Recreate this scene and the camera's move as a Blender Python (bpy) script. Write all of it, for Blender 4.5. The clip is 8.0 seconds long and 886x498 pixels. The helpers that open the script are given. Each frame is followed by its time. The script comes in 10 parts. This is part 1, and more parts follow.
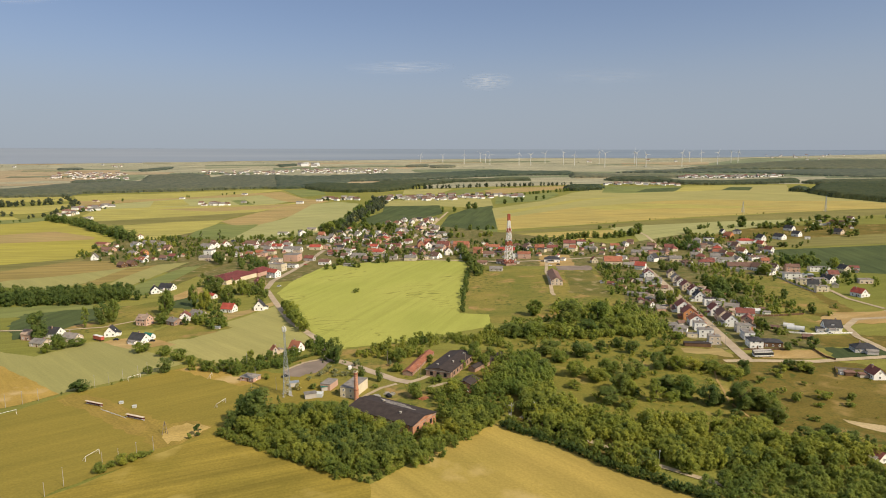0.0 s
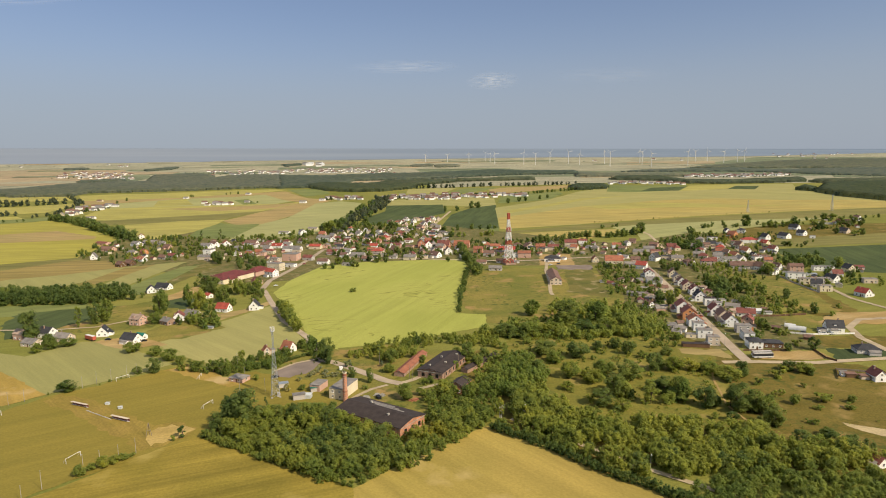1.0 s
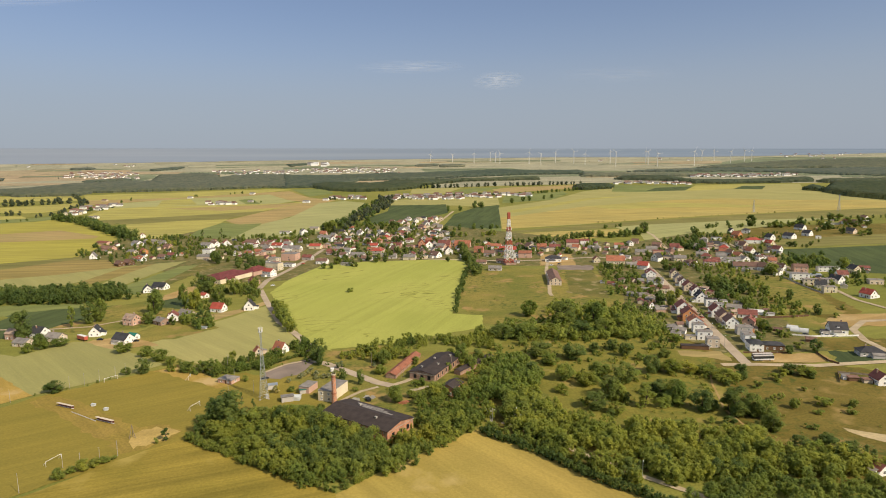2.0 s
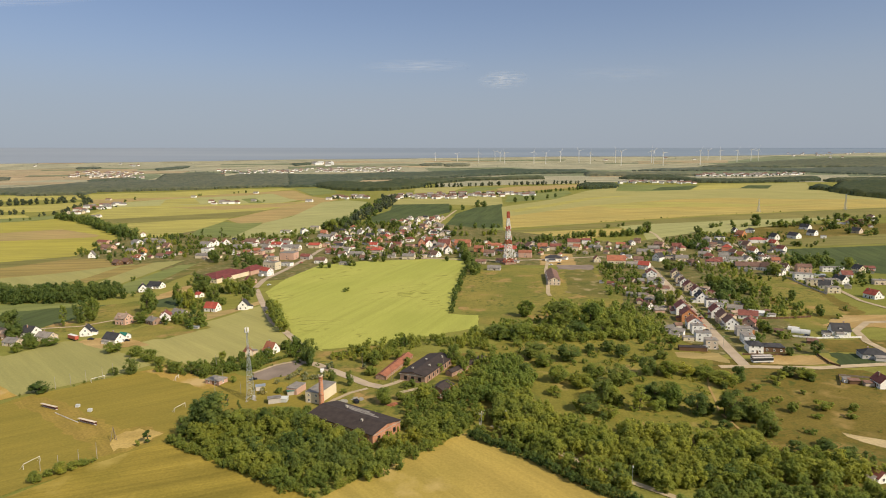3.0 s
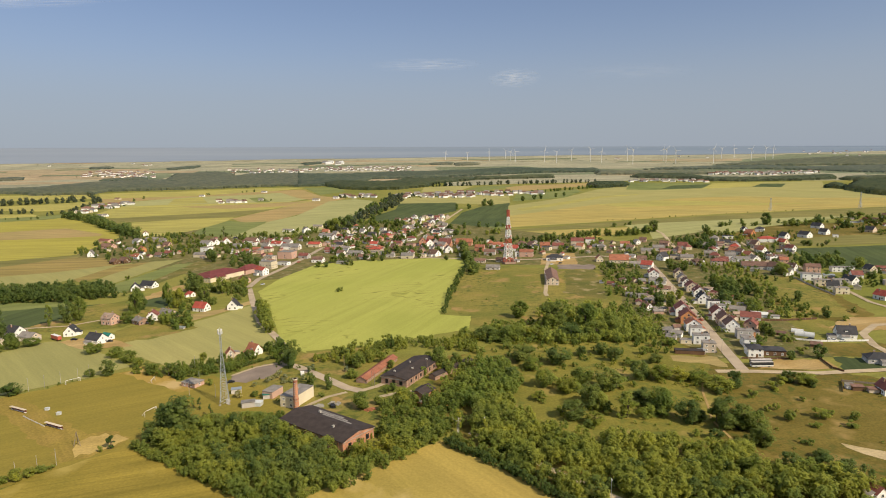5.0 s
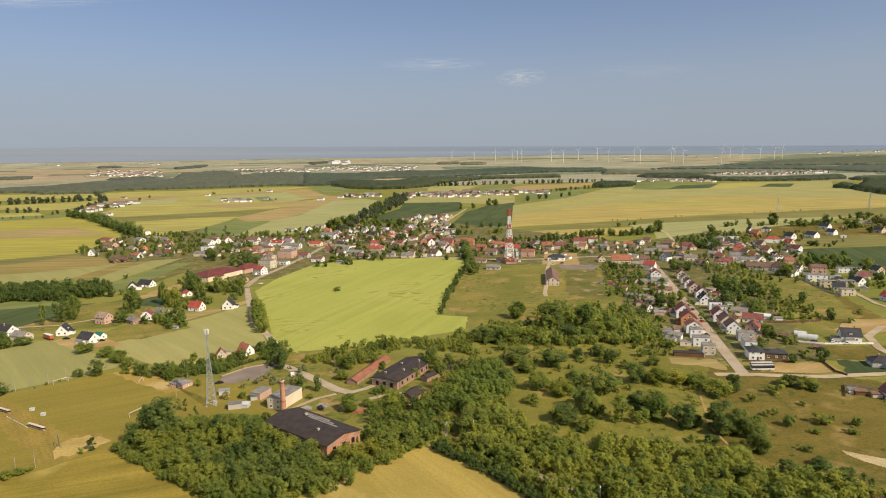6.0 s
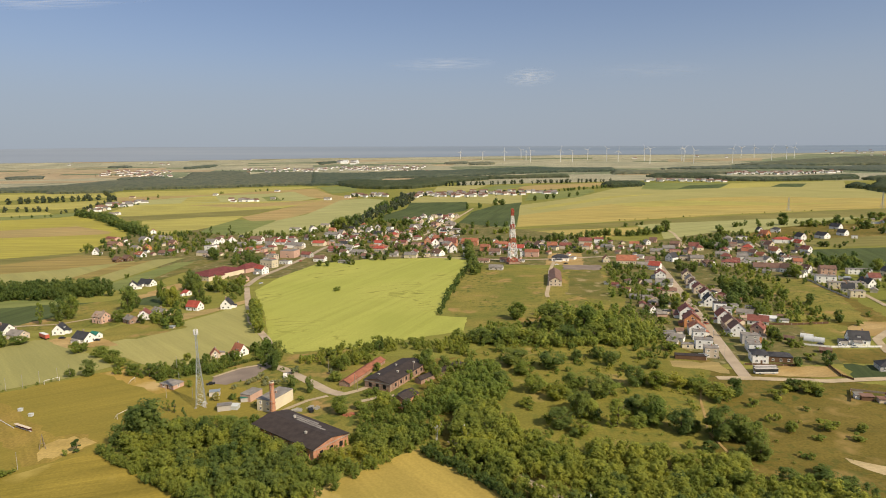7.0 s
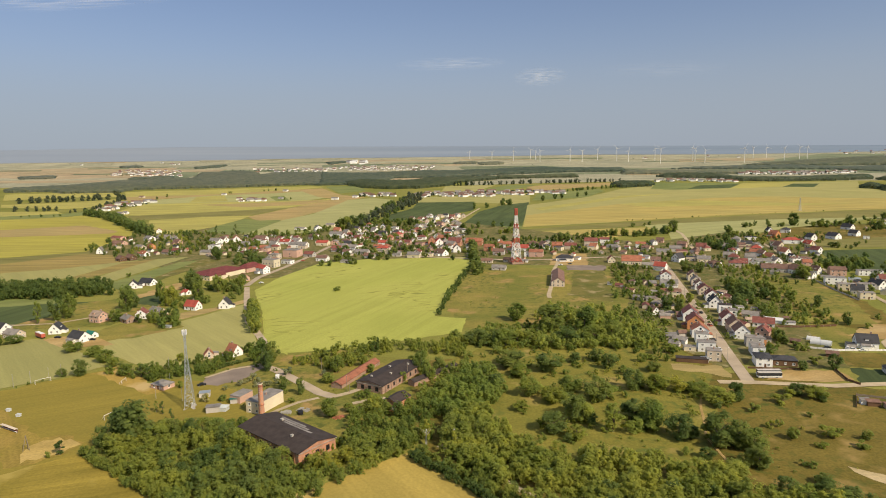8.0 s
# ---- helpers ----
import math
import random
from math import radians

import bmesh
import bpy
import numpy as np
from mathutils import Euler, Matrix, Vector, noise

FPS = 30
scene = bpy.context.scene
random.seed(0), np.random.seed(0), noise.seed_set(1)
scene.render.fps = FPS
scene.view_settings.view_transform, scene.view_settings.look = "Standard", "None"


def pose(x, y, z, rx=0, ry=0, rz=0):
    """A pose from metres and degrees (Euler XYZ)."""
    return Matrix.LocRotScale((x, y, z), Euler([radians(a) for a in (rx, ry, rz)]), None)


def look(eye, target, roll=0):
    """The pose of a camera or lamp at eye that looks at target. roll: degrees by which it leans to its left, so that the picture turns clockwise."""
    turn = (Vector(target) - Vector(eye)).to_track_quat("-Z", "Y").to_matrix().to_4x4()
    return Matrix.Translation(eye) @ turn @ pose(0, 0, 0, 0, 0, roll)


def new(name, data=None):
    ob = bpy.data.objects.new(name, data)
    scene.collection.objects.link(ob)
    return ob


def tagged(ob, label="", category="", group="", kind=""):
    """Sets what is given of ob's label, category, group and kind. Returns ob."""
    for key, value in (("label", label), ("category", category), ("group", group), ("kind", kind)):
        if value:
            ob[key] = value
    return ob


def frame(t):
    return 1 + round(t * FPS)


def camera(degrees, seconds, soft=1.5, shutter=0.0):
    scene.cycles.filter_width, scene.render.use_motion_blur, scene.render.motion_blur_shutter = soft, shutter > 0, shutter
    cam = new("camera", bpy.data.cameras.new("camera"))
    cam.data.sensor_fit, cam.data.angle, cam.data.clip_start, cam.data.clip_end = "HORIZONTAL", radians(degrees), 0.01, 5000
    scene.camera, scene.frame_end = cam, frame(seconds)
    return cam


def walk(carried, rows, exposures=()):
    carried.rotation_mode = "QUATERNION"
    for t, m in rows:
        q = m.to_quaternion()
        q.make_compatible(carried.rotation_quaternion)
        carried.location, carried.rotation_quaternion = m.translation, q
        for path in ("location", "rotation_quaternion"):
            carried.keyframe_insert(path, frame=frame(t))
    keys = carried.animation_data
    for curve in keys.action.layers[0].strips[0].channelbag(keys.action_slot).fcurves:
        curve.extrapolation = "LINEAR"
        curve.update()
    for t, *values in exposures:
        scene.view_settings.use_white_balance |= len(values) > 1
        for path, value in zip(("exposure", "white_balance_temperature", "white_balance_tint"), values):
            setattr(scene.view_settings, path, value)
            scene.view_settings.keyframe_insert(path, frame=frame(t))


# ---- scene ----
cam = camera(71.2, 8.0, soft=1.0)
PATH = [
    (0, (-0.600, -0.246, 124.495), (-0.651, 1.990, 124.171), -0.8),
    (0.5, (3.199, 2.643, 123.838), (3.138, 4.878, 123.514), -0.9),
    (1, (7.303, 5.805, 123.099), (7.230, 8.040, 122.774), -0.9),
    (1.5, (11.036, 9.007, 122.451), (10.951, 11.242, 122.127), -0.9),
    (3, (22.558, 19.095, 120.544), (22.441, 21.329, 120.218), -0.9),
    (3.5, (26.427, 22.484, 119.955), (26.298, 24.716, 119.629), -0.9),
    (4, (30.182, 25.877, 119.374), (30.043, 28.109, 119.048), -0.9),
    (4.5, (33.928, 29.043, 118.812), (33.777, 31.274, 118.485), -1.0),
    (6, (45.365, 39.543, 116.865), (45.174, 41.772, 116.537), -1.0),
    (6.5, (48.813, 42.846, 116.259), (48.606, 45.073, 115.931), -1.0),
    (7, (52.557, 46.438, 115.581), (52.331, 48.663, 115.254), -1.0),
    (7.5, (56.199, 49.817, 114.963), (55.953, 52.040, 114.635), -1.0),
    (8, (59.997, 53.570, 114.290), (59.734, 55.790, 113.964), -1.0),
]
walk(cam, [(t, look(eye, target, roll)) for t, eye, target, roll in PATH])

# ---- light ----
world = bpy.data.worlds.new("sky")
scene.world = world
world.use_nodes = True
SUN_AZ, SUN_EL = 127.0, 41.0          # degrees clockwise from ahead (+y), and up
sky = world.node_tree.nodes.new("ShaderNodeTexSky")
sky.sky_type, sky.sun_disc = "NISHITA", False
sky.sun_elevation, sky.sun_rotation = radians(SUN_EL), radians(SUN_AZ)
sky.altitude, sky.air_density, sky.dust_density, sky.ozone_density = 120, 0.9, 1.2, 3.0
haze = world.node_tree.nodes.new("ShaderNodeMix")          # a milky summer sky
haze.data_type = "RGBA"
haze.inputs[7].default_value = (3.5, 3.95, 4.6, 1)
way = world.node_tree.nodes.new("ShaderNodeTexCoord")
axes = world.node_tree.nodes.new("ShaderNodeSeparateXYZ")
thick = world.node_tree.nodes.new("ShaderNodeValToRGB")    # haze thins above the horizon, then thickens in the unseen upper sky for fill
thick.color_ramp.interpolation = "B_SPLINE"
for at, much in ((0.0, 0.92), (0.09, 0.85), (0.16, 0.42), (0.26, 0.12), (0.45, 0.6), (0.8, 0.9)):
    stop = thick.color_ramp.elements.new(at) if at not in (0.0, 0.8) else thick.color_ramp.elements[0 if at == 0.0 else -1]
    stop.position, stop.color = at, (much, much, much, 1)
world.node_tree.links.new(way.outputs["Generated"], axes.inputs[0])
world.node_tree.links.new(axes.outputs["Z"], thick.inputs[0])
world.node_tree.links.new(thick.outputs[0], haze.inputs[0])
tint = world.node_tree.nodes.new("ShaderNodeMix")
tint.data_type, tint.blend_type = "RGBA", "MULTIPLY"
tint.inputs[0].default_value = 1.0
tint.inputs[7].default_value = (0.99, 0.97, 1.04, 1)
world.node_tree.links.new(sky.outputs[0], tint.inputs[6])
world.node_tree.links.new(tint.outputs[2], haze.inputs[6])
world.node_tree.links.new(haze.outputs[2], world.node_tree.nodes["Background"].inputs[0])
world.node_tree.nodes["Background"].inputs[1].default_value = 0.1
sun_data = bpy.data.lights.new("sun", "SUN")
sun_data.energy, sun_data.angle, sun_data.color = 4.6, radians(0.6), (1.0, 0.86, 0.64)
sun = new("sun", sun_data)
sx, sy = math.sin(radians(SUN_AZ)), math.cos(radians(SUN_AZ))
sun.matrix_world = look((0, 0, 300), (-sx * 300, -sy * 300, 300 - 300 * math.tan(radians(SUN_EL))))
scene.view_settings.exposure = 0.0

# ---- the lie of the land: a flat plain that climbs towards the far coast ----
RISE_A, RISE_B = 197.0, -0.0166


def land(x, y):
    s = min(max((y - 1300) / 3550, 0), 1)
    return (RISE_A + RISE_B * x) * s * s


# ---- materials ----
def material(name, roughness=0.8, specular=0.3):
    m = bpy.data.materials.new(name)
    m.use_nodes = True
    b = m.node_tree.nodes["Principled BSDF"]
    b.inputs["Roughness"].default_value = roughness
    b.inputs["Specular IOR Level"].default_value = specular
    return m, m.node_tree.nodes, m.node_tree.links, b


def rgba(c):
    return (c[0], c[1], c[2], 1.0)


def noise_node(n, l, scale, detail=4.0, coords=None, stretch=None):
    t = n.new("ShaderNodeTexNoise")
    t.inputs["Scale"].default_value, t.inputs["Detail"].default_value = scale, detail
    g = n.new("ShaderNodeNewGeometry") if coords is None else None
    src = g.outputs["Position"] if g else coords
    if stretch:
        turned, mp = n.new("ShaderNodeMapping"), n.new("ShaderNodeMapping")
        turned.inputs["Rotation"].default_value[2] = radians(-stretch[0])
        mp.inputs["Scale"].default_value = (stretch[1], stretch[2], 1)
        l.new(src, turned.inputs["Vector"])
        l.new(turned.outputs["Vector"], mp.inputs["Vector"])
        src = mp.outputs["Vector"]
    l.new(src, t.inputs["Vector"])
    return t.outputs["Fac"]


def ramp(n, l, fac, stops):
    r = n.new("ShaderNodeValToRGB")
    e = r.color_ramp.elements
    while len(e) < len(stops):
        e.new(0.5)
    for k, (p, c) in zip(e, stops):
        k.position, k.color = p, rgba(c)
    l.new(fac, r.inputs["Fac"])
    return r.outputs["Color"]


def mix(n, l, fac, a, b, kind="MIX"):
    m = n.new("ShaderNodeMix")
    m.data_type, m.blend_type = "RGBA", kind
    for key, v in ((0, fac), (6, a), (7, b)):
        if isinstance(v, (int, float)):
            m.inputs[key].default_value = v
        elif isinstance(v, tuple):
            m.inputs[key].default_value = rgba(v)
        else:
            l.new(v, m.inputs[key])
    return m.outputs[2]


def bump(n, l, b, fac, strength, distance):
    u = n.new("ShaderNodeBump")
    u.inputs["Strength"].default_value, u.inputs["Distance"].default_value = strength, distance
    l.new(fac, u.inputs["Height"])
    l.new(u.outputs["Normal"], b.inputs["Normal"])


def shade(c, k):
    return tuple(min(1.0, v * k) for v in c)


def crop(name, base, other, rows=20.0, patch=0.02, streak=0.5, line=0.35, bare=None, lodged=False, tussock=None):
    """A field's cover: broad patches, streaks and drilled rows along `rows` degrees, fine grain."""
    m, n, l, b = material(name, 0.9, 0.1)
    broad = noise_node(n, l, patch, 5)
    c = ramp(n, l, broad, [(0.36, base), (0.64, other)])
    str_ = noise_node(n, l, 0.10, 4, stretch=(rows, 0.06, 1.0))
    c = mix(n, l, streak, c, ramp(n, l, str_, [(0.35, (0.55, 0.55, 0.5)), (0.65, (1.25, 1.2, 1.1))]), "MULTIPLY")
    thin_rows = noise_node(n, l, 0.6, 3, stretch=(rows, 0.05, 1.0))
    c = mix(n, l, streak * 0.8, c, ramp(n, l, thin_rows, [(0.35, (0.72, 0.72, 0.68)), (0.65, (1.18, 1.16, 1.1))]), "MULTIPLY")
    fine = noise_node(n, l, 0.9, 3)
    c = mix(n, l, line, c, ramp(n, l, fine, [(0.3, (0.6, 0.62, 0.55)), (0.7, (1.25, 1.22, 1.1))]), "MULTIPLY")
    if bare:
        spot = noise_node(n, l, patch * 1.7, 6)
        f = ramp(n, l, spot, [(0.56, (0, 0, 0)), (0.68, (1, 1, 1))])
        c = mix(n, l, f, c, bare)
    if tussock:         # darker tufts and weeds, in drifts
        spot = ramp(n, l, noise_node(n, l, 0.22, 5), [(0.5, (0, 0, 0)), (0.62, (1, 1, 1))])
        drift = ramp(n, l, noise_node(n, l, 0.022, 4), [(0.38, (0.05, 0.05, 0.05)), (0.62, (0.85, 0.85, 0.85))])
        c = mix(n, l, mix(n, l, 1.0, spot, drift, "MULTIPLY"), c, tussock)
    if lodged:          # wheel lines and laid stems
        thin = ramp(n, l, noise_node(n, l, 0.035, 2, stretch=(20, 0.5, 1.4)), [(0.485, (1, 1, 1)), (0.5, (0.45, 0.47, 0.4)), (0.515, (1, 1, 1))])
        where = ramp(n, l, noise_node(n, l, 0.012, 4), [(0.5, (0, 0, 0)), (0.6, (1, 1, 1))])
        c = mix(n, l, where, c, mix(n, l, 1.0, c, thin, "MULTIPLY"))
        tram = noise_node(n, l, 0.09, 1, stretch=(72, 0.02, 1.3))
        c = mix(n, l, 0.22, c, ramp(n, l, tram, [(0.36, (0.62, 0.66, 0.6)), (0.42, (1, 1, 1))]), "MULTIPLY")
    l.new(c, b.inputs["Base Color"])
    bump(n, l, b, fine, 0.5, 0.25)
    return m


def surface(name, base, spread=0.25, scale=1.2, rough=0.8, fine=14.0, spec=0.3, metal=0.0):
    """Render, concrete, gravel, metal: one colour, weathered at two scales, varied from object to object."""
    m, n, l, b = material(name, rough, spec)
    b.inputs["Metallic"].default_value = metal
    a = noise_node(n, l, scale * 0.25, 5)
    c = ramp(n, l, a, [(0.3, shade(base, 1 - spread)), (0.7, shade(base, 1 + spread * 0.6))])
    f = noise_node(n, l, fine * 0.25, 3)
    c = mix(n, l, 0.3, c, ramp(n, l, f, [(0.3, (0.7, 0.7, 0.7)), (0.7, (1.2, 1.2, 1.2))]), "MULTIPLY")
    info = n.new("ShaderNodeObjectInfo")
    c = mix(n, l, 0.35, c, ramp(n, l, info.outputs["Random"], [(0, (0.72, 0.74, 0.76)), (1, (1.15, 1.12, 1.08))]), "MULTIPLY")
    l.new(c, b.inputs["Base Color"])
    bump(n, l, b, f, 0.25, 0.03)
    return m


def roofing(name, base, pitch=0.33, rough=0.75):
    """Tiles or sheets in courses, with lichen and stains."""
    m, n, l, b = material(name, rough, 0.3)
    tc = n.new("ShaderNodeTexCoord")
    w = n.new("ShaderNodeTexWave")
    w.wave_type, w.bands_direction = "BANDS", "Z"
    w.inputs["Scale"].default_value, w.inputs["Distortion"].default_value = 0.314 / pitch, 0.6
    l.new(tc.outputs["Object"], w.inputs["Vector"])
    a = noise_node(n, l, 0.35, 5)
    c = ramp(n, l, a, [(0.3, shade(base, 0.72)), (0.7, shade(base, 1.2))])
    f = noise_node(n, l, 3.0, 3)
    c = mix(n, l, 0.4, c, ramp(n, l, f, [(0.35, (0.65, 0.66, 0.66)), (0.7, (1.2, 1.18, 1.15))]), "MULTIPLY")
    info = n.new("ShaderNodeObjectInfo")
    c = mix(n, l, 0.5, c, ramp(n, l, info.outputs["Random"], [(0, (0.68, 0.7, 0.72)), (1, (1.2, 1.15, 1.1))]), "MULTIPLY")
    l.new(c, b.inputs["Base Color"])
    bump(n, l, b, w.outputs["Fac"], 0.5, 0.05)
    return m


def foliage(name, dark, light, per_island=True):
    m, n, l, b = material(name, 0.75, 0.15)
    g = n.new("ShaderNodeNewGeometry")
    o = n.new("ShaderNodeObjectInfo")
    c = ramp(n, l, g.outputs["Random Per Island"], [(0, dark), (1, light)])
    c = mix(n, l, 0.6, c, ramp(n, l, o.outputs["Random"], [(0, (0.6, 0.72, 0.62)), (0.5, (1, 1, 1)), (1, (1.35, 1.2, 0.95))]), "MULTIPLY")
    own = noise_node(n, l, 0.17, 2)
    c = mix(n, l, 0.6, c, ramp(n, l, own, [(0.36, (0.62, 0.7, 0.72)), (0.5, (1, 1, 1)), (0.64, (1.25, 1.2, 1.0))]), "MULTIPLY")
    stand = noise_node(n, l, 0.04, 3)
    c = mix(n, l, 0.7, c, ramp(n, l, stand, [(0.35, (0.68, 0.78, 0.74)), (0.65, (1.28, 1.18, 1.0))]), "MULTIPLY")
    l.new(c, b.inputs["Base Color"])
    t = n.new("ShaderNodeBsdfTranslucent")
    l.new(c, t.inputs["Color"])
    x = n.new("ShaderNodeMixShader")
    x.inputs["Fac"].default_value = 0.55
    l.new(b.outputs[0], x.inputs[1])
    l.new(t.outputs[0], x.inputs[2])
    gap = n.new("ShaderNodeBsdfTransparent")               # light that slips between the leaves of a tuft
    y = n.new("ShaderNodeMixShader")
    y.inputs["Fac"].default_value = 0.25
    l.new(x.outputs[0], y.inputs[1])
    l.new(gap.outputs[0], y.inputs[2])
    l.new(y.outputs[0], n["Material Output"].inputs["Surface"])
    return m


def brickwork(name, base, mortar):
    m, n, l, b = material(name, 0.85, 0.2)
    tc = n.new("ShaderNodeTexCoord")
    w = n.new("ShaderNodeTexBrick")
    w.inputs["Scale"].default_value = 1.0
    w.inputs["Brick Width"].default_value, w.inputs["Row Height"].default_value = 0.26, 0.075
    w.inputs["Mortar Size"].default_value = 0.01
    w.inputs["Color1"].default_value, w.inputs["Color2"].default_value = rgba(shade(base, 0.75)), rgba(shade(base, 1.2))
    w.inputs["Mortar"].default_value = rgba(mortar)
    mp = n.new("ShaderNodeMapping")
    mp.inputs["Rotation"].default_value = (radians(90), 0, 0)
    l.new(tc.outputs["Object"], mp.inputs["Vector"])
    l.new(mp.outputs["Vector"], w.inputs["Vector"])
    a = noise_node(n, l, 0.3, 5)
    c = mix(n, l, 0.6, w.outputs["Color"], ramp(n, l, a, [(0.3, (0.55, 0.55, 0.55)), (0.7, (1.2, 1.15, 1.1))]), "MULTIPLY")
    l.new(c, b.inputs["Base Color"])
    return m


RAPE = crop("oilseed_crop", (0.365, 0.378, 0.088), (0.41, 0.408, 0.103), 72, 0.012, 0.14, 0.4, None, True)
BARLEY = crop("ripening_barley", (0.43, 0.318, 0.088), (0.36, 0.28, 0.073), -50, 0.016, 0.26, 0.3, (0.52, 0.385, 0.15))
BARLEY_GREEN = crop("green_barley", (0.235, 0.19, 0.038), (0.33, 0.252, 0.054), 24, 0.024, 0.5, 0.35, (0.37, 0.285, 0.075))
PITCH = crop("mown_pitch", (0.245, 0.2, 0.042), (0.29, 0.226, 0.048), 36, 0.015, 0.22, 0.3)
MEADOW = crop("rough_meadow", (0.152, 0.122, 0.029), (0.2, 0.154, 0.04), 15, 0.03, 0.2, 0.6, (0.31, 0.215, 0.075), tussock=(0.075, 0.095, 0.02))
LAWN = crop("lawn", (0.125, 0.13, 0.035), (0.215, 0.18, 0.06), 10, 0.05, 0.2, 0.6, (0.33, 0.26, 0.13))
PALE = crop("pale_green_wheat", (0.335, 0.315, 0.12), (0.38, 0.342, 0.135), -42, 0.01, 0.2, 0.25)
YELLOW = crop("yellow_crop", (0.43, 0.385, 0.115), (0.38, 0.345, 0.11), 4, 0.008, 0.5, 0.2)
OCHRE = crop("ochre_crop", (0.42, 0.305, 0.14), (0.36, 0.285, 0.125), 8, 0.01, 0.45, 0.25)
GREEN = crop("green_crop", (0.17, 0.205, 0.07), (0.23, 0.25, 0.09), 25, 0.01, 0.4, 0.25)
DEEP = crop("dark_green_crop", (0.072, 0.098, 0.042), (0.098, 0.125, 0.05), 80, 0.01, 0.5, 0.25)
OLIVE = crop("olive_green_crop", (0.20, 0.19, 0.065), (0.25, 0.225, 0.08), 8, 0.01, 0.45, 0.25)
TAN = crop("tan_stubbly_crop", (0.33, 0.25, 0.095), (0.28, 0.225, 0.08), 8, 0.01, 0.45, 0.25)
WHEAT = crop("blue_green_wheat", (0.30, 0.285, 0.11), (0.335, 0.31, 0.12), -42, 0.01, 0.18, 0.25)
SAGE = crop("sage_green_crop", (0.335, 0.335, 0.145), (0.385, 0.37, 0.165), 30, 0.008, 0.3, 0.2)
LEMON = crop("bright_yellow_crop", (0.40, 0.355, 0.075), (0.36, 0.32, 0.075), 4, 0.008, 0.4, 0.2)
BARLEY_FAR = crop("golden_barley", (0.46, 0.36, 0.12), (0.41, 0.34, 0.12), 8, 0.008, 0.5, 0.2)
# far crops, paler and greyer: haze of the distance put into their base colour
FAR_PALE = crop("hazed_pale_crop", (0.40, 0.38, 0.29), (0.33, 0.33, 0.255), 3, 0.004, 0.85, 0.1)
FAR_OCHRE = crop("hazed_ochre_crop", (0.43, 0.34, 0.235), (0.38, 0.32, 0.22), 3, 0.004, 0.8, 0.1)
FAR_GREEN = crop("hazed_green_crop", (0.17, 0.205, 0.14), (0.23, 0.26, 0.175), 3, 0.004, 0.85, 0.1)
GROUND = crop("scrubby_grass", (0.19, 0.20, 0.045), (0.28, 0.26, 0.07), 20, 0.006, 0.3, 0.5)
SCRUB_GRASS = crop("green_scrub_grass", (0.19, 0.176, 0.038), (0.255, 0.22, 0.05), 15, 0.03, 0.15, 0.55, (0.33, 0.25, 0.08), tussock=(0.11, 0.135, 0.03))
WORN = crop("worn_dry_turf", (0.44, 0.30, 0.085), (0.36, 0.255, 0.065), -45, 0.03, 0.3, 0.4, (0.5, 0.36, 0.16))
DIRT = crop("trodden_brown_earth", (0.33, 0.235, 0.065), (0.285, 0.215, 0.052), -45, 0.06, 0.3, 0.5)
SAND = crop("pale_sand", (0.56, 0.44, 0.27), (0.46, 0.36, 0.2), 20, 0.08, 0.2, 0.4)
DRY = crop("dry_yellow_sand", (0.53, 0.385, 0.15), (0.46, 0.33, 0.115), 20, 0.06, 0.3, 0.4)
BARE = crop("bare_sand", (0.46, 0.33, 0.16), (0.40, 0.27, 0.11), 20, 0.05, 0.3, 0.4)
GARDEN = crop("garden_plots", (0.13, 0.13, 0.042), (0.22, 0.178, 0.078), 12, 0.09, 0.25, 0.6, (0.3, 0.255, 0.13), tussock=(0.08, 0.11, 0.03))
TURF = crop("tussocky_turf", (0.178, 0.18, 0.042), (0.28, 0.23, 0.062), 15, 0.025, 0.15, 0.6, (0.36, 0.235, 0.09), tussock=(0.085, 0.105, 0.025))
ASPHALT = surface("grey_asphalt", (0.475, 0.375, 0.27), 0.2, 0.4, 0.85)
TRACK = surface("sandy_track", (0.48, 0.38, 0.25), 0.25, 0.5, 0.9)
YARD = surface("yard_cinder", (0.27, 0.21, 0.17), 0.25, 0.3, 0.9)
ROCK = surface("concrete", (0.42, 0.39, 0.34), 0.25, 0.6, 0.85)
WHITE = surface("white_render", (0.93, 0.91, 0.87), 0.06, 0.4, 0.8)
CREAM = surface("cream_render", (0.76, 0.66, 0.48), 0.12, 0.4, 0.8)
BEIGE = surface("beige_render", (0.66, 0.55, 0.43), 0.15, 0.4, 0.8)
GREY = surface("grey_render", (0.55, 0.51, 0.47), 0.2, 0.4, 0.85)
PINK = surface("pink_render", (0.62, 0.40, 0.31), 0.12, 0.4, 0.8)
ORANGE = surface("orange_render", (0.62, 0.28, 0.12), 0.12, 0.4, 0.8)
BROWN = surface("brown_boards", (0.16, 0.09, 0.05), 0.25, 0.8, 0.8)
BRICK = brickwork("red_brick", (0.60, 0.25, 0.13), (0.4, 0.33, 0.27))
OLDBRICK = brickwork("weathered_brick", (0.40, 0.24, 0.17), (0.38, 0.33, 0.28))
RED = roofing("red_roof_tiles", (0.40, 0.085, 0.06))
TERRA = roofing("orange_roof_tiles", (0.37, 0.145, 0.085))
MAROON = roofing("maroon_roof_tiles", (0.235, 0.085, 0.068))
UMBER = roofing("brown_roof_tiles", (0.215, 0.125, 0.095))
OXBLOOD = roofing("dark_red_sheet_roof", (0.185, 0.05, 0.048), 1.0)
SLATE = roofing("dark_slate_roof", (0.055, 0.055, 0.062))
ASH = roofing("grey_sheet_roof", (0.27, 0.245, 0.225), 1.0)
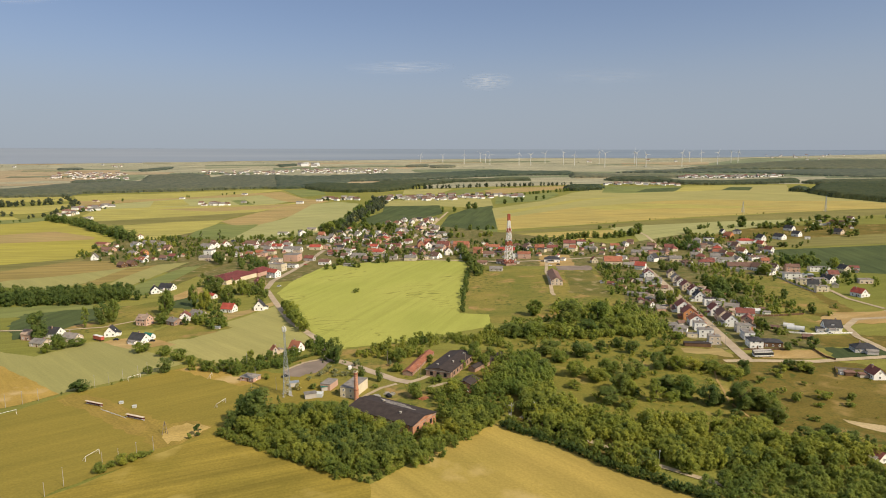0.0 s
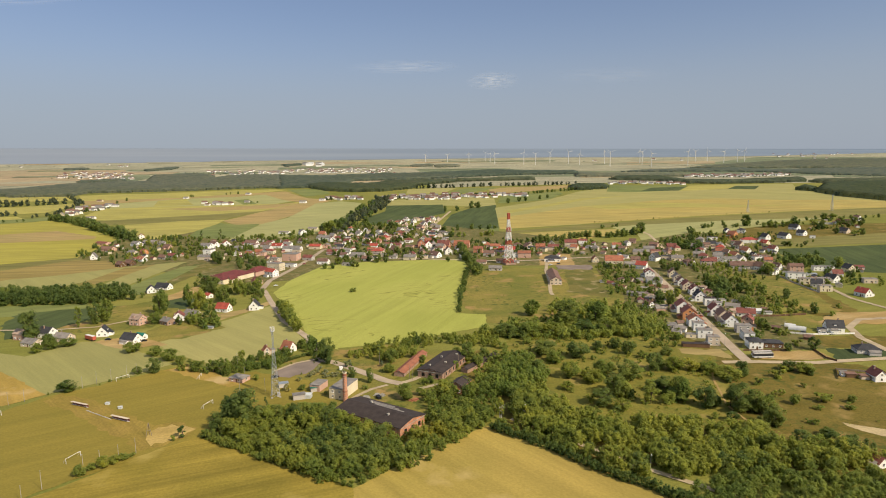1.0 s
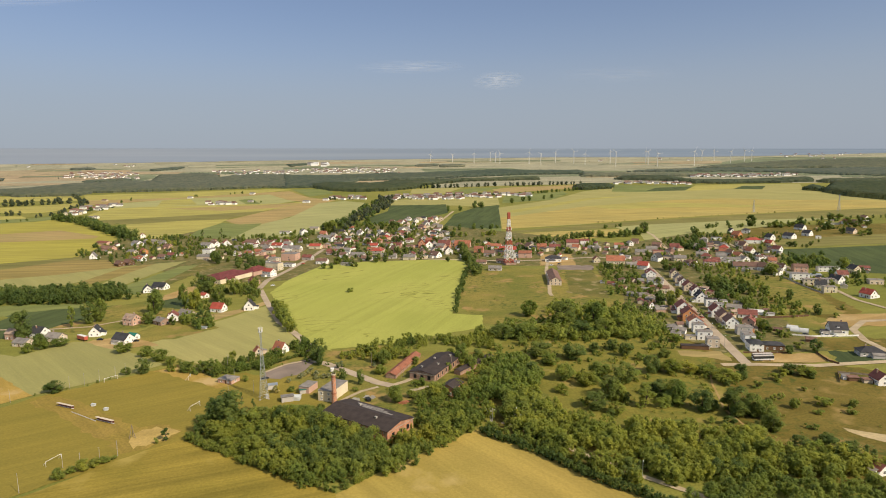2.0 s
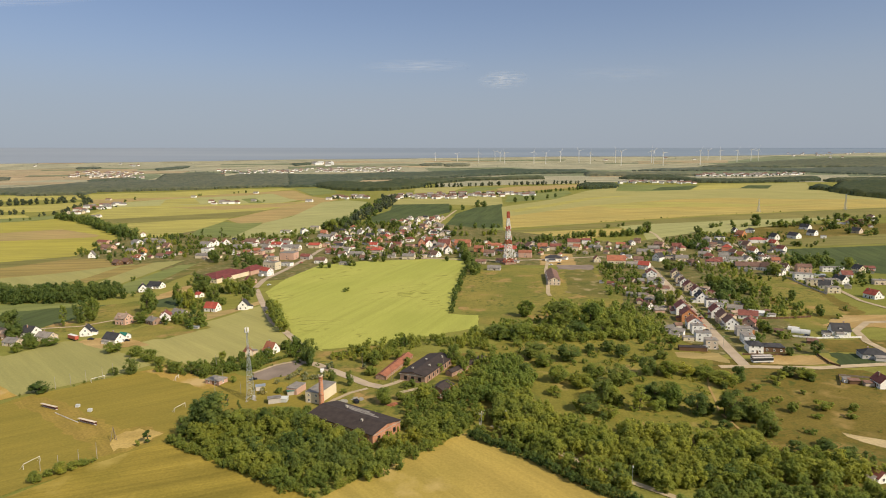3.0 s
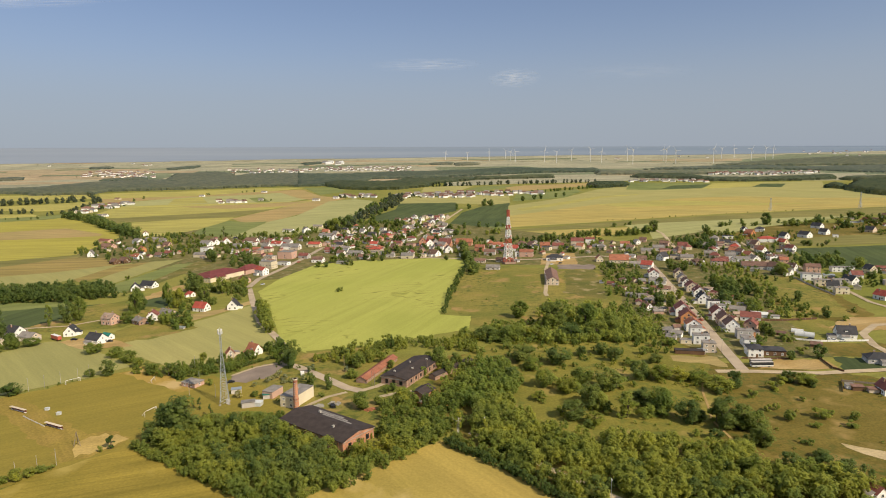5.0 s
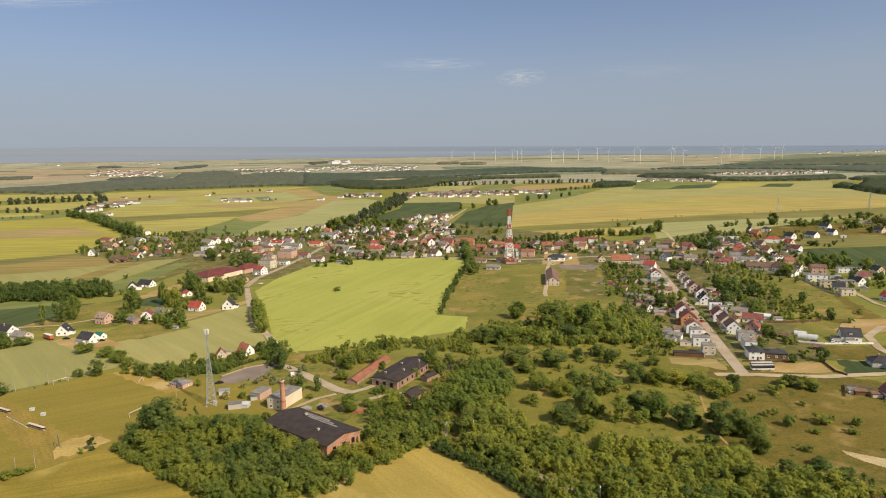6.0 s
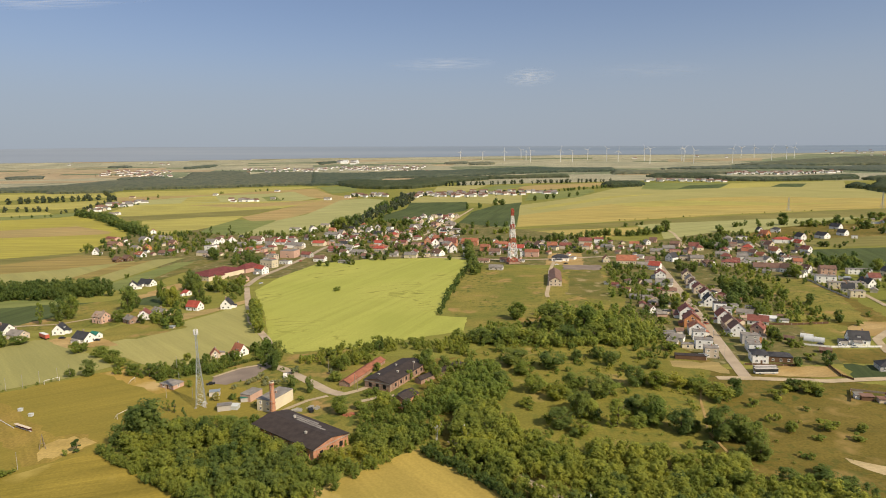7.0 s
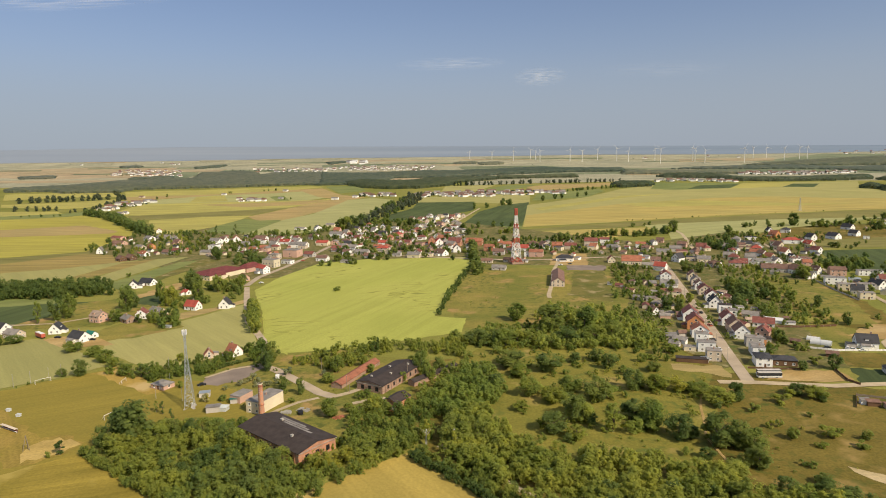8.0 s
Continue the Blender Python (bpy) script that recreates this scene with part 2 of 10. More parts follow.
STEEL_ROOF = surface("white_plastic_film", (0.7, 0.7, 0.68), 0.1, 0.5, 0.4)
TEAL_ROOF = roofing("green_sheet_roof", (0.03, 0.20, 0.16), 1.0)
BEIGE_ROOF = roofing("faded_beige_roof_tiles", (0.42, 0.31, 0.24))
FELT = roofing("tarred_felt_roof", (0.055, 0.042, 0.038), 1.0)
ZINC = surface("galvanised_steel", (0.52, 0.55, 0.57), 0.12, 0.5, 0.45, 14, 0.5, 0.6)
STEEL = surface("pale_painted_steel", (0.62, 0.64, 0.63), 0.1, 0.5, 0.5)
REDPAINT = surface("red_mast_paint", (0.5, 0.12, 0.08), 0.12, 0.5, 0.5)
WHITEPAINT = surface("white_mast_paint", (0.80, 0.78, 0.75), 0.08, 0.5, 0.5)
DARK = surface("black_plastic", (0.02, 0.02, 0.022), 0.2, 0.5, 0.5)
WOOD = surface("grey_timber", (0.27, 0.22, 0.17), 0.25, 0.8, 0.85)
BARK = surface("bark", (0.13, 0.10, 0.075), 0.3, 2.0, 0.9)
BIRCH = surface("pale_bark", (0.55, 0.52, 0.47), 0.25, 2.0, 0.9)
LEAF = foliage("leaves", (0.275, 0.33, 0.085), (0.34, 0.39, 0.098))
LEAF_FRESH = foliage("fresh_green_leaves", (0.35, 0.405, 0.11), (0.43, 0.48, 0.125))
LEAF_DARK = foliage("dark_leaves", (0.19, 0.25, 0.08), (0.24, 0.3, 0.092))
LEAF_LIGHT = foliage("light_leaves", (0.25, 0.28, 0.05), (0.43, 0.44, 0.10))
# far leaves: haze put into the colour, bluish, then greyer with distance
LEAF_FAR = foliage("haze_toned_leaves", (0.115, 0.15, 0.105), (0.155, 0.185, 0.125))
LEAF_HAZE = foliage("haze_greyed_leaves", (0.21, 0.245, 0.225), (0.26, 0.29, 0.26))
BLOSSOM = foliage("blossoming_leaves", (0.16, 0.19, 0.06), (0.62, 0.6, 0.42))
glass_m, gn, gl, gb = material("window_glass", 0.08, 0.6)
gb.inputs["Base Color"].default_value = (0.03, 0.035, 0.04, 1)
GLASS = glass_m
sea_m, sn, sl, sb = material("sea_water", 0.6, 0.4)
where_g, where_x, where_m = sn.new("ShaderNodeNewGeometry"), sn.new("ShaderNodeSeparateXYZ"), sn.new("ShaderNodeMapRange")
where_m.inputs["From Min"].default_value, where_m.inputs["From Max"].default_value = -2500, 1500      # horizon haze put into the colour: paler west, darker blue east
sl.new(where_g.outputs["Position"], where_x.inputs[0])
sl.new(where_x.outputs["X"], where_m.inputs["Value"])
swell_s = noise_node(sn, sl, 0.0012, 4, stretch=(0, 0.25, 3))
hazed_w = ramp(sn, sl, swell_s, [(0.3, (0.235, 0.27, 0.325)), (0.7, (0.29, 0.32, 0.365))])
bluer_w = ramp(sn, sl, swell_s, [(0.3, (0.15, 0.2, 0.27)), (0.7, (0.21, 0.255, 0.315))])
sl.new(mix(sn, sl, where_m.outputs["Result"], hazed_w, bluer_w), sb.inputs["Base Color"])
SEA = sea_m


# ---- building helpers ----
def mesh_from(name, bm, mat):
    me = bpy.data.meshes.new(name)
    bm.to_mesh(me)
    bm.free()
    for m in (mat if isinstance(mat, (list, tuple)) else [mat]):
        me.materials.append(m)
    return me


def part(name, bm, mat, parent, label=""):
    ob = new(name, mesh_from(name, bm, mat))
    ob.parent = parent
    return tagged(ob, label)


def shared(name, me, parent, m):
    ob = new(name, me)
    ob.parent = parent
    ob.matrix_basis = m
    return ob


def box(bm, x0, y0, z0, x1, y1, z1, mat=0):
    v = [bm.verts.new(p) for p in ((x0, y0, z0), (x1, y0, z0), (x1, y1, z0), (x0, y1, z0), (x0, y0, z1), (x1, y0, z1), (x1, y1, z1), (x0, y1, z1))]
    for q in ((3, 2, 1, 0), (4, 5, 6, 7), (0, 1, 5, 4), (1, 2, 6, 5), (2, 3, 7, 6), (3, 0, 4, 7)):
        bm.faces.new([v[i] for i in q]).material_index = mat
    return bm


def tube(bm, a, b, r0, r1, sides=8):
    a, b = Vector(a), Vector(b)
    q = (b - a).to_track_quat("Z", "Y")
    rings = [[bm.verts.new(p + q @ Vector((r * math.cos(k * math.tau / sides), r * math.sin(k * math.tau / sides), 0))) for k in range(sides)] for p, r in ((a, r0), (b, r1))]
    for k in range(sides):
        j = (k + 1) % sides
        bm.faces.new((rings[0][k], rings[0][j], rings[1][j], rings[1][k]))
    bm.faces.new(rings[0][::-1])
    bm.faces.new(rings[1])
    return bm


def inside(x, y, poly):
    hit = False
    for (ax, ay), (bx, by) in zip(poly, poly[1:] + poly[:1]):
        if (ay > y) != (by > y) and x < (bx - ax) * (y - ay) / (by - ay) + ax:
            hit = not hit
    return hit


# ---- ground, fields, roads ----
layers = {"n": 0}


def ragged(poly, seed, reach, step):
    """The outline with uneven edges, as grass and crops have."""
    rng, out = random.Random(seed), []
    for (ax, ay), (bx, by) in zip(poly, poly[1:] + poly[:1]):
        n = max(1, min(60, int(math.hypot(bx - ax, by - ay) / step)))
        for k in range(n):
            t, e = k / n, (reach if k else 0)
            out.append((ax + (bx - ax) * t + rng.uniform(-e, e), ay + (by - ay) * t + rng.uniform(-e, e)))
    return out


def sheet(name, poly, mat, up, step=30.0, reach=0.0):
    """A patch of land cover that lies on the ground, its outline the plan; each a hair above the one before."""
    layers["n"] += 1
    up = 0.4046 * up + 0.0012 * layers["n"]
    if reach and max(p[1] for p in poly) < 900:
        poly = ragged(poly, layers["n"], reach, 5.0)
    bm = bmesh.new()
    f = bm.faces.new([bm.verts.new((x, y, 0)) for x, y in poly])
    bmesh.ops.triangulate(bm, faces=[f])
    ys = [p[1] for p in poly]
    xs = [p[0] for p in poly]
    if max(ys) > 1250:
        for axis, lo, hi in ((1, min(ys), max(ys)), (0, min(xs), max(xs))):
            k = math.floor(lo / step) * step + step
            s = step if axis else step * 6
            while k < hi:
                p = (0, k, 0) if axis else (k, 0, 0)
                no = (0, 1, 0) if axis else (1, 0, 0)
                bmesh.ops.bisect_plane(bm, geom=bm.verts[:] + bm.edges[:] + bm.faces[:], plane_co=p, plane_no=no)
                k += s
    for v in bm.verts:
        v.co.z = land(v.co.x, v.co.y) + up * (1 + max(0, v.co.y - 1200) * 0.003)
    bm.normal_update()
    for f in bm.faces:
        if f.normal.z < 0:
            f.normal_flip()
    if max(ys) > 1250:      # far sheets end in a bank down to the ground
        rim = bmesh.ops.extrude_edge_only(bm, edges=[e for e in bm.edges if e.is_boundary])["geom"]
        for v in rim:
            if isinstance(v, bmesh.types.BMVert):
                v.co.z = land(v.co.x, v.co.y) - 0.3
    return new(name, mesh_from(name, bm, mat))


def field(poly, mat, up=0.05):
    return tagged(sheet("field", poly, mat, up, 30.0, 0.7), "farm field with " + mat.name.replace("_", " "), "field", kind="structure")


def grassland(poly, mat, up=0.05):
    return tagged(sheet("grassland", poly, mat, up, 30.0, 2.0), mat.name.replace("_", " ") + " beside the village", "grass", kind="structure")


def road(line, width, mat, up=0.14, name="road"):
    layers["n"] += 1
    up = 0.4046 * up + 0.0012 * layers["n"] + 0.02
    bm = bmesh.new()
    rings = []
    for i, p in enumerate(line):
        a, b = Vector(line[max(0, i - 1)]), Vector(line[min(len(line) - 1, i + 1)])
        d = (b - a).normalized()
        s = Vector((-d.y, d.x)) * width / 2
        rings.append([bm.verts.new((p[0] + q.x, p[1] + q.y, land(*p) + up)) for q in (s, -s)])
    for (a, b), (c, d) in zip(rings, rings[1:]):
        bm.faces.new((a, b, d, c))
    bm.normal_update()
    for f in bm.faces:
        if f.normal.z < 0:
            f.normal_flip()
    return tagged(new(name, mesh_from(name, bm, mat)), mat.name.replace("_", " ") + " through the fields", "road", kind="structure")


def build_ground():
    xs = [-5200 + 200 * i for i in range(53)]
    ys = [-900, -400, 0, 600, 1100] + [1200 + 60 * i for i in range(62)]
    bm = bmesh.new()
    g = [[bm.verts.new((x, y, land(x, y))) for x in xs] for y in ys]
    for r, s in zip(g, g[1:]):
        for i in range(len(xs) - 1):
            bm.faces.new((r[i], r[i + 1], s[i + 1], s[i]))
    tagged(new("ground", mesh_from("ground", bm, GROUND)), "grassy farmland plain reaching the coast", "ground", kind="structure")


build_ground()
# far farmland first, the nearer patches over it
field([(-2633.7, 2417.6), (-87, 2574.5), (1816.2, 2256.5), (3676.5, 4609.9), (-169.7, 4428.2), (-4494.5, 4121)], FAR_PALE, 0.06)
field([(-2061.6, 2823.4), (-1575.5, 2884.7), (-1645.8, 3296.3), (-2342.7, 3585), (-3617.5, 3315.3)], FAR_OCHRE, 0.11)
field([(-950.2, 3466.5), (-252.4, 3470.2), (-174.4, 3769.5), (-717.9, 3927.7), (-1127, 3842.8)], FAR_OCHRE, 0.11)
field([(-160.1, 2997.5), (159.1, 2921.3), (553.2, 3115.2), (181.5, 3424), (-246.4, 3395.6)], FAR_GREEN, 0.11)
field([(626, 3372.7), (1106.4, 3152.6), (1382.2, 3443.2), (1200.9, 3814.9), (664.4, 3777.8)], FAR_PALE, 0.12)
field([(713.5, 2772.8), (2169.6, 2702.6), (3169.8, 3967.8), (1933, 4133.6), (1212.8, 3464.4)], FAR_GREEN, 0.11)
field([(412.6, 818.2), (396.7, 760.3), (396.2, 688.8), (427.7, 649.8), (515.5, 619.5), (719.2, 875.6)], DEEP, 0.12)
field([(341.9, 896.7), (427.3, 837.5), (727.8, 886.4), (838.9, 1026.1), (456.4, 914.1)], OLIVE, 0.1)
field([(442.2, 868.5), (581.3, 906.7), (764.5, 932.5), (789.4, 963.9), (473, 901.1)], OLIVE, 0.11)
field([(363.4, 913.4), (452.8, 890.5), (838.9, 1026.1), (915.8, 1122.8), (483.3, 1088.1)], MEADOW, 0.08)
grassland([(262, 624.3), (286.3, 659.1), (329.9, 640.1), (328.5, 563.3), (319.2, 493.3), (283.5, 458.7), (253.9, 542.4)], MEADOW, 0.1)
grassland([(250.8, 486.7), (290.4, 500.3), (317.2, 490), (273.9, 441.8), (237.3, 441.6)], TURF, 0.08)
grassland([(244.2, 421), (274.1, 423.7), (341, 400.1), (324.5, 379.5), (238.1, 395.7)], MEADOW, 0.12)
grassland([(237, 393.5), (328.5, 384.4), (319.2, 372.7), (231.2, 371.4)], DEEP, 0.14)
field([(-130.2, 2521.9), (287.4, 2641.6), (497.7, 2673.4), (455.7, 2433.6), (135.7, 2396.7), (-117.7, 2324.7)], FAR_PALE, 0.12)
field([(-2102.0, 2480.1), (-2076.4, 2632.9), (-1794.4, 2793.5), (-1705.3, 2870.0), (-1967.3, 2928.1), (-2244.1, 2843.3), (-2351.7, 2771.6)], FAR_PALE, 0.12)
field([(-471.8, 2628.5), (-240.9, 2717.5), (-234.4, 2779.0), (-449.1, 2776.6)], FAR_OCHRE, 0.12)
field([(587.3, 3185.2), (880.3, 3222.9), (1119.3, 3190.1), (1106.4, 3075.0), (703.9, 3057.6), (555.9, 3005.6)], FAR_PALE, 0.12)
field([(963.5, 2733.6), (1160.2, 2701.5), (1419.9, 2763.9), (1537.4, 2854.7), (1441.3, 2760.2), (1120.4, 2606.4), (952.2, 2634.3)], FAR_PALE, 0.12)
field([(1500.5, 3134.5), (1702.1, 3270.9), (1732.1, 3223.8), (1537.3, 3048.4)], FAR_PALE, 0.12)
field([(-191.5, 2282.5), (-75.5, 2318.4), (-12.8, 2309.1), (-64.1, 2065.0), (-181.6, 2082.1)], PALE, 0.12)
field([(-64.1, 2065.0), (28.6, 2302.9), (142.3, 2312.7), (87.4, 2189.5), (-25.5, 2012.8)], GREEN, 0.12)
field([(98.0, 2213.6), (172.9, 2308.1), (445.8, 2377.2), (422.2, 2242.4), (278.5, 2160.3), (119.7, 2037.8)], OCHRE, 0.12)
field([(123.2, 1923.8), (327.5, 2102.6), (331.3, 2005.7), (250.2, 1779.7), (104.0, 1685.2)], GREEN, 0.12)
field([(-221.4, 1846.1), (-55.0, 1864.0), (103.6, 1948.7), (95.2, 1615.0), (57.2, 1585.8), (-44.5, 1633.4), (-195.1, 1653.0)], PALE, 0.12)
field([(-195.1, 1653.0), (-46.2, 1669.0), (-32.6, 1425.7), (-67.0, 1334.2), (-113.9, 1219.5), (-192.1, 1164.1), (-200.6, 1335.6), (-179.3, 1487.3)], DEEP, 0.12)
field([(-18.2, 1382.0), (28.8, 1556.3), (94.4, 1632.6), (71.3, 1104.2), (-34.8, 1094.9)], DEEP, 0.12)
field([(-31.9, 1094.7), (71.3, 1104.2), (64.9, 937.2), (-17.3, 942.1)], GREEN, 0.12)
field([(88.3, 1548.7), (250.2, 1779.7), (386.3, 2068.9), (526.4, 2252.8), (638.9, 2234.7), (784.8, 2210.8), (998.5, 2315.4), (1210.0, 2308.1), (1091.7, 2053.6), (1076.2, 1864.2), (1076.8, 1695.4), (1098.7, 1579.5), (996.7, 1429.6), (901.2, 1412.3), (736.2, 1361.8), (475.1, 1275.1), (291.6, 1191.9), (221.8, 1147.6), (72.5, 1086.5)], PALE, 0.12)
field([(80.8, 1293.0), (301.3, 1554.0), (556.2, 1715.6), (717.1, 1750.9), (855.5, 1671.2), (1044.1, 1642.6), (1077.1, 1547.7), (996.7, 1429.6), (901.2, 1412.3), (736.2, 1361.8), (475.1, 1275.1), (231.4, 1156.6), (72.5, 1086.5)], BARLEY_FAR, 0.12)
field([(301.3, 1554.0), (465.7, 1653.4), (568.8, 1620.7), (672.2, 1537.3), (817.3, 1517.3), (646.5, 1476.3), (488.8, 1497.0), (352.8, 1467.8)], YELLOW, 0.12)
field([(100.2, 1453.8), (345.6, 1806.3), (511.3, 1887.5), (356.8, 1764.3), (116.7, 1408.3)], YELLOW, 0.12)
field([(479.0, 2054.4), (560.1, 2359.0), (660.6, 2314.3), (821.0, 2287.9), (742.3, 2086.6), (562.0, 2017.2)], GREEN, 0.12)
field([(591.4, 2061.1), (668.3, 2202.9), (802.7, 2235.1), (717.4, 2065.6)], DEEP, 0.12)
field([(709.5, 2042.1), (830.3, 2286.4), (1016.9, 2312.3), (895.6, 2112.6), (750.9, 2060.1)], YELLOW, 0.12)
field([(887.3, 2101.0), (974.0, 2234.1), (1049.4, 2221.1), (968.0, 2074.6)], DEEP, 0.12)
field([(70.9, 1044.8), (228.0, 1137.4), (467.0, 1252.1), (729.4, 1348.9), (897.0, 1405.5), (992.0, 1422.7), (901.0, 1288.8), (710.2, 1215.1), (526.3, 1190.3), (326.6, 1128.8), (215.6, 1066.7), (71.7, 1021.2)], OLIVE, 0.12)
field([(67.2, 912.0), (71.4, 1013.6), (214.1, 1058.5), (274.0, 1070.6), (272.8, 1037.9), (247.8, 994.1), (193.7, 942.5), (116.5, 897.3)], BARLEY_FAR, 0.12)
field([(267.8, 1097.1), (326.6, 1128.8), (526.3, 1190.3), (710.2, 1215.1), (553.3, 1100.0), (478.1, 1054.5), (346.8, 933.2), (260.8, 866.9), (284.2, 991.6)], SAGE, 0.12)
field([(-1357.2, 2171.3), (-1230.8, 2225.5), (-1107.0, 2233.4), (-983.8, 2290.7), (-725.6, 2357.9), (-649.2, 2321.5), (-718.1, 2205.6), (-914.4, 2046.1), (-994.8, 2012.9), (-1210.0, 1955.8)], YELLOW, 0.12)
field([(-1220.3, 1957.1), (-994.8, 2012.9), (-914.4, 2046.1), (-830.6, 2125.7), (-683.2, 2225.3), (-597.0, 2213.4), (-740.3, 2045.2), (-902.3, 1979.3), (-1030.7, 1872.4), (-1101.6, 1785.1)], OCHRE, 0.12)
field([(-1067.4, 1799.6), (-922.4, 1982.0), (-740.3, 2045.2), (-624.6, 2168.6), (-479.1, 1922.9), (-531.1, 1750.9), (-644.2, 1746.7), (-843.9, 1716.9), (-964.6, 1644.4)], SAGE, 0.12)
field([(-948.7, 1922.5), (-882.4, 1976.7), (-766.5, 1762.2), (-861.4, 1719.1)], YELLOW, 0.12)
field([(-702.3, 1911.0), (-671.1, 1948.8), (-579.0, 1757.0), (-602.7, 1723.1)], GREEN, 0.12)
field([(-718.1, 2205.6), (-636.9, 2243.7), (-490.9, 1967.3), (-382.5, 1847.8), (-405.2, 1734.5), (-540.4, 1889.5)], OCHRE, 0.12)
field([(-649.2, 2321.5), (-510.6, 2354.4), (-449.1, 2120.2), (-503.0, 2012.9)], GREEN, 0.12)
field([(-879.5, 1393.2), (-975.7, 1662.7), (-843.9, 1716.9), (-644.2, 1746.7), (-503.1, 1766.1), (-456.6, 1837.7), (-483.8, 1603.6), (-501.4, 1525.2), (-639.7, 1422.9), (-782.3, 1344.0)], YELLOW, 0.12)
field([(-805.9, 1642.5), (-622.1, 1689.5), (-474.7, 1781.4), (-489.4, 1621.1), (-613.5, 1554.1)], OCHRE, 0.12)
field([(-794.6, 1332.5), (-643.2, 1430.3), (-492.1, 1539.8), (-502.4, 1450.5), (-512.9, 1342.4), (-594.1, 1300.4), (-689.4, 1250.5), (-720.3, 1242.1)], OLIVE, 0.12)
field([(-685.0, 1238.9), (-597.2, 1306.8), (-507.5, 1329.1), (-490.3, 1243.5), (-476.6, 1111.4), (-495.2, 1006.2), (-539.2, 994.3)], YELLOW, 0.12)
field([(-503.3, 1303.7), (-489.3, 1531.6), (-469.1, 1761.6), (-411.4, 1792.3), (-381.9, 1408.8), (-392.0, 1212.6), (-430.5, 1194.9)], OCHRE, 0.12)
field([(-480.9, 1120.8), (-489.1, 1254.8), (-439.0, 1216.8), (-399.9, 1235.2), (-381.6, 1095.3), (-371.3, 1005.7), (-394.0, 992.5), (-457.1, 1026.5)], GREEN, 0.12)
field([(-368.8, 976.7), (-395.9, 1223.8), (-378.5, 1354.4), (-410.0, 1753.9), (-351.9, 1823.7), (-281.3, 1755.8), (-247.7, 1624.9), (-228.1, 1351.5), (-229.3, 1187.6), (-224.3, 1074.9), (-253.3, 1036.1), (-289.9, 1000.5)], SAGE, 0.12)
field([(-1785.9, 2112.1), (-1588.3, 2154.6), (-1420.2, 2226.0), (-1247.2, 1960.4), (-1445.3, 1964.4), (-1569.2, 1860.1)], YELLOW, 0.12)
field([(-1429.7, 1698.2), (-1274.2, 1759.8), (-1183.9, 1871.8), (-1113.1, 1749.6), (-1075.5, 1575.3), (-1117.3, 1548.6), (-1350.1, 1605.9)], YELLOW, 0.12)
field([(-1234.3, 1471.6), (-1072.5, 1469.1), (-1008.8, 1406.5), (-1055.7, 1358.2), (-1119.7, 1338.9)], YELLOW, 0.12)
field([(-1008.8, 1406.5), (-974.8, 1473.1), (-919.1, 1383.9), (-939.4, 1334.1), (-1001.6, 1290.9), (-1051.9, 1260.4), (-1119.7, 1338.9)], GREEN, 0.12)
field([(-1051.9, 1260.4), (-996.4, 1284.4), (-934.5, 1327.4), (-916.2, 1383.6), (-573.5, 1026.4), (-548.3, 953.1), (-514.9, 834.0), (-508.4, 808.7), (-575.4, 760.7), (-606.6, 744.8)], LEMON, 0.12)
field([(-881.3, 1062.8), (-836.1, 1085.0), (-756.9, 1142.3), (-623.0, 1045.4), (-608.7, 1013.5), (-695.7, 982.2), (-792.6, 960.1)], OCHRE, 0.12)
field([(-595.7, 732.2), (-573.6, 758.5), (-506.7, 806.2), (-498.8, 813.2), (-490.6, 789.1), (-535.4, 710.9), (-562.0, 693.1)], OLIVE, 0.12)
field([(-558.8, 689.5), (-538.5, 714.8), (-496.8, 787.0), (-441.4, 778.1), (-397.1, 726.3), (-441.5, 676.1), (-487.0, 650.7), (-509.7, 632.5)], TAN, 0.12)
field([(-504.4, 626.5), (-489.6, 654.0), (-444.0, 679.6), (-399.5, 730.3), (-388.1, 742.0), (-390.9, 648.8), (-403.1, 613.2), (-437.6, 589.2), (-463.6, 579.2)], WHEAT, 0.12)
field([(-393.1, 624.6), (-397.6, 722.4), (-371.0, 749.7), (-369.3, 664.4), (-374.8, 624.2)], TAN, 0.12)
field([(-363.5, 607.0), (-369.3, 664.4), (-371.3, 747.7), (-339.7, 765.7), (-336.5, 606.6)], WHEAT, 0.12)
field([(-333.3, 595.8), (-330.4, 728.2), (-311.1, 735.6), (-299.4, 570.0)], GREEN, 0.12)
field([(-298.3, 569.9), (-310.8, 727.6), (-302.7, 782.1), (-286.9, 738.8), (-290.0, 617.1), (-286.0, 582.2)], LAWN, 0.12)
# village ground
grassland([(-509.5, 794.4), (-582.7, 1084.1), (-311, 1205.3), (-22.5, 1149.5), (225, 891.4), (202.9, 708.4), (-2.8, 714.6), (-208.2, 621.4)], GARDEN, 0.06)
grassland([(177, 839.1), (383.3, 1014.3), (411.2, 804), (327.2, 640.1), (186.7, 398.3), (160.9, 382.1), (144.5, 403.5), (127, 486.7)], GARDEN, 0.065)
grassland([(276.1, 647.1), (329.8, 634.3), (317.0, 542.0), (299.4, 483.4), (273.4, 483.4), (271.9, 532.1)], TURF, 0.13)
grassland([(188, 392), (200, 480), (215, 560), (250, 540), (250, 490), (240, 425), (237, 393)], GARDEN, 0.07)
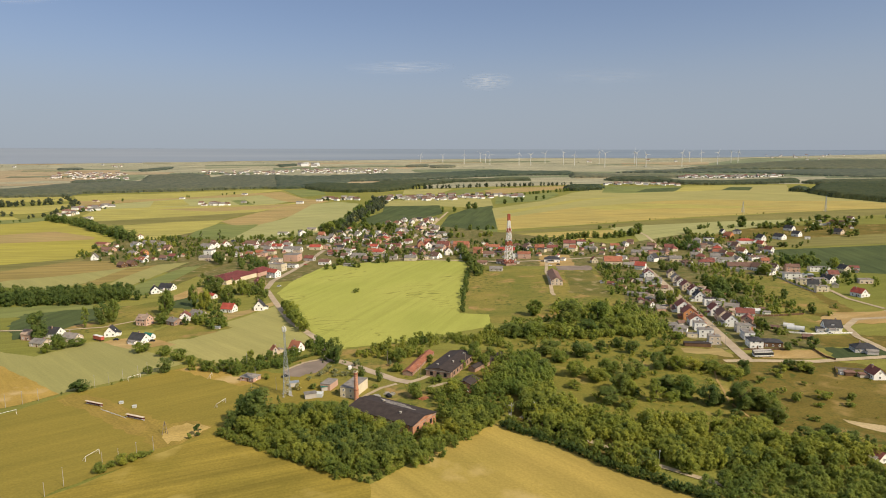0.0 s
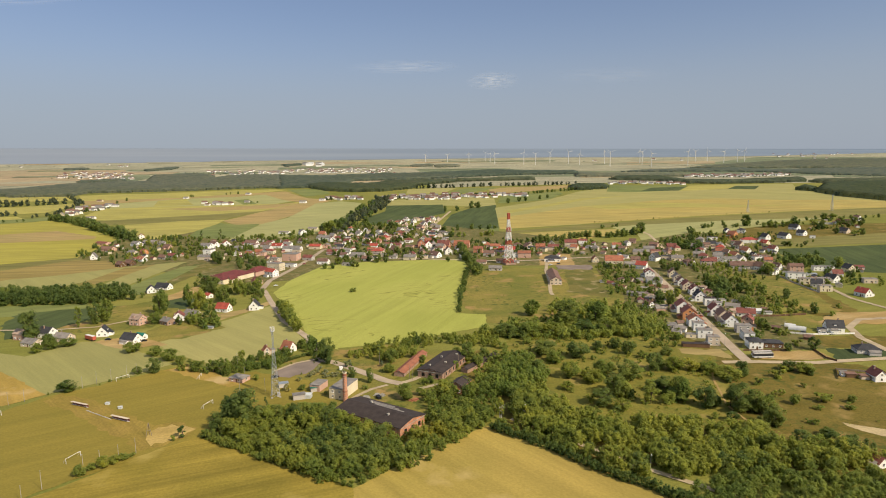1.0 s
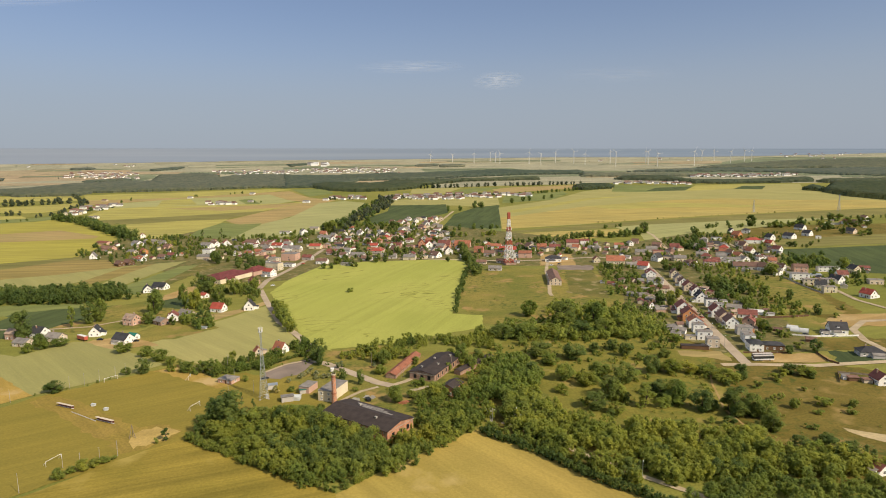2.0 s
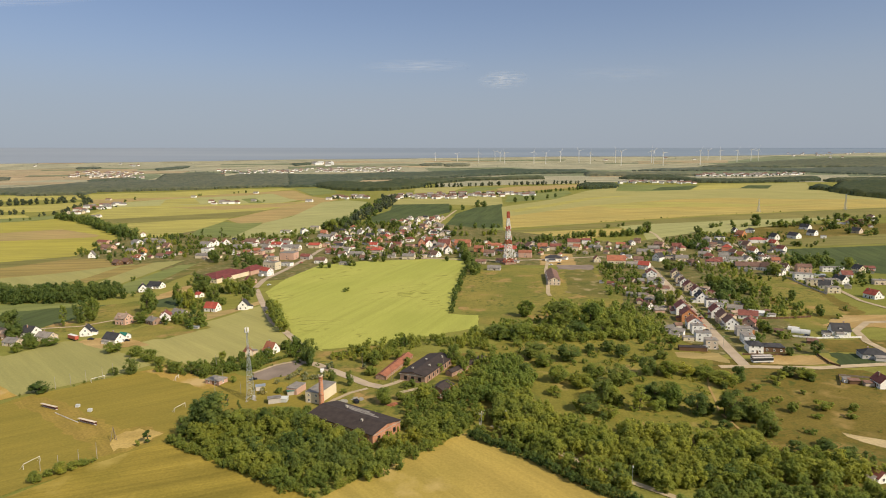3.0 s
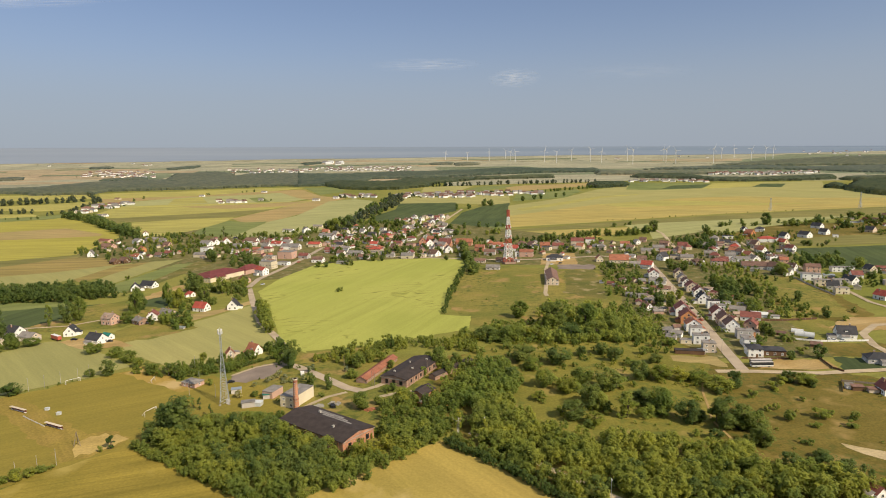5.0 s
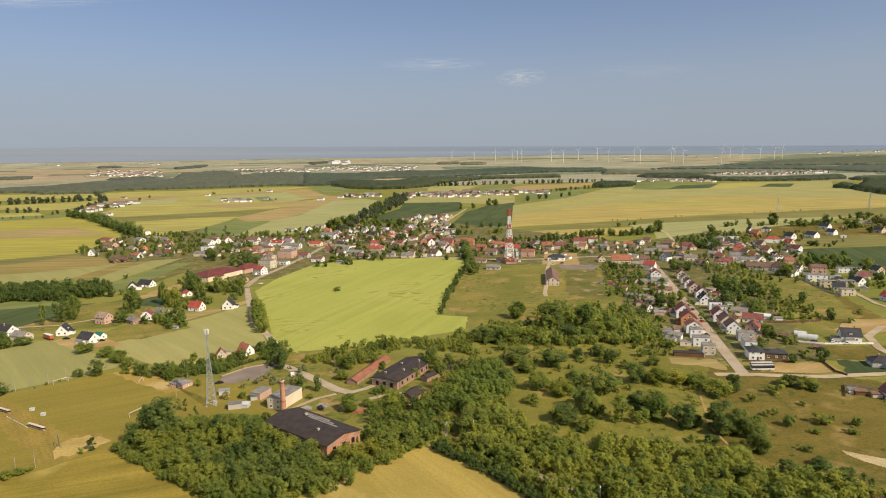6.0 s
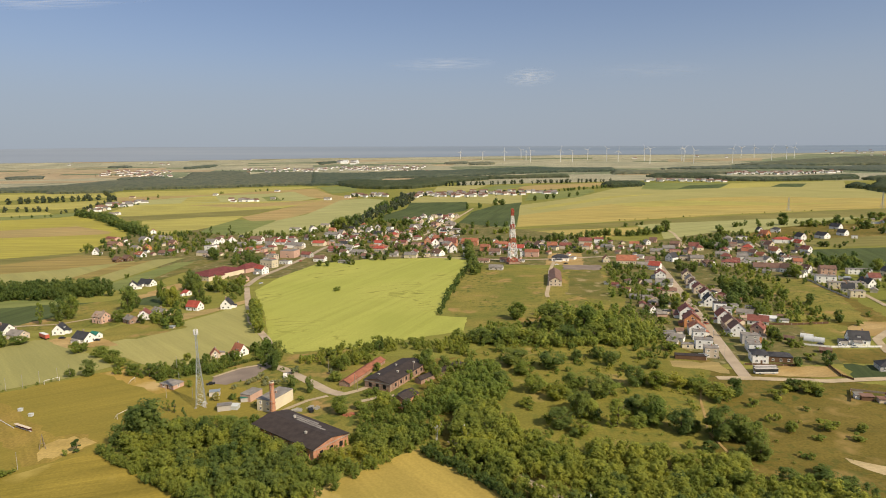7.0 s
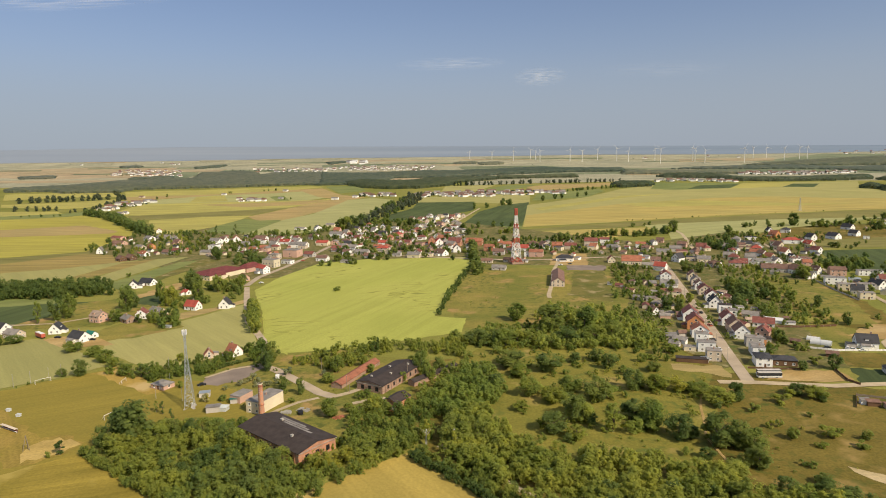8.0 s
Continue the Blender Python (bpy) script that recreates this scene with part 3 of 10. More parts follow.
# the oilseed field and its neighbours
field([(-172.6, 573.4), (-173.3, 638.3), (-159.5, 719.2), (-112.7, 749.4), (7.2, 766.3), (11.3, 714.1), (5, 544.3), (0.8, 491.9), (24.9, 486.7), (24.4, 451.8), (-40.4, 411), (-81.6, 398.7)], RAPE, 0.12)
field([(-129, 486.7), (-99.4, 420.6), (-73.1, 394.2), (-89.4, 425.9), (-136.6, 524.3)], RAPE, 0.11)
grassland([(11.1, 721.7), (96.2, 690.2), (149.1, 682), (163.8, 615), (135.4, 486.7), (49.4, 457.8), (25.1, 462.3), (3.6, 523.6)], TURF, 0.1)
grassland([(118.5, 676), (149.1, 682), (136.2, 543.3), (103.8, 565.7)], LAWN, 0.12)
field([(-207.7, 425), (-182.9, 466.5), (-158.5, 524.4), (-135, 478.1), (-100.8, 412.9), (-124.5, 378.2), (-147.4, 367.6), (-195.7, 397.4)], PALE, 0.1)
field([(-186.7, 469.7), (-160, 528.5), (-164.6, 541.3), (-178.8, 508.7), (-198.6, 490.3)], OCHRE, 0.12)
grassland([(-223.7, 424.9), (-188.6, 460.1), (-192.3, 486.7), (-215.2, 486.7), (-228.2, 446.2)], TURF, 0.09)
grassland([(-290.8, 438.5), (-228.3, 453.7), (-219.8, 524.7), (-284.6, 525.1), (-345.7, 486.7)], TURF, 0.07)
field([(-383.8, 486.7), (-311.3, 505.2), (-327.1, 535.9), (-417.4, 525.7)], GREEN, 0.09)
grassland([(-352.6, 461.2), (-367.1, 501.5), (-332.9, 515.1), (-287.1, 529.2), (-261.2, 514.8), (-291.5, 483.2), (-302.0, 453.4), (-321.4, 424.1)], DEEP, 0.1)
grassland([(-308.1, 515.0), (-287.1, 529.2), (-267.8, 550.9), (-240.6, 501.3), (-228.5, 461.5), (-259.1, 461.5), (-291.5, 483.2)], TURF, 0.1)
grassland([(-227.7, 424.9), (-219.3, 441.8), (-191.7, 466.5), (-172.0, 453.9), (-189.1, 427.9), (-207.6, 414.5)], TURF, 0.12)
grassland([(-261.4, 541.9), (-252.6, 560.0), (-234.2, 546.2), (-228.5, 512.8), (-250.2, 518.8)], DEEP, 0.13)
grassland([(-269.9, 550.9), (-267.8, 589.6), (-258.9, 608.2), (-244.5, 581.7), (-252.6, 560.0), (-261.7, 539.8)], BARE, 0.13)
grassland([(-250.6, 416.7), (-243.9, 424.7), (-225.4, 427.6), (-209.4, 419.7), (-195.0, 409.5), (-225.0, 401.8)], BARE, 0.125)
field([(-353.3, 412.1), (-278.7, 385.5), (-260.4, 417.9), (-243.4, 420.2), (-172.6, 369.8), (-188.2, 347.6), (-219.4, 319.5), (-324.8, 377.2)], WHEAT, 0.1)
field([(-350, 389.4), (-288.1, 367.7), (-219.4, 319.5), (-229.9, 305.5), (-261.1, 285.2)], WORN, 0.14)
grassland([(-281, 282.1), (-231.8, 291.7), (-217.2, 316.2), (-187.2, 345.6), (-164.5, 367.4), (-107.1, 324.6), (-110.7, 268), (-149.8, 227.5), (-173.4, 187.1)], PITCH, 0.1)
grassland([(-173.3, 356.9), (-166.9, 369.2), (-140.4, 353.5), (-116.8, 334.7), (-122.9, 329.5), (-130.4, 333.9), (-147.8, 343.2)], WORN, 0.13)
field([(-112.8, 269.2), (-81.8, 250), (-35.3, 223.6), (-25.6, 205.2), (-14, 106.1), (-139.8, 105), (-173.5, 196.8), (-148.3, 224.9), (-132.7, 248.3)], BARLEY_GREEN, 0.1)
field([(-35.3, 223.6), (-17.9, 244.5), (17.6, 279), (45.4, 254.4), (64.6, 234.5), (91.1, 211.2), (97.4, 107.1), (-14, 106.1)], BARLEY, 0.12)
# scrub meadow
grassland([(-107.7, 270.3), (-132.2, 344.5), (-116.4, 355.7), (-80.4, 340.1), (-61.6, 308.1), (-59.5, 284.3), (-73.4, 278), (-94.6, 276.3)], PITCH, 0.11)
grassland([(4.7, 389.9), (154.3, 443.3), (171.8, 382.2), (238.1, 362.6), (265.1, 320.4), (198.3, 228), (57.7, 243.9), (26.2, 281.2), (9.5, 325)], MEADOW, 0.08)
grassland([(-107, 382.7), (-46.8, 407.8), (4.7, 389.9), (9.5, 325), (-18.6, 277.5), (-88.9, 311.1)], TURF, 0.08)
grassland([(14.5, 385.9), (54.1, 432.4), (155.7, 440.7), (161.7, 382), (147.9, 326.5), (132.1, 280.9), (101.6, 272.2), (70.2, 282.3), (31.3, 320.8)], SCRUB_GRASS, 0.1)
grassland([(181, 282.1), (186.8, 278.5), (195.8, 274.5), (197.1, 264.5), (184.7, 272.7), (181.2, 278)], SAND, 0.14)
grassland([(145.2, 394.5), (171.2, 392.7), (170.7, 374.3), (157.6, 382.1), (144, 385)], OCHRE, 0.14)
grassland([(187.2, 372.6), (194.9, 386.7), (228.2, 389.2), (230.2, 375.2), (215.8, 371.2)], BARE, 0.14)
grassland([(266.8, 455.7), (293.4, 483.4), (415, 493.2), (385.6, 456.2), (277.8, 448.7)], BARE, 0.13)
grassland([(106.4, 793.6), (144.4, 792), (135.6, 710.4), (95.2, 711.6)], BARE, 0.13)
grassland([(-102.7, 345.8), (-104.9, 354.8), (-96.6, 368.3), (-86.0, 379.8), (-80.0, 373.6), (-82.4, 358.9), (-85.2, 350.6), (-92.9, 344.2)], YARD, 0.15)
grassland([(-136.6, 265.2), (-138.9, 272.6), (-137.4, 276.0), (-136.9, 277.7), (-133.4, 278.4), (-132.2, 281.3), (-127.5, 278.5), (-126.4, 280.3), (-118.2, 275.9), (-120.6, 272.0), (-120.8, 268.8), (-123.4, 265.5), (-125.2, 264.4), (-126.8, 261.3), (-130.7, 261.7), (-130.7, 258.2)], DRY, 0.16)
grassland([(-143.7, 260.8), (-145.0, 274.1), (-138.7, 280.6), (-127.0, 283.2), (-118.1, 277.6), (-119.2, 267.7), (-125.0, 258.4), (-134.0, 253.7)], DIRT, 0.135)
grassland([(-214.6, 310.0), (-212.3, 320.6), (-186.7, 310.6), (-159.7, 292.2), (-137.3, 278.3), (-131.1, 266.4), (-140.5, 263.5), (-159.0, 273.7), (-185.2, 291.0)], DIRT, 0.13)
grassland([(110.5, 683), (149.1, 682), (152.8, 709.9), (113.9, 711.1)], YARD, 0.16)
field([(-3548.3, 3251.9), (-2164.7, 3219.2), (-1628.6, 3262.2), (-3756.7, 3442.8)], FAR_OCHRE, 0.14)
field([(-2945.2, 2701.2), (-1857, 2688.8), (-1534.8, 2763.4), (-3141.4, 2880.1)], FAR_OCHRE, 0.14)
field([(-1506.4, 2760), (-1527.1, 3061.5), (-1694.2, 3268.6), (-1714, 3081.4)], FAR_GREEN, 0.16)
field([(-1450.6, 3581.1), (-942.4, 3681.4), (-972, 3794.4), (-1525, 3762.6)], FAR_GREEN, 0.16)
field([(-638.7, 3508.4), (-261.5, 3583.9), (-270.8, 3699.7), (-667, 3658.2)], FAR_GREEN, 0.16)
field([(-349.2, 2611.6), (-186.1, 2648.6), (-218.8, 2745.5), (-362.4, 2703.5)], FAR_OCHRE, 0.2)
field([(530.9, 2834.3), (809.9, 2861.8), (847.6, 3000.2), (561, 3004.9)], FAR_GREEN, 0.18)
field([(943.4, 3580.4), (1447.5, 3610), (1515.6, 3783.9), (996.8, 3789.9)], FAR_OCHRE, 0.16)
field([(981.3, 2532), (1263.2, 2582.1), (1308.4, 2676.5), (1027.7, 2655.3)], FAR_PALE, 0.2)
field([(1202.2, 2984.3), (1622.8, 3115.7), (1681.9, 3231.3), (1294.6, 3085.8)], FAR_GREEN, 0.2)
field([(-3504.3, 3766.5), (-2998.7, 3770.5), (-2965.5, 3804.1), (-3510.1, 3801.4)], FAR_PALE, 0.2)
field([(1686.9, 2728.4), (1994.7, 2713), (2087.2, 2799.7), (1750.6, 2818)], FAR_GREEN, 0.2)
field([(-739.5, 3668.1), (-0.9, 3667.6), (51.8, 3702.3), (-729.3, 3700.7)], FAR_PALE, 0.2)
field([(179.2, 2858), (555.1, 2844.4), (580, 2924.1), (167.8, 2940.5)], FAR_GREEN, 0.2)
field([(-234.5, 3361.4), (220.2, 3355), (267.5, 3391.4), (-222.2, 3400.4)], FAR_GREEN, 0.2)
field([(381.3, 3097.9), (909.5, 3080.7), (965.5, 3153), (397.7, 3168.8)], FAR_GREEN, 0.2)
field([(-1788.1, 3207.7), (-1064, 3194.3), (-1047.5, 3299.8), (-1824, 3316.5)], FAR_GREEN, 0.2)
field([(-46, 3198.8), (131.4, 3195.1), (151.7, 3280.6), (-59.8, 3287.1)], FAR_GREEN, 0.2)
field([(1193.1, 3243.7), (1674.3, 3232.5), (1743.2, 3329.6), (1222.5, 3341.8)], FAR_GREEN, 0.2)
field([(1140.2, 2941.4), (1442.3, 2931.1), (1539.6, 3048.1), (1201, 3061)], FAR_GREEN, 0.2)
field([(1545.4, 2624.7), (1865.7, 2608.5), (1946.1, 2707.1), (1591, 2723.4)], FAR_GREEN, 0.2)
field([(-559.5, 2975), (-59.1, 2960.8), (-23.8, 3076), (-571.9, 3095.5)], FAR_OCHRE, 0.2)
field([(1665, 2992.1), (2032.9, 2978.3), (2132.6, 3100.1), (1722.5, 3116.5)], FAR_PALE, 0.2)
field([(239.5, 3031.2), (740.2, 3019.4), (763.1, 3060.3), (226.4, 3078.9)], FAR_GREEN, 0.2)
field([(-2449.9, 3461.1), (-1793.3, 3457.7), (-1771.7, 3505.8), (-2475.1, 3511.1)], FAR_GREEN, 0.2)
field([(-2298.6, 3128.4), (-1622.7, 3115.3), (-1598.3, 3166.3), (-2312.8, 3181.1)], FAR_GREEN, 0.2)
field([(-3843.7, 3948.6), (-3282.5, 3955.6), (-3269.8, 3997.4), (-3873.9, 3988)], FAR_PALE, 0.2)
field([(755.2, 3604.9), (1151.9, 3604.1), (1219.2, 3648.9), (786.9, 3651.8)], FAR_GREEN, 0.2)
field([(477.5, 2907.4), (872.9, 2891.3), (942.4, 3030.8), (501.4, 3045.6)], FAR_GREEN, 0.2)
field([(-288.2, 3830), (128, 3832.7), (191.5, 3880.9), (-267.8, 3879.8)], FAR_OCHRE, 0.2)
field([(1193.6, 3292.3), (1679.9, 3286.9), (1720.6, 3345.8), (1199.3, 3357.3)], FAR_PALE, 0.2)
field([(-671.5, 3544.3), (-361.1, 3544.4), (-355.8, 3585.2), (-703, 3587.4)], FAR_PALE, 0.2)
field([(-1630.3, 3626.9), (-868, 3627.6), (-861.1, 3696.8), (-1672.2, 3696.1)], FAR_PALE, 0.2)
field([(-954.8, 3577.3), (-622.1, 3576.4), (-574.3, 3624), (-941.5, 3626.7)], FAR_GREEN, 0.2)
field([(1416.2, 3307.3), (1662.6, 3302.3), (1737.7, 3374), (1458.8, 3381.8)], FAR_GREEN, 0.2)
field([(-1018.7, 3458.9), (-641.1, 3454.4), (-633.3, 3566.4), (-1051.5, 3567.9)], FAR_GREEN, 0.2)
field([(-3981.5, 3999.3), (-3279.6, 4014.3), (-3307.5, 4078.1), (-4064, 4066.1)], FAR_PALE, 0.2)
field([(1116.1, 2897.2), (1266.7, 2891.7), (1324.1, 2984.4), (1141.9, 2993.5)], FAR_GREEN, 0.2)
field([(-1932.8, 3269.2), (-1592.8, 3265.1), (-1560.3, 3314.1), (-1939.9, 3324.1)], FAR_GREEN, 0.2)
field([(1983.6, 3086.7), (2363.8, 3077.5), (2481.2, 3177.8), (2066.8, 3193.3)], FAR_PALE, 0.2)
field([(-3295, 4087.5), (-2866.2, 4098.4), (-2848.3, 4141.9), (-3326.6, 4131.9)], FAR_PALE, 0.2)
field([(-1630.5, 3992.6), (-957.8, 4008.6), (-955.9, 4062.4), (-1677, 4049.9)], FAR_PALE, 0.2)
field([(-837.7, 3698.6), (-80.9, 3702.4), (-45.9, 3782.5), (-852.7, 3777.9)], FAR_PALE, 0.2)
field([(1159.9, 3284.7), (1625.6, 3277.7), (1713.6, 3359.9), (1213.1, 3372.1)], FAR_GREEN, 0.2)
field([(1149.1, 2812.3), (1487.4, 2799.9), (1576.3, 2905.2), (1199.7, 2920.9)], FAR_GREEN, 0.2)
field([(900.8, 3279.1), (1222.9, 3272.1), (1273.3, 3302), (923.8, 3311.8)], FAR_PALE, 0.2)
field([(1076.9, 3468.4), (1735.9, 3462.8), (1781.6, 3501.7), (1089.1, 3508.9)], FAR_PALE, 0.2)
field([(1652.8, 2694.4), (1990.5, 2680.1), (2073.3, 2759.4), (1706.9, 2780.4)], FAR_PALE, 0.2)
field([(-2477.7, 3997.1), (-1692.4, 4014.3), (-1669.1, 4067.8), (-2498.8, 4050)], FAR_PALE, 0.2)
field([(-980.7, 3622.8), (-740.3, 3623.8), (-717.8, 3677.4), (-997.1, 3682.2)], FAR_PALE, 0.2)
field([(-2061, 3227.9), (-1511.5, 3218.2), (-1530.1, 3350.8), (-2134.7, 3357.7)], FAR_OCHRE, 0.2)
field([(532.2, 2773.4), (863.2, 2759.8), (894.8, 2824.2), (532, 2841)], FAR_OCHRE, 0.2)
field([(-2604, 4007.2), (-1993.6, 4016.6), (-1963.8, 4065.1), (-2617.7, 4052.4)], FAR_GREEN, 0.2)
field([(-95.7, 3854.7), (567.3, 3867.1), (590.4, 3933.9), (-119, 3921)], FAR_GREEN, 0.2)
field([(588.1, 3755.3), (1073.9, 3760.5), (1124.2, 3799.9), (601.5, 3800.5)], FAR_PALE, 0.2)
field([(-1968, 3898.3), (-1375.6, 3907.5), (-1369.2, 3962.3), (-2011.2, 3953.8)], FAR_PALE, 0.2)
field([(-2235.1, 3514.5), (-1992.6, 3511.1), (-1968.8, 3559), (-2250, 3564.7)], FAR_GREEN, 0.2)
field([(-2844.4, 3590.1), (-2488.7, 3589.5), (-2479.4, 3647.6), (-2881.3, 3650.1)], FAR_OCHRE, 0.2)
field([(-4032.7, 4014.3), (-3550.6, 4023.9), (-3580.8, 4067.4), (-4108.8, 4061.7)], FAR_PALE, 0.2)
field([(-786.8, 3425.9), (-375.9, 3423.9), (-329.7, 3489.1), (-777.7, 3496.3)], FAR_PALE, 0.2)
field([(-3325.4, 3377.4), (-2676.2, 3370.1), (-2698.8, 3415.4), (-3392.5, 3424.4)], FAR_GREEN, 0.2)
field([(-2136, 3380.2), (-1871.8, 3379.2), (-1893.6, 3496.2), (-2203.5, 3502.2)], FAR_OCHRE, 0.2)
field([(211.8, 3732), (621.2, 3735.4), (650.6, 3774.8), (207.1, 3773)], FAR_PALE, 0.2)
field([(1006.5, 2995.2), (1330.4, 2987.2), (1396.1, 3090.2), (1036.7, 3104.4)], FAR_GREEN, 0.2)
field([(-825, 3134.8), (-210.1, 3120.1), (-184.9, 3208.2), (-843.3, 3224)], FAR_PALE, 0.2)
field([(-2743.9, 3869.9), (-2473.8, 3870.5), (-2472.3, 3897.6), (-2781, 3895.3)], FAR_OCHRE, 0.2)
field([(1782.7, 3704.1), (2235.4, 3704), (2279.8, 3768.3), (1788.1, 3769.4)], FAR_GREEN, 0.2)
field([(1851.4, 3349.1), (2466.2, 3338.3), (2531.6, 3390), (1877.9, 3403.1)], FAR_OCHRE, 0.2)
field([(-2942.1, 3937.6), (-2460.3, 3944.7), (-2423.4, 3983.9), (-2948.8, 3977.8)], FAR_OCHRE, 0.2)
field([(-2982.4, 3568.6), (-2257.2, 3565.3), (-2268.6, 3655.4), (-3046.7, 3658.3)], FAR_PALE, 0.2)
# roads
road([(-189.2, 593.8), (-194.9, 635.7), (-190.2, 690.8), (-187.1, 782.3), (-188.1, 856.3), (-141.4, 899.3), (-93.6, 908.7)], 6.0, ASPHALT)
road([(-81.1, 908), (-69.1, 993.5), (-55.6, 1070.7), (-42, 1234.8), (-21.2, 1468.4)], 5.0, TRACK)
road([(-186.2, 588.6), (-162.3, 534.8), (-132.1, 469.8), (-103, 425.8), (-89.6, 400.9)], 5.0, ASPHALT)
road([(-89.6, 400.9), (-99.0, 416.7), (-88.2, 392.8), (-80.9, 375.7), (-71.7, 369.7), (-60.8, 360.2), (-48.6, 349.4), (-36.9, 338.5), (-27.9, 333.8)], 5.6, ASPHALT)
road([(-28.5, 333.8), (-21.9, 339.6), (-16.8, 346.5), (-8.9, 353.7)], 3.4, TRACK, 0.15)
road([(-35.1, 332.0), (-43.2, 325.6), (-49.1, 316.6), (-52.9, 309.4)], 2.4, TRACK, 0.15)
road([(-105.5, 354.8), (-96.9, 369.3), (-82.9, 378.8)], 2.0, TRACK, 0.16)
road([(-16.9, 326.2), (-8.9, 331.8), (-1.7, 334.3)], 3.0, TRACK, 0.15)
road([(29.4, 286.7), (42.7, 275.5), (53.5, 263.4), (67.9, 249.4), (76.6, 240.8), (85.5, 233.6), (95.7, 225.7), (109.2, 214.6)], 2.8, TRACK, 0.14)
road([(176.8, 367.7), (179.9, 398.2), (191.1, 491.7), (218.7, 746.3)], 6.6, ASPHALT)
road([(218.7, 746.3), (171.2, 768.8), (102.1, 750.3), (62.1, 743.5), (-75.1, 773.7)], 5.5, ASPHALT, 0.15)
road([(266.4, 787.1), (285.7, 888.1), (300.7, 983.3), (301.9, 1035.7)], 4.5, TRACK)
road([(161.9, 367.5), (180.5, 367.8), (215.9, 365.6), (232.6, 368.6), (266, 373.8)], 5.0, TRACK, 0.16)
road([(272.4, 383.7), (273.3, 416.4), (281.2, 441.8), (301.2, 463.2), (403.4, 478.7), (339.1, 486.6)], 5.0, TRACK)
road([(363.1, 703.7), (344.5, 611.9), (344.1, 574.6), (337.8, 531.7), (344.5, 495)], 4.0, TRACK, 0.15)
road([(382.7, 943.9), (367.9, 830.2), (350.2, 741.7), (326.4, 687.4)], 4.0, TRACK, 0.15)
road([(107.8, 742), (97.9, 676.6), (93.3, 616.2), (87.5, 565.9), (87.8, 554.6)], 3.5, TRACK, 0.15)
road([(148.6, 349), (144.1, 335), (141.1, 319.3), (137.2, 302.4), (138.8, 283.4)], 1.1, BARE, 0.13)
road([(-454, 445), (-299.7, 450.3), (-273.6, 456.7), (-247.4, 486.7)], 3.0, TRACK, 0.13)


# ---- trees ----
def crown_arrays(rng, height, radius, lobes, leaves, size, bottom=0.22, core=False, plump=1.0):
    """A crown of leaf clumps: each one a tilted three-cornered tuft on the skin of uneven lobes, round a rough core where it is far off."""
    centres = []
    for k in range(lobes):
        a = rng.uniform(0, math.tau)
        h = bottom + (0.92 - bottom) * ((k + 0.5) / lobes)
        wide = math.sin(math.pi * min(1, max(0.12, (h - bottom * 0.6) / (1.05 - bottom * 0.6)))) ** 0.7
        rr = plump * radius * (0.17 + 0.18 * rng.random()) * (0.6 + 0.5 * wide)
        off = max(0.0, radius * wide - rr) * (0.5 + 0.5 * rng.random())
        centres.append((np.array((off * math.cos(a), off * math.sin(a), h * height)), rr))
    vs, fs = [], []
    base = np.array([(math.cos(a) * math.cos(e), math.sin(a) * math.cos(e), math.sin(e)) for e, n, o in ((-1.2, 3, 0), (-0.2, 5, 0.4), (0.75, 4, 0)) for a in [o + k * math.tau / n for k in range(n)]] + [(0, 0, 1)])
    rings = [(0, 3), (3, 5), (8, 4), (12, 1)]
    hearts = [(c, r * 1.12) for c, r in centres[::2]] if core else []
    for c, r in hearts:
        o = sum(len(v) for v in vs)
        vs.append(c + base * r * 0.86 * rng.uniform(0.85, 1.1, (len(base), 1)))
        for (s0, n0), (s1, n1) in zip(rings, rings[1:]):
            for k in range(max(n0, n1)):
                a0, a1 = s0 + k * n0 // max(n0, n1), s0 + (k + 1) * n0 // max(n0, n1) % n0 if n0 > 1 else s0
                b0, b1 = s1 + k * n1 // max(n0, n1), s1 + ((k + 1) * n1 // max(n0, n1)) % n1 if n1 > 1 else s1
                if n0 > 1:
                    a1 = s0 + ((k + 1) * n0 // max(n0, n1)) % n0
                for tri in ((a0, a1, b0), (a1, b1, b0)):
                    if len(set(tri)) == 3:
                        fs.append(tuple(o + q for q in tri) + (o + tri[2],))
    weight = np.array([r * r for _, r in centres])
    pick = rng.choice(len(centres), leaves, p=weight / weight.sum())
    for k in pick:
        c, r = centres[k]
        d = rng.normal(size=3)
        d /= np.linalg.norm(d)
        if d[2] < -0.35:
            d[2] *= -1
        p = c + d * r * rng.uniform(0.86, 1.14)
        nrm = d * 0.6 + np.array((0, 0, 0.65)) + rng.normal(size=3) * 0.24
        nrm /= np.linalg.norm(nrm)
        u = np.cross(nrm, rng.normal(size=3))
        u /= np.linalg.norm(u)
        w = np.cross(nrm, u)
        s = size * rng.uniform(0.6, 1.3)
        vs.append(np.array([p + u * s * 1.1 + nrm * s * 0.2, p - u * s * 0.6 + w * s * 0.9, p - u * s * 0.6 - w * s * 0.9]))
    count = len(hearts) * len(base)
    for k in range(leaves):
        o = count + 3 * k
        fs.append((o, o + 1, o + 2, o + 2))
    return np.vstack(vs), fs


def mesh_arrays(name, verts, faces, mat):
    me = bpy.data.meshes.new(name)
    me.from_pydata([tuple(v) for v in verts], [], [f if f[2] != f[3] else f[:3] for f in faces])
    me.polygons.foreach_set("use_smooth", np.ones(len(me.polygons), dtype=bool))
    me.materials.append(mat)
    return me


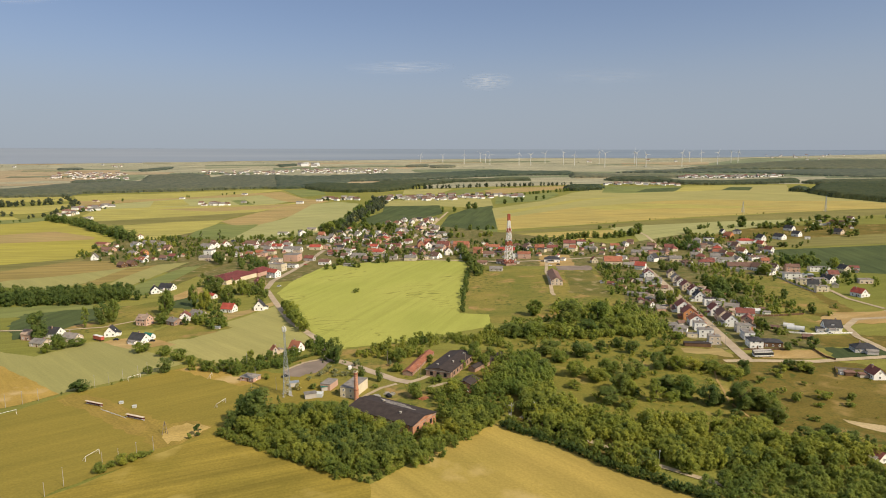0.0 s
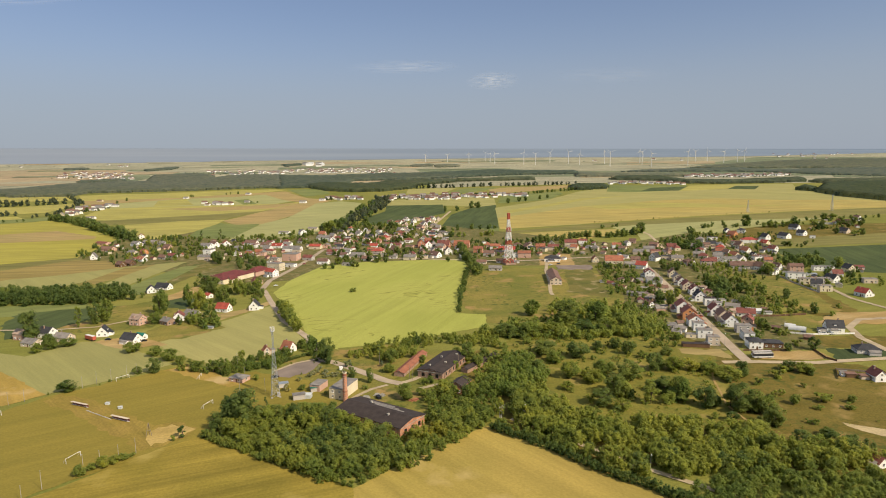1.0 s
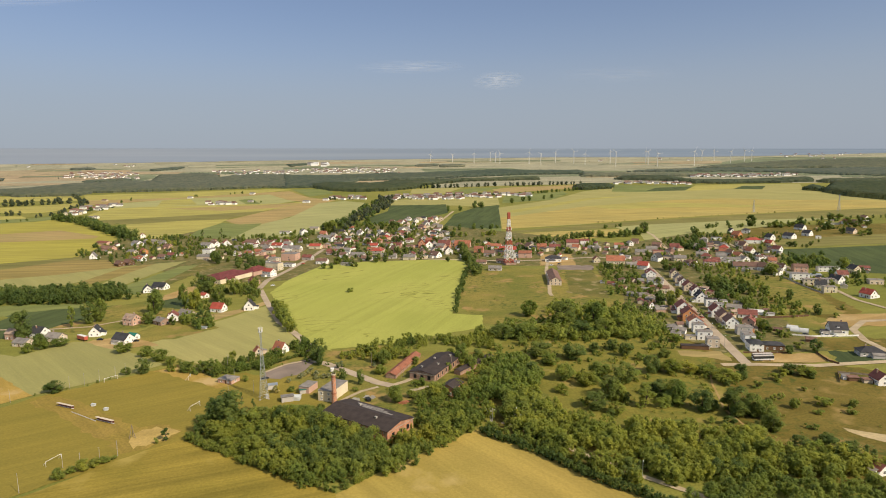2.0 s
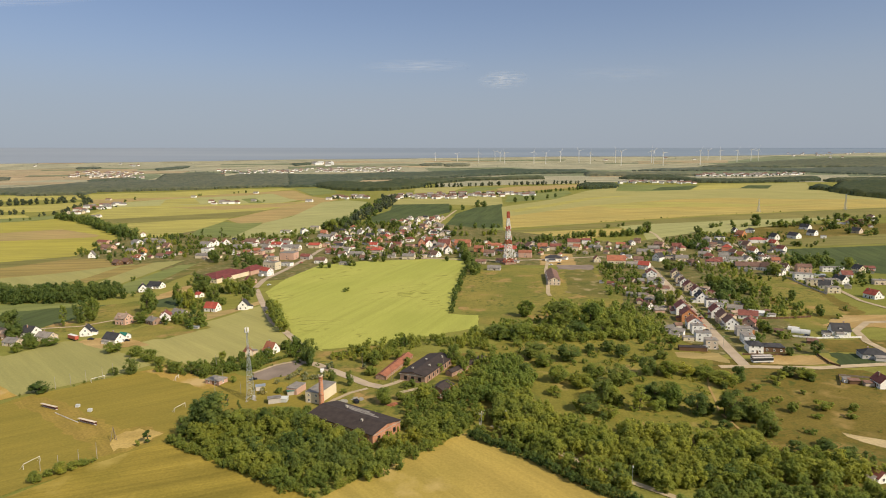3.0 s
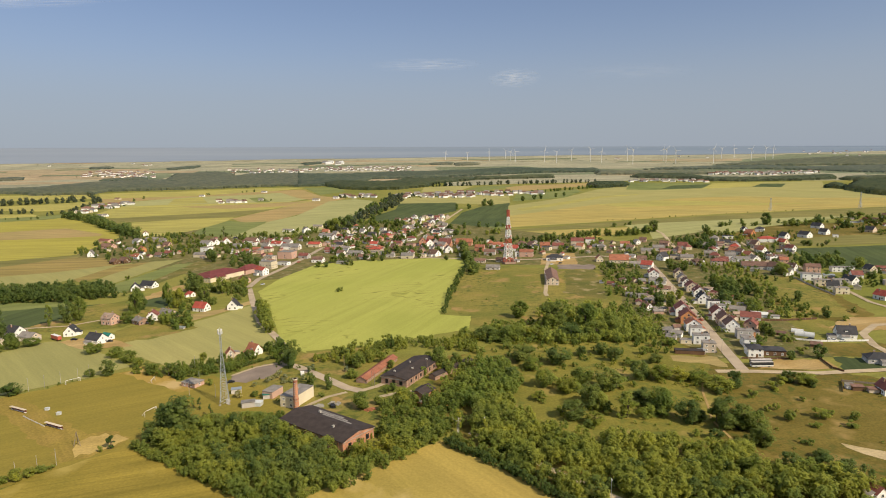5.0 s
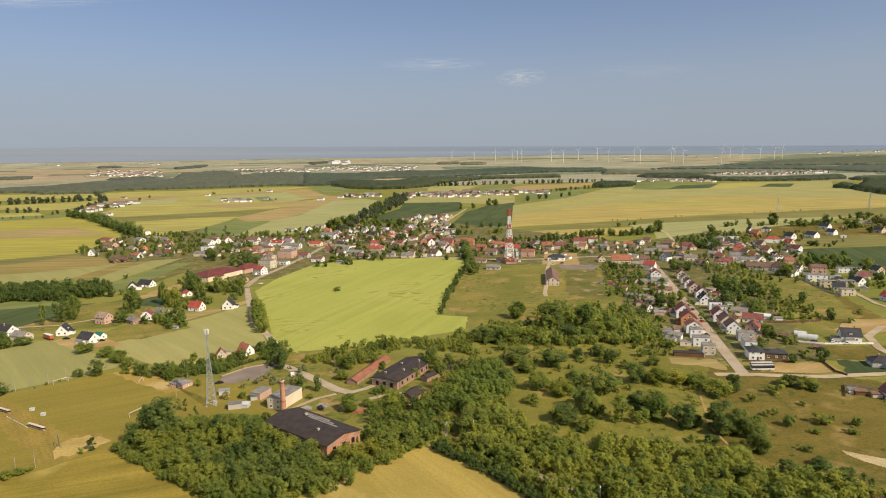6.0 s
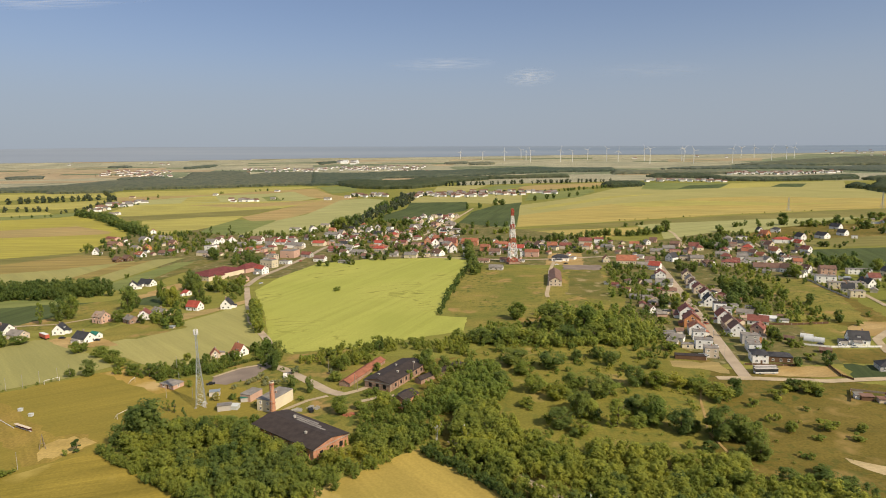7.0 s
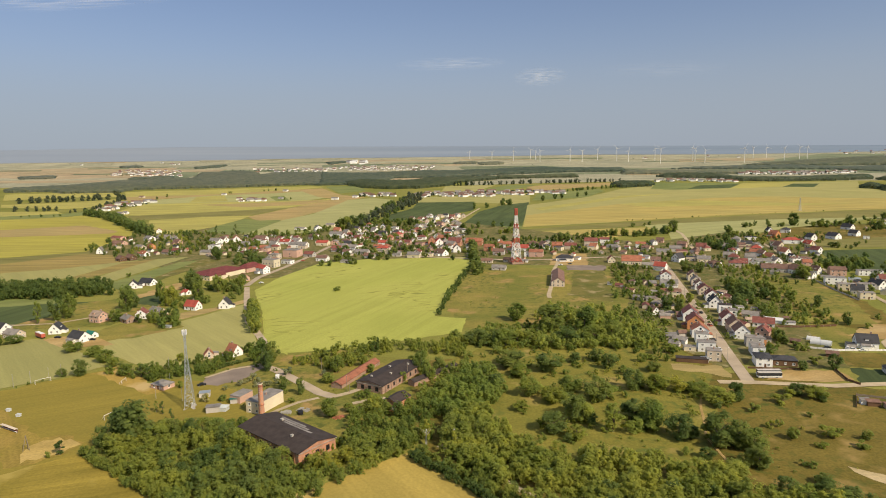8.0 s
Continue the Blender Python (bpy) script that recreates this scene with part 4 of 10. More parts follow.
def trunk_mesh(height, r, mat, rng, limbs=4):
    bm = bmesh.new()
    lean = Vector((rng.uniform(-0.3, 0.3), rng.uniform(-0.3, 0.3), height * 0.5))
    tube(bm, (0, 0, -0.2), lean, r, r * 0.6, 7)
    for k in range(limbs):
        a = k * math.tau / limbs + rng.uniform(0, 1)
        tube(bm, lean * rng.uniform(0.6, 1.0), lean + Vector((math.cos(a) * height * 0.18, math.sin(a) * height * 0.18, height * rng.uniform(0.12, 0.3))), r * 0.45, r * 0.12, 5)
    return mesh_from("trunk", bm, mat)


TREES = {}


def tree_kind(key, height, radius, lobes, leaves, size, leaf, bark, label, bottom=0.22, variants=3):
    made = []
    for i in range(variants):
        rng = np.random.default_rng(len(TREES) * 17 + i)
        v, f = crown_arrays(rng, height, radius, lobes, leaves, size, bottom, True)
        made.append((trunk_mesh(height, 0.018 * height + 0.06, bark, rng), mesh_arrays("crown", v, f, leaf)))
    TREES[key] = (made, height, label)


tree_kind("broad", 10, 5.6, 38, 1700, 0.31, LEAF, BARK, "broad green deciduous tree in full leaf", 0.06)
tree_kind("dark", 11, 5.6, 38, 1800, 0.33, LEAF_DARK, BARK, "dark green broadleaved tree with a dense crown", 0.05)
tree_kind("light", 8, 3.8, 26, 900, 0.3, LEAF_LIGHT, BARK, "light green young deciduous tree", 0.05)
tree_kind("tall", 15, 3.6, 34, 1300, 0.34, LEAF, BARK, "tall slender poplar-like tree in leaf", 0.05)
tree_kind("birch", 9, 2.0, 8, 400, 0.32, LEAF_LIGHT, BIRCH, "thin birch tree with pale bark", 0.3)
tree_kind("bush", 3.4, 2.5, 10, 560, 0.25, LEAF, BARK, "low rounded green bush in the grass", 0.0)
tree_kind("blossom", 4, 2.4, 6, 460, 0.26, BLOSSOM, BARK, "bush with pale cream blossom", 0.15)
tree_kind("conifer", 7, 1.5, 9, 600, 0.3, LEAF_DARK, BARK, "dark green narrow conifer with dense needles", 0.08)
tree_count = {"n": 0}


def tree(x, y, kind, height, wide=1.0):
    made, h0, label = TREES[kind]
    k = tree_count["n"]
    tree_count["n"] = k + 1
    tr, cr = made[k % len(made)]
    s = height / h0
    name = "bush" if kind in ("bush", "blossom") else "tree"
    root = tagged(new(name), label, name, "trees of the village and scrub")
    root.matrix_world = Matrix.LocRotScale((x, y, land(x, y)), Euler((0, 0, k * 2.4)), (s * wide, s * wide, s))
    for nm, me in (("trunk", tr), ("crown", cr)):
        new(nm, me).parent = root
    return root


def bulk_proto(seed, height, radius, lobes, leaves, size, bottom=0.1, core=False, plump=1.0):
    v, f = crown_arrays(np.random.default_rng(seed), height, radius, lobes, leaves, size, bottom, core, plump)
    return v, np.array(f)


def flattened(v, f):
    """A closed canopy seen from far off: its top evened out."""
    v[:, 2] = np.minimum(v[:, 2], 0.45 + (v[:, 2] - 0.45) * 0.2)
    return v, f


NEAR_PROTO = [bulk_proto(50 + i, 1.0, (0.58, 0.44, 0.52, 0.38, 0.5)[i], (28, 24, 28, 22, 28)[i], 470, 0.041, 0.03, True) for i in range(5)]
SCRUB_PROTO = [bulk_proto(80 + i, 1.0, (0.72, 0.55, 0.8, 0.6, 0.66)[i], 11, 140, 0.07, 0.0, True) for i in range(5)]
MID_PROTO = [bulk_proto(60 + i, 1.0, (0.62, 0.5, 0.68, 0.46)[i], 10, 85, 0.08, 0.02, True, 1.6) for i in range(4)]
FAR_PROTO = [flattened(*bulk_proto(70 + i, 1.0, 1.75, 3, 5, 0.2, 0.1, True)) for i in range(4)]


def stand(name, label, places, protos, leaf, seed=1, wide=1.0):
    """Trees past counting, joined: places are (x, y, height)."""
    if not places:
        return None
    rng = np.random.default_rng(seed)
    vs, fs, o = [], [], 0
    for x, y, h in places:
        v, f = protos[int(rng.integers(len(protos)))]
        a, w = rng.uniform(0, math.tau), h * wide * rng.uniform(0.85, 1.25)
        c, s = math.cos(a) * w, math.sin(a) * w
        vs.append(np.column_stack((v[:, 0] * c - v[:, 1] * s + x, v[:, 0] * s + v[:, 1] * c + y, v[:, 2] * h + land(x, y) - 0.05 * h)))
        fs.append(f + o)
        o += len(v)
    v, f = np.vstack(vs), np.vstack(fs)
    me = bpy.data.meshes.new(name)
    tri = f[:, 2] == f[:, 3]
    loops = np.concatenate((f[tri][:, :3].ravel(), f[~tri].ravel()))
    sizes = np.concatenate((np.full(tri.sum(), 3), np.full((~tri).sum(), 4)))
    me.vertices.add(len(v))
    me.vertices.foreach_set("co", v.ravel())
    me.loops.add(len(loops))
    me.loops.foreach_set("vertex_index", loops.astype(np.int32))
    me.polygons.add(len(sizes))
    me.polygons.foreach_set("loop_start", np.concatenate(([0], np.cumsum(sizes)[:-1])).astype(np.int32))
    me.polygons.foreach_set("use_smooth", np.ones(len(sizes), dtype=bool))
    me.update(calc_edges=True)
    me.materials.append(leaf)
    return tagged(new(name, me), label, "trees", kind="stuff")


def scatter(poly, spacing, low, high, seed, keep=1.0, patch=0.0):
    """Uneven spots inside a plan outline."""
    rng = np.random.default_rng(seed)
    xs, ys = [p[0] for p in poly], [p[1] for p in poly]
    out, y = [], min(ys)
    while y < max(ys):
        x = min(xs)
        while x < max(xs):
            px, py = x + rng.uniform(-0.6, 0.6) * spacing, y + rng.uniform(-0.6, 0.6) * spacing
            n = noise.noise(Vector((px * 0.035, py * 0.035, seed)))
            if inside(px, py, poly) and rng.random() < keep and n > patch - 1.0:
                out.append((px, py, rng.uniform(low, high) * (0.8 + 0.4 * rng.random())))
            x += spacing
        y += spacing
    return out


def along(line, spacing, low, high, seed, spread=1.0):
    rng = np.random.default_rng(seed)
    out = []
    for (ax, ay), (bx, by) in zip(line, line[1:]):
        n = max(1, int(math.hypot(bx - ax, by - ay) / spacing))
        for k in range(n):
            t = (k + rng.random()) / n
            out.append((ax + (bx - ax) * t + rng.uniform(-spread, spread), ay + (by - ay) * t + rng.uniform(-spread, spread), rng.uniform(low, high)))
    return out


wood_count = {"n": 0}


LANE = [(60.5, 256.6), (67.9, 249.4), (76.6, 240.8), (85.5, 233.6), (95.7, 225.7), (109.2, 214.6)]        # the pale track behind the barley's hedge: no tree stands on it


def off_lane(x, y):
    for (ax, ay), (bx, by) in zip(LANE, LANE[1:]):
        t = min(1, max(0, ((x - ax) * (bx - ax) + (y - ay) * (by - ay)) / ((bx - ax) ** 2 + (by - ay) ** 2)))
        dx, dy = x - ax - (bx - ax) * t, y - ay - (by - ay) * t
        if math.hypot(dx, dy) < 3.6 and noise.noise(Vector((x * 0.06, y * 0.06, 7.0))) > -0.25:
            return False
    return True


def wood(poly, spacing, low, high, leaf, scale="near", keep=1.0, patch=0.0, wide=1.0):
    wood_count["n"] += 1
    k = wood_count["n"]
    protos = {"near": NEAR_PROTO, "scrub": SCRUB_PROTO, "mid": MID_PROTO}[scale]
    return stand("woodland", "dense stand of mixed trees with " + leaf.name.replace("_", " "), [p for p in scatter(poly, spacing, low, high, k, keep, patch) if off_lane(p[0], p[1])], protos, leaf, k, wide)


def canopy(poly, low, high, leaf, step):
    """A closed wood seen from far off: its uneven roof of crowns and its edge down to the ground."""
    wood_count["n"] += 1
    rng = np.random.default_rng(wood_count["n"])
    xs, ys = [p[0] for p in poly], [p[1] for p in poly]
    nx, ny = int((max(xs) - min(xs)) / step) + 2, int((max(ys) - min(ys)) / step) + 2
    gx = min(xs) + (np.arange(nx)[None, :] + rng.uniform(-0.4, 0.4, (ny, nx))) * step
    gy = min(ys) + (np.arange(ny)[:, None] + rng.uniform(-0.4, 0.4, (ny, nx))) * step
    bm, made = bmesh.new(), {}

    def top(j, i):
        if (j, i) not in made:
            x, y = float(gx[j, i]), float(gy[j, i])
            swell = 0.5 + 0.5 * noise.noise(Vector((x * 0.006, y * 0.006, 3.0)))
            made[j, i] = bm.verts.new((x, y, land(x, y) + low + (high - low) * (0.5 * swell + 0.5 * rng.random())))
        return made[j, i]

    for j in range(ny - 1):
        for i in range(nx - 1):
            if inside(float(gx[j, i]) + step / 2, float(gy[j, i]) + step / 2, poly):
                bm.faces.new((top(j, i), top(j, i + 1), top(j + 1, i + 1), top(j + 1, i)))
    for f in bm.faces:
        f.smooth = True
    for v in {v for e in bm.edges if e.is_boundary for v in e.verts}:
        v.co.z -= low * 0.5
    rim = bmesh.ops.extrude_edge_only(bm, edges=[e for e in bm.edges if e.is_boundary])["geom"]
    for v in rim:
        if isinstance(v, bmesh.types.BMVert):
            v.co.z = land(v.co.x, v.co.y) - 0.3
        elif isinstance(v, bmesh.types.BMFace):
            v.smooth = False
    bmesh.ops.recalc_face_normals(bm, faces=bm.faces[:])
    return tagged(new("woodland", mesh_from("woodland", bm, leaf)), "closed far woodland with " + leaf.name.replace("_", " "), "trees", kind="stuff")


def hedge(line, spacing, low, high, leaf, scale="near", spread=1.0, wide=1.0):
    wood_count["n"] += 1
    k = wood_count["n"]
    protos = {"near": NEAR_PROTO, "scrub": SCRUB_PROTO, "mid": MID_PROTO, "far": FAR_PROTO}[scale]
    return stand("hedgerow", "uneven hedgerow of bushes and small trees", along(line, spacing, low, high, k, spread), protos, leaf, k, wide)


# near woods
wood([(-103.1, 270.7), (-97.7, 281.2), (-74.8, 280.5), (-60, 285.3), (-46.3, 272.4), (-44.6, 253.4), (-54.2, 232.5), (-70.7, 242.7), (-89.6, 258)], 3.96, 4.5, 8, LEAF)
wood([(-46.8, 272.4), (-20.4, 254.7), (-12.6, 259.4), (5.5, 263.4), (-7.8, 244.5), (-16.5, 235.8), (-50.6, 226.3), (-57.1, 237.4), (-50.7, 257)], 4.13, 4.5, 7.5, LEAF)
wood([(-73.8, 266), (-46.1, 266), (-22.5, 251.4), (-22.2, 240.4), (-49.3, 238), (-71.7, 251.2)], 6.02, 6, 9, LEAF_DARK)
wood([(-16.7, 261.9), (-8.5, 274.6), (2.8, 284.1), (3.3, 263.6), (-7.5, 256.6), (-13.7, 256.1)], 4.3, 4, 7.5, LEAF_LIGHT)
wood([(-8.6, 283.2), (-4, 292.9), (6.7, 299.2), (19.9, 293.2), (24.5, 293.5), (22, 282.3), (5.5, 263.4), (-2.6, 269.6)], 4.13, 4.5, 8, LEAF)
wood([(27.4, 281.3), (42.5, 300.9), (56.6, 298.8), (60.2, 285.2), (75.3, 280.1), (90, 282.1), (110.7, 279.4), (121.7, 270.9), (136.9, 264.1), (145.8, 254), (160, 250), (178.8, 239.3), (68.1, 229.4), (55.7, 249.9), (45.3, 261.8)], 3.9, 5, 9, LEAF)
wood([(57.4, 266.1), (77.2, 259.8), (113.5, 252.1), (149.6, 253.5), (179, 245.1), (176.3, 240.5), (75, 231.4), (57.6, 250.8)], 9.46, 5, 8.5, LEAF_DARK)
wood([(67.4, 259), (96.2, 257.7), (133.1, 257.3), (168.5, 256.9), (180.8, 248.2), (176.3, 240.5), (75, 231.4), (68.8, 244.9)], 12.04, 5, 8, LEAF_DARK)
wood([(31.8, 291.5), (31.9, 313.9), (44.2, 317.9), (54.8, 295.9), (57.2, 283.7), (48.5, 280.6), (39.6, 282.2), (33.8, 284.2)], 3.96, 6.5, 10, LEAF)
wood([(11.3, 339.1), (22.8, 347.4), (35.1, 373), (46.8, 382.9), (56.6, 342.3), (46.6, 321.2), (31.9, 313.9), (16.3, 315.8)], 4.3, 4.5, 8, LEAF_FRESH)
wood([(19.8, 433.1), (40.6, 449.7), (73.6, 443.7), (113, 445.9), (143.3, 476.1), (153.1, 438.4), (139.9, 423.6), (89.3, 416.1), (31.8, 417.1)], 4.47, 4.5, 7.5, LEAF_FRESH)
wood([(32.5, 460.2), (55.2, 467.1), (93.4, 469.2), (135.7, 498.7), (138.2, 468.7), (114, 453.8), (73.7, 448.9), (40.6, 449.7)], 6.02, 4, 7, LEAF_FRESH)
wood([(125.4, 482.6), (144.2, 524.6), (159.6, 499.8), (154.3, 443.3), (136.9, 442.3), (121.3, 454.2)], 6.5, 3, 6, LEAF_FRESH, "scrub", 0.85)
wood([(90.1, 219), (108.2, 231.6), (168.8, 234), (195.8, 226), (171.9, 196.4), (92.7, 196.5)], 4.13, 4, 7.5, LEAF)
hedge([(18.5, 276.5), (34.4, 263.8), (45.1, 252.8), (64.2, 233.2), (92.5, 209.7)], 1.4, 2.8, 5.2, LEAF_DARK)
hedge([(-112.1, 268), (-81.3, 248.5), (-35.4, 224.4), (-17.9, 244.5)], 2, 2.5, 5, LEAF)
wood([(-69.1, 379), (-47.8, 411), (-19.6, 422.5), (6.9, 420.2), (33.1, 440.4), (29.2, 396.5), (-10.9, 411.3), (-37.4, 374.2)], 4.73, 3.5, 6.5, LEAF)
wood([(25.9, 380.3), (32.7, 396.5), (35, 327.3), (19.3, 323.2), (16, 334.7)], 4.73, 4, 7.5, LEAF)
wood([(-169.3, 357.5), (-141.6, 362.7), (-124.5, 378.2), (-103.9, 389.3), (-101.5, 363.4), (-130.8, 347.1)], 3.87, 3, 6.5, LEAF)
wood([(-104.9, 425.8), (-91.4, 406.9), (-74.3, 378.9), (-81.5, 368.6), (-100.6, 400.8)], 5.16, 5, 8, LEAF)
wood([(-532.4, 515.8), (-338.1, 529.5), (-300.3, 546.7), (-316.8, 582.6), (-335.7, 590.5), (-372.4, 578.2), (-590.2, 568), (-436.4, 547.7)], 7, 9, 13, LEAF_DARK)
hedge([(-110.2, 387), (-103.4, 398.4), (-97.7, 403.2)], 3, 3.5, 5, LEAF_DARK)
hedge([(-148.7, 514.4), (-135.7, 486.7), (-122.6, 457.2), (-113.4, 439.5)], 5, 9, 13, LEAF, "near", 2.0)
hedge([(12.2, 678.7), (8.3, 617.7), (5, 544.3), (2.8, 495.4)], 5, 4, 7, LEAF_DARK, "near", 2.0)
hedge([(4.9, 847.2), (12.3, 753.4), (19.8, 695.8), (23.4, 646.5)], 6, 7, 12, LEAF_DARK, "mid", 4.0)
hedge([(-219.9, 317.9), (-198, 334.7), (-189.2, 349.5)], 6, 1, 2, LEAF)
wood([(163.8, 615), (190.2, 614.5), (172.9, 486.7), (155, 415.3), (133.3, 427.6), (127, 486.7)], 8, 2.5, 5.5, LEAF, "scrub", 0.42)
wood([(136.9, 513.4), (156.9, 522.9), (159.2, 441.1), (149, 412.9), (133.3, 427.6), (125.7, 470.4)], 6, 2, 4.5, LEAF, "scrub", 0.7, 0.9)
wood([(141.2, 392.3), (155, 415.3), (133.3, 427.6), (122.4, 397.6)], 5.16, 2.5, 5, LEAF, "near", 0.8)
wood([(252.7, 613.5), (263, 587.6), (228.6, 513.1), (222.8, 532.4), (231.5, 575.9)], 5.16, 4, 8, LEAF_DARK, "mid", 0.85)
wood([(244.4, 553.2), (282.7, 587.3), (290.1, 542.2), (274.9, 478.5), (242, 467.5), (229.3, 503.9)], 6.5, 2, 4.5, LEAF, "scrub", 0.5)
hedge([(-52, 282.8), (-42.3, 275.6), (-31.2, 268.1), (-22.6, 260.2)], 2.6, 2.5, 5, LEAF)
hedge([(-21, 261.6), (-16.3, 270.7), (-12.5, 280.4), (-10.5, 285.6)], 2.6, 2.5, 4, LEAF)
hedge([(-104.7, 370.2), (-98.4, 378.5), (-90.8, 387.2)], 1.1, 2.2, 2.8, LEAF_DARK, "near", 0.3)
wood([(36.3, 402.3), (69.2, 414.5), (106.3, 421.1), (121.9, 381.6), (138.7, 362.5), (162.5, 345.6), (156.2, 329.8), (130.8, 336.9), (90.5, 336.1), (56.3, 343.6)], 6.5, 1.4, 3.6, LEAF, "scrub", 0.5)
wood([(58.5, 335.5), (102.9, 340.4), (142.3, 329.5), (130.8, 289.9), (103.1, 286.3), (67.5, 294.2)], 7, 1.2, 3.2, LEAF, "scrub", 0.5)
wood([(40.5, 426.9), (86.2, 433.9), (129.6, 427.6), (141.2, 392.3), (109.8, 371.5), (65.9, 380.8)], 8, 1.5, 3.5, LEAF_LIGHT, "scrub", 0.4)
wood([(167.8, 337.6), (215.7, 338.6), (189.7, 280.5), (172.5, 269.9), (155.1, 284.9)], 9, 0.6, 1.5, LEAF, "scrub", 0.45)
wood([(119.4, 371.6), (143.2, 367.2), (156.9, 353.9), (153.6, 337.4), (132.8, 343.4), (114.4, 351.4)], 5, 2, 4, LEAF_LIGHT, "scrub", 0.6)
wood([(-12.2, 293.4), (-12.2, 313.1), (-0.4, 320.5), (11.7, 333.0), (25.2, 312.5), (26.3, 286.0), (7.2, 279.9), (-7.2, 276.2)], 4.8, 4, 7, LEAF)
hedge([(20.5, 280), (34, 268.6), (46, 257.6), (54, 249)], 1.8, 3.2, 5.5, LEAF)
# middle distance
hedge([(443.5, 1057.2), (561.7, 1117.5), (674.2, 1186.2), (1026.3, 1261.7)], 16, 4, 8, LEAF_DARK, "mid", 8)
hedge([(285.7, 888.1), (327.1, 921.7), (411.3, 997.4)], 14, 5, 9, LEAF_DARK, "mid", 6)
hedge([(350.2, 676.7), (389.9, 710.1), (413.1, 709.3)], 8, 6, 10, LEAF, "mid", 5)
hedge([(335.3, 645.8), (327.9, 599.2), (328.5, 563.3)], 5, 2, 3.5, LEAF, "mid", 1)
wood([(208.4, 588.3), (247.5, 613.6), (235.7, 542.6), (271.5, 512.9), (275.1, 486.7), (223.7, 470.6), (217.4, 495.2), (208.2, 542.8)], 8, 3, 7, LEAF, "scrub", 0.35)
wood([(200.3, 441.4), (234.5, 486.7), (237.3, 441.6), (223.3, 398.8), (209.8, 391.1)], 9, 2.5, 5, LEAF, "mid", 0.6)
wood([(158.1, 692), (196, 680.7), (169.7, 565), (147.9, 543.2), (140.6, 565.3), (147.9, 643.9)], 9, 4, 8, LEAF, "scrub", 0.5)
wood([(-546.6, 873.1), (-535.6, 1001.4), (-455.9, 1034.2), (-367.5, 864.7), (-340.3, 774.5), (-412, 734.7), (-485.9, 793.5), (-526.6, 819.3)], 10, 4, 8, LEAF, "mid", 0.18)
wood([(-546.6, 873.1), (-535.6, 1001.4), (-455.9, 1034.2), (-367.5, 864.7), (-340.3, 774.5), (-412, 734.7), (-485.9, 793.5), (-526.6, 819.3)], 10, 3.5, 7, LEAF_DARK, "mid", 0.36)
wood([(-437.4, 995.2), (-316.8, 1024.8), (-261.7, 1103.8), (-211.6, 915.1), (-268.7, 860.1), (-240.3, 721.6), (-339.4, 788)], 10.5, 4, 8, LEAF, "mid", 0.18)
wood([(-437.4, 995.2), (-316.8, 1024.8), (-261.7, 1103.8), (-211.6, 915.1), (-268.7, 860.1), (-240.3, 721.6), (-339.4, 788)], 10.5, 3.5, 7, LEAF_DARK, "mid", 0.36)
wood([(-250.1, 1060), (-198.1, 1195.2), (-45.3, 1181.4), (-11.4, 904.3), (15.3, 774.7), (-73.9, 764.9), (-142.2, 758.8), (-211.6, 915.1)], 10.5, 4, 8, LEAF, "mid", 0.18)
wood([(-250.1, 1060), (-198.1, 1195.2), (-45.3, 1181.4), (-11.4, 904.3), (15.3, 774.7), (-73.9, 764.9), (-142.2, 758.8), (-211.6, 915.1)], 10.5, 3.5, 7, LEAF_DARK, "mid", 0.36)
wood([(12.4, 933.9), (114.3, 960.7), (240.3, 890.6), (217.4, 767.1), (106.4, 793.6), (22.4, 753.1)], 10.5, 4, 7.5, LEAF, "mid", 0.18)
wood([(12.4, 933.9), (114.3, 960.7), (240.3, 890.6), (217.4, 767.1), (106.4, 793.6), (22.4, 753.1)], 10.5, 3.5, 6.5, LEAF_DARK, "mid", 0.36)
wood([(234.6, 836.4), (370.7, 978.6), (501, 991.1), (464.7, 907.5), (442.2, 868.5), (415.8, 827.9), (349.2, 686.7), (234.6, 673.1)], 10, 3.5, 6.5, LEAF, "mid", 0.18)
wood([(234.6, 836.4), (370.7, 978.6), (501, 991.1), (464.7, 907.5), (442.2, 868.5), (415.8, 827.9), (349.2, 686.7), (234.6, 673.1)], 10, 3, 6, LEAF_DARK, "mid", 0.36)
wood([(347.1, 670.3), (385.1, 638.9), (507.2, 609.1), (469.6, 561.9), (348.8, 574.5), (334.4, 612.1)], 11, 3, 6, LEAF, "mid", 0.3)
wood([(-241.3, 569.3), (-203.8, 569), (-184, 545.8), (-190.8, 514.6), (-219.8, 495.7), (-229.9, 535.2)], 12, 5, 9, LEAF, "mid", 0.5)
wood([(-210.7, 478), (-192.3, 486.7), (-177.1, 453.9), (-186.2, 446.4), (-206.7, 461.6)], 7, 5, 9, LEAF, "mid", 0.8)
wood([(195.7, 532.6), (186.7, 415.6), (205.9, 428.2), (232.3, 522.5), (232, 613.8)], 8, 2, 5, LEAF, "scrub", 0.4)
wood([(256.4, 714.1), (322.2, 704.9), (293.8, 612.8), (276.0, 522.3), (275.1, 486.7), (238.3, 476.9), (244.4, 553.2), (239.7, 613.7)], 7, 2.5, 5.5, LEAF, "mid", 0.6)
wood([(161.5, 717.1), (190.7, 708.8), (186.7, 564.8), (153.4, 427.8), (136.3, 425.1), (131.2, 486.7)], 8, 3, 6, LEAF, "mid", 0.36)
wood([(161.5, 717.1), (190.7, 708.8), (186.7, 564.8), (153.4, 427.8), (136.3, 425.1), (131.2, 486.7)], 10, 3.5, 7, LEAF_DARK, "mid", 0.28)
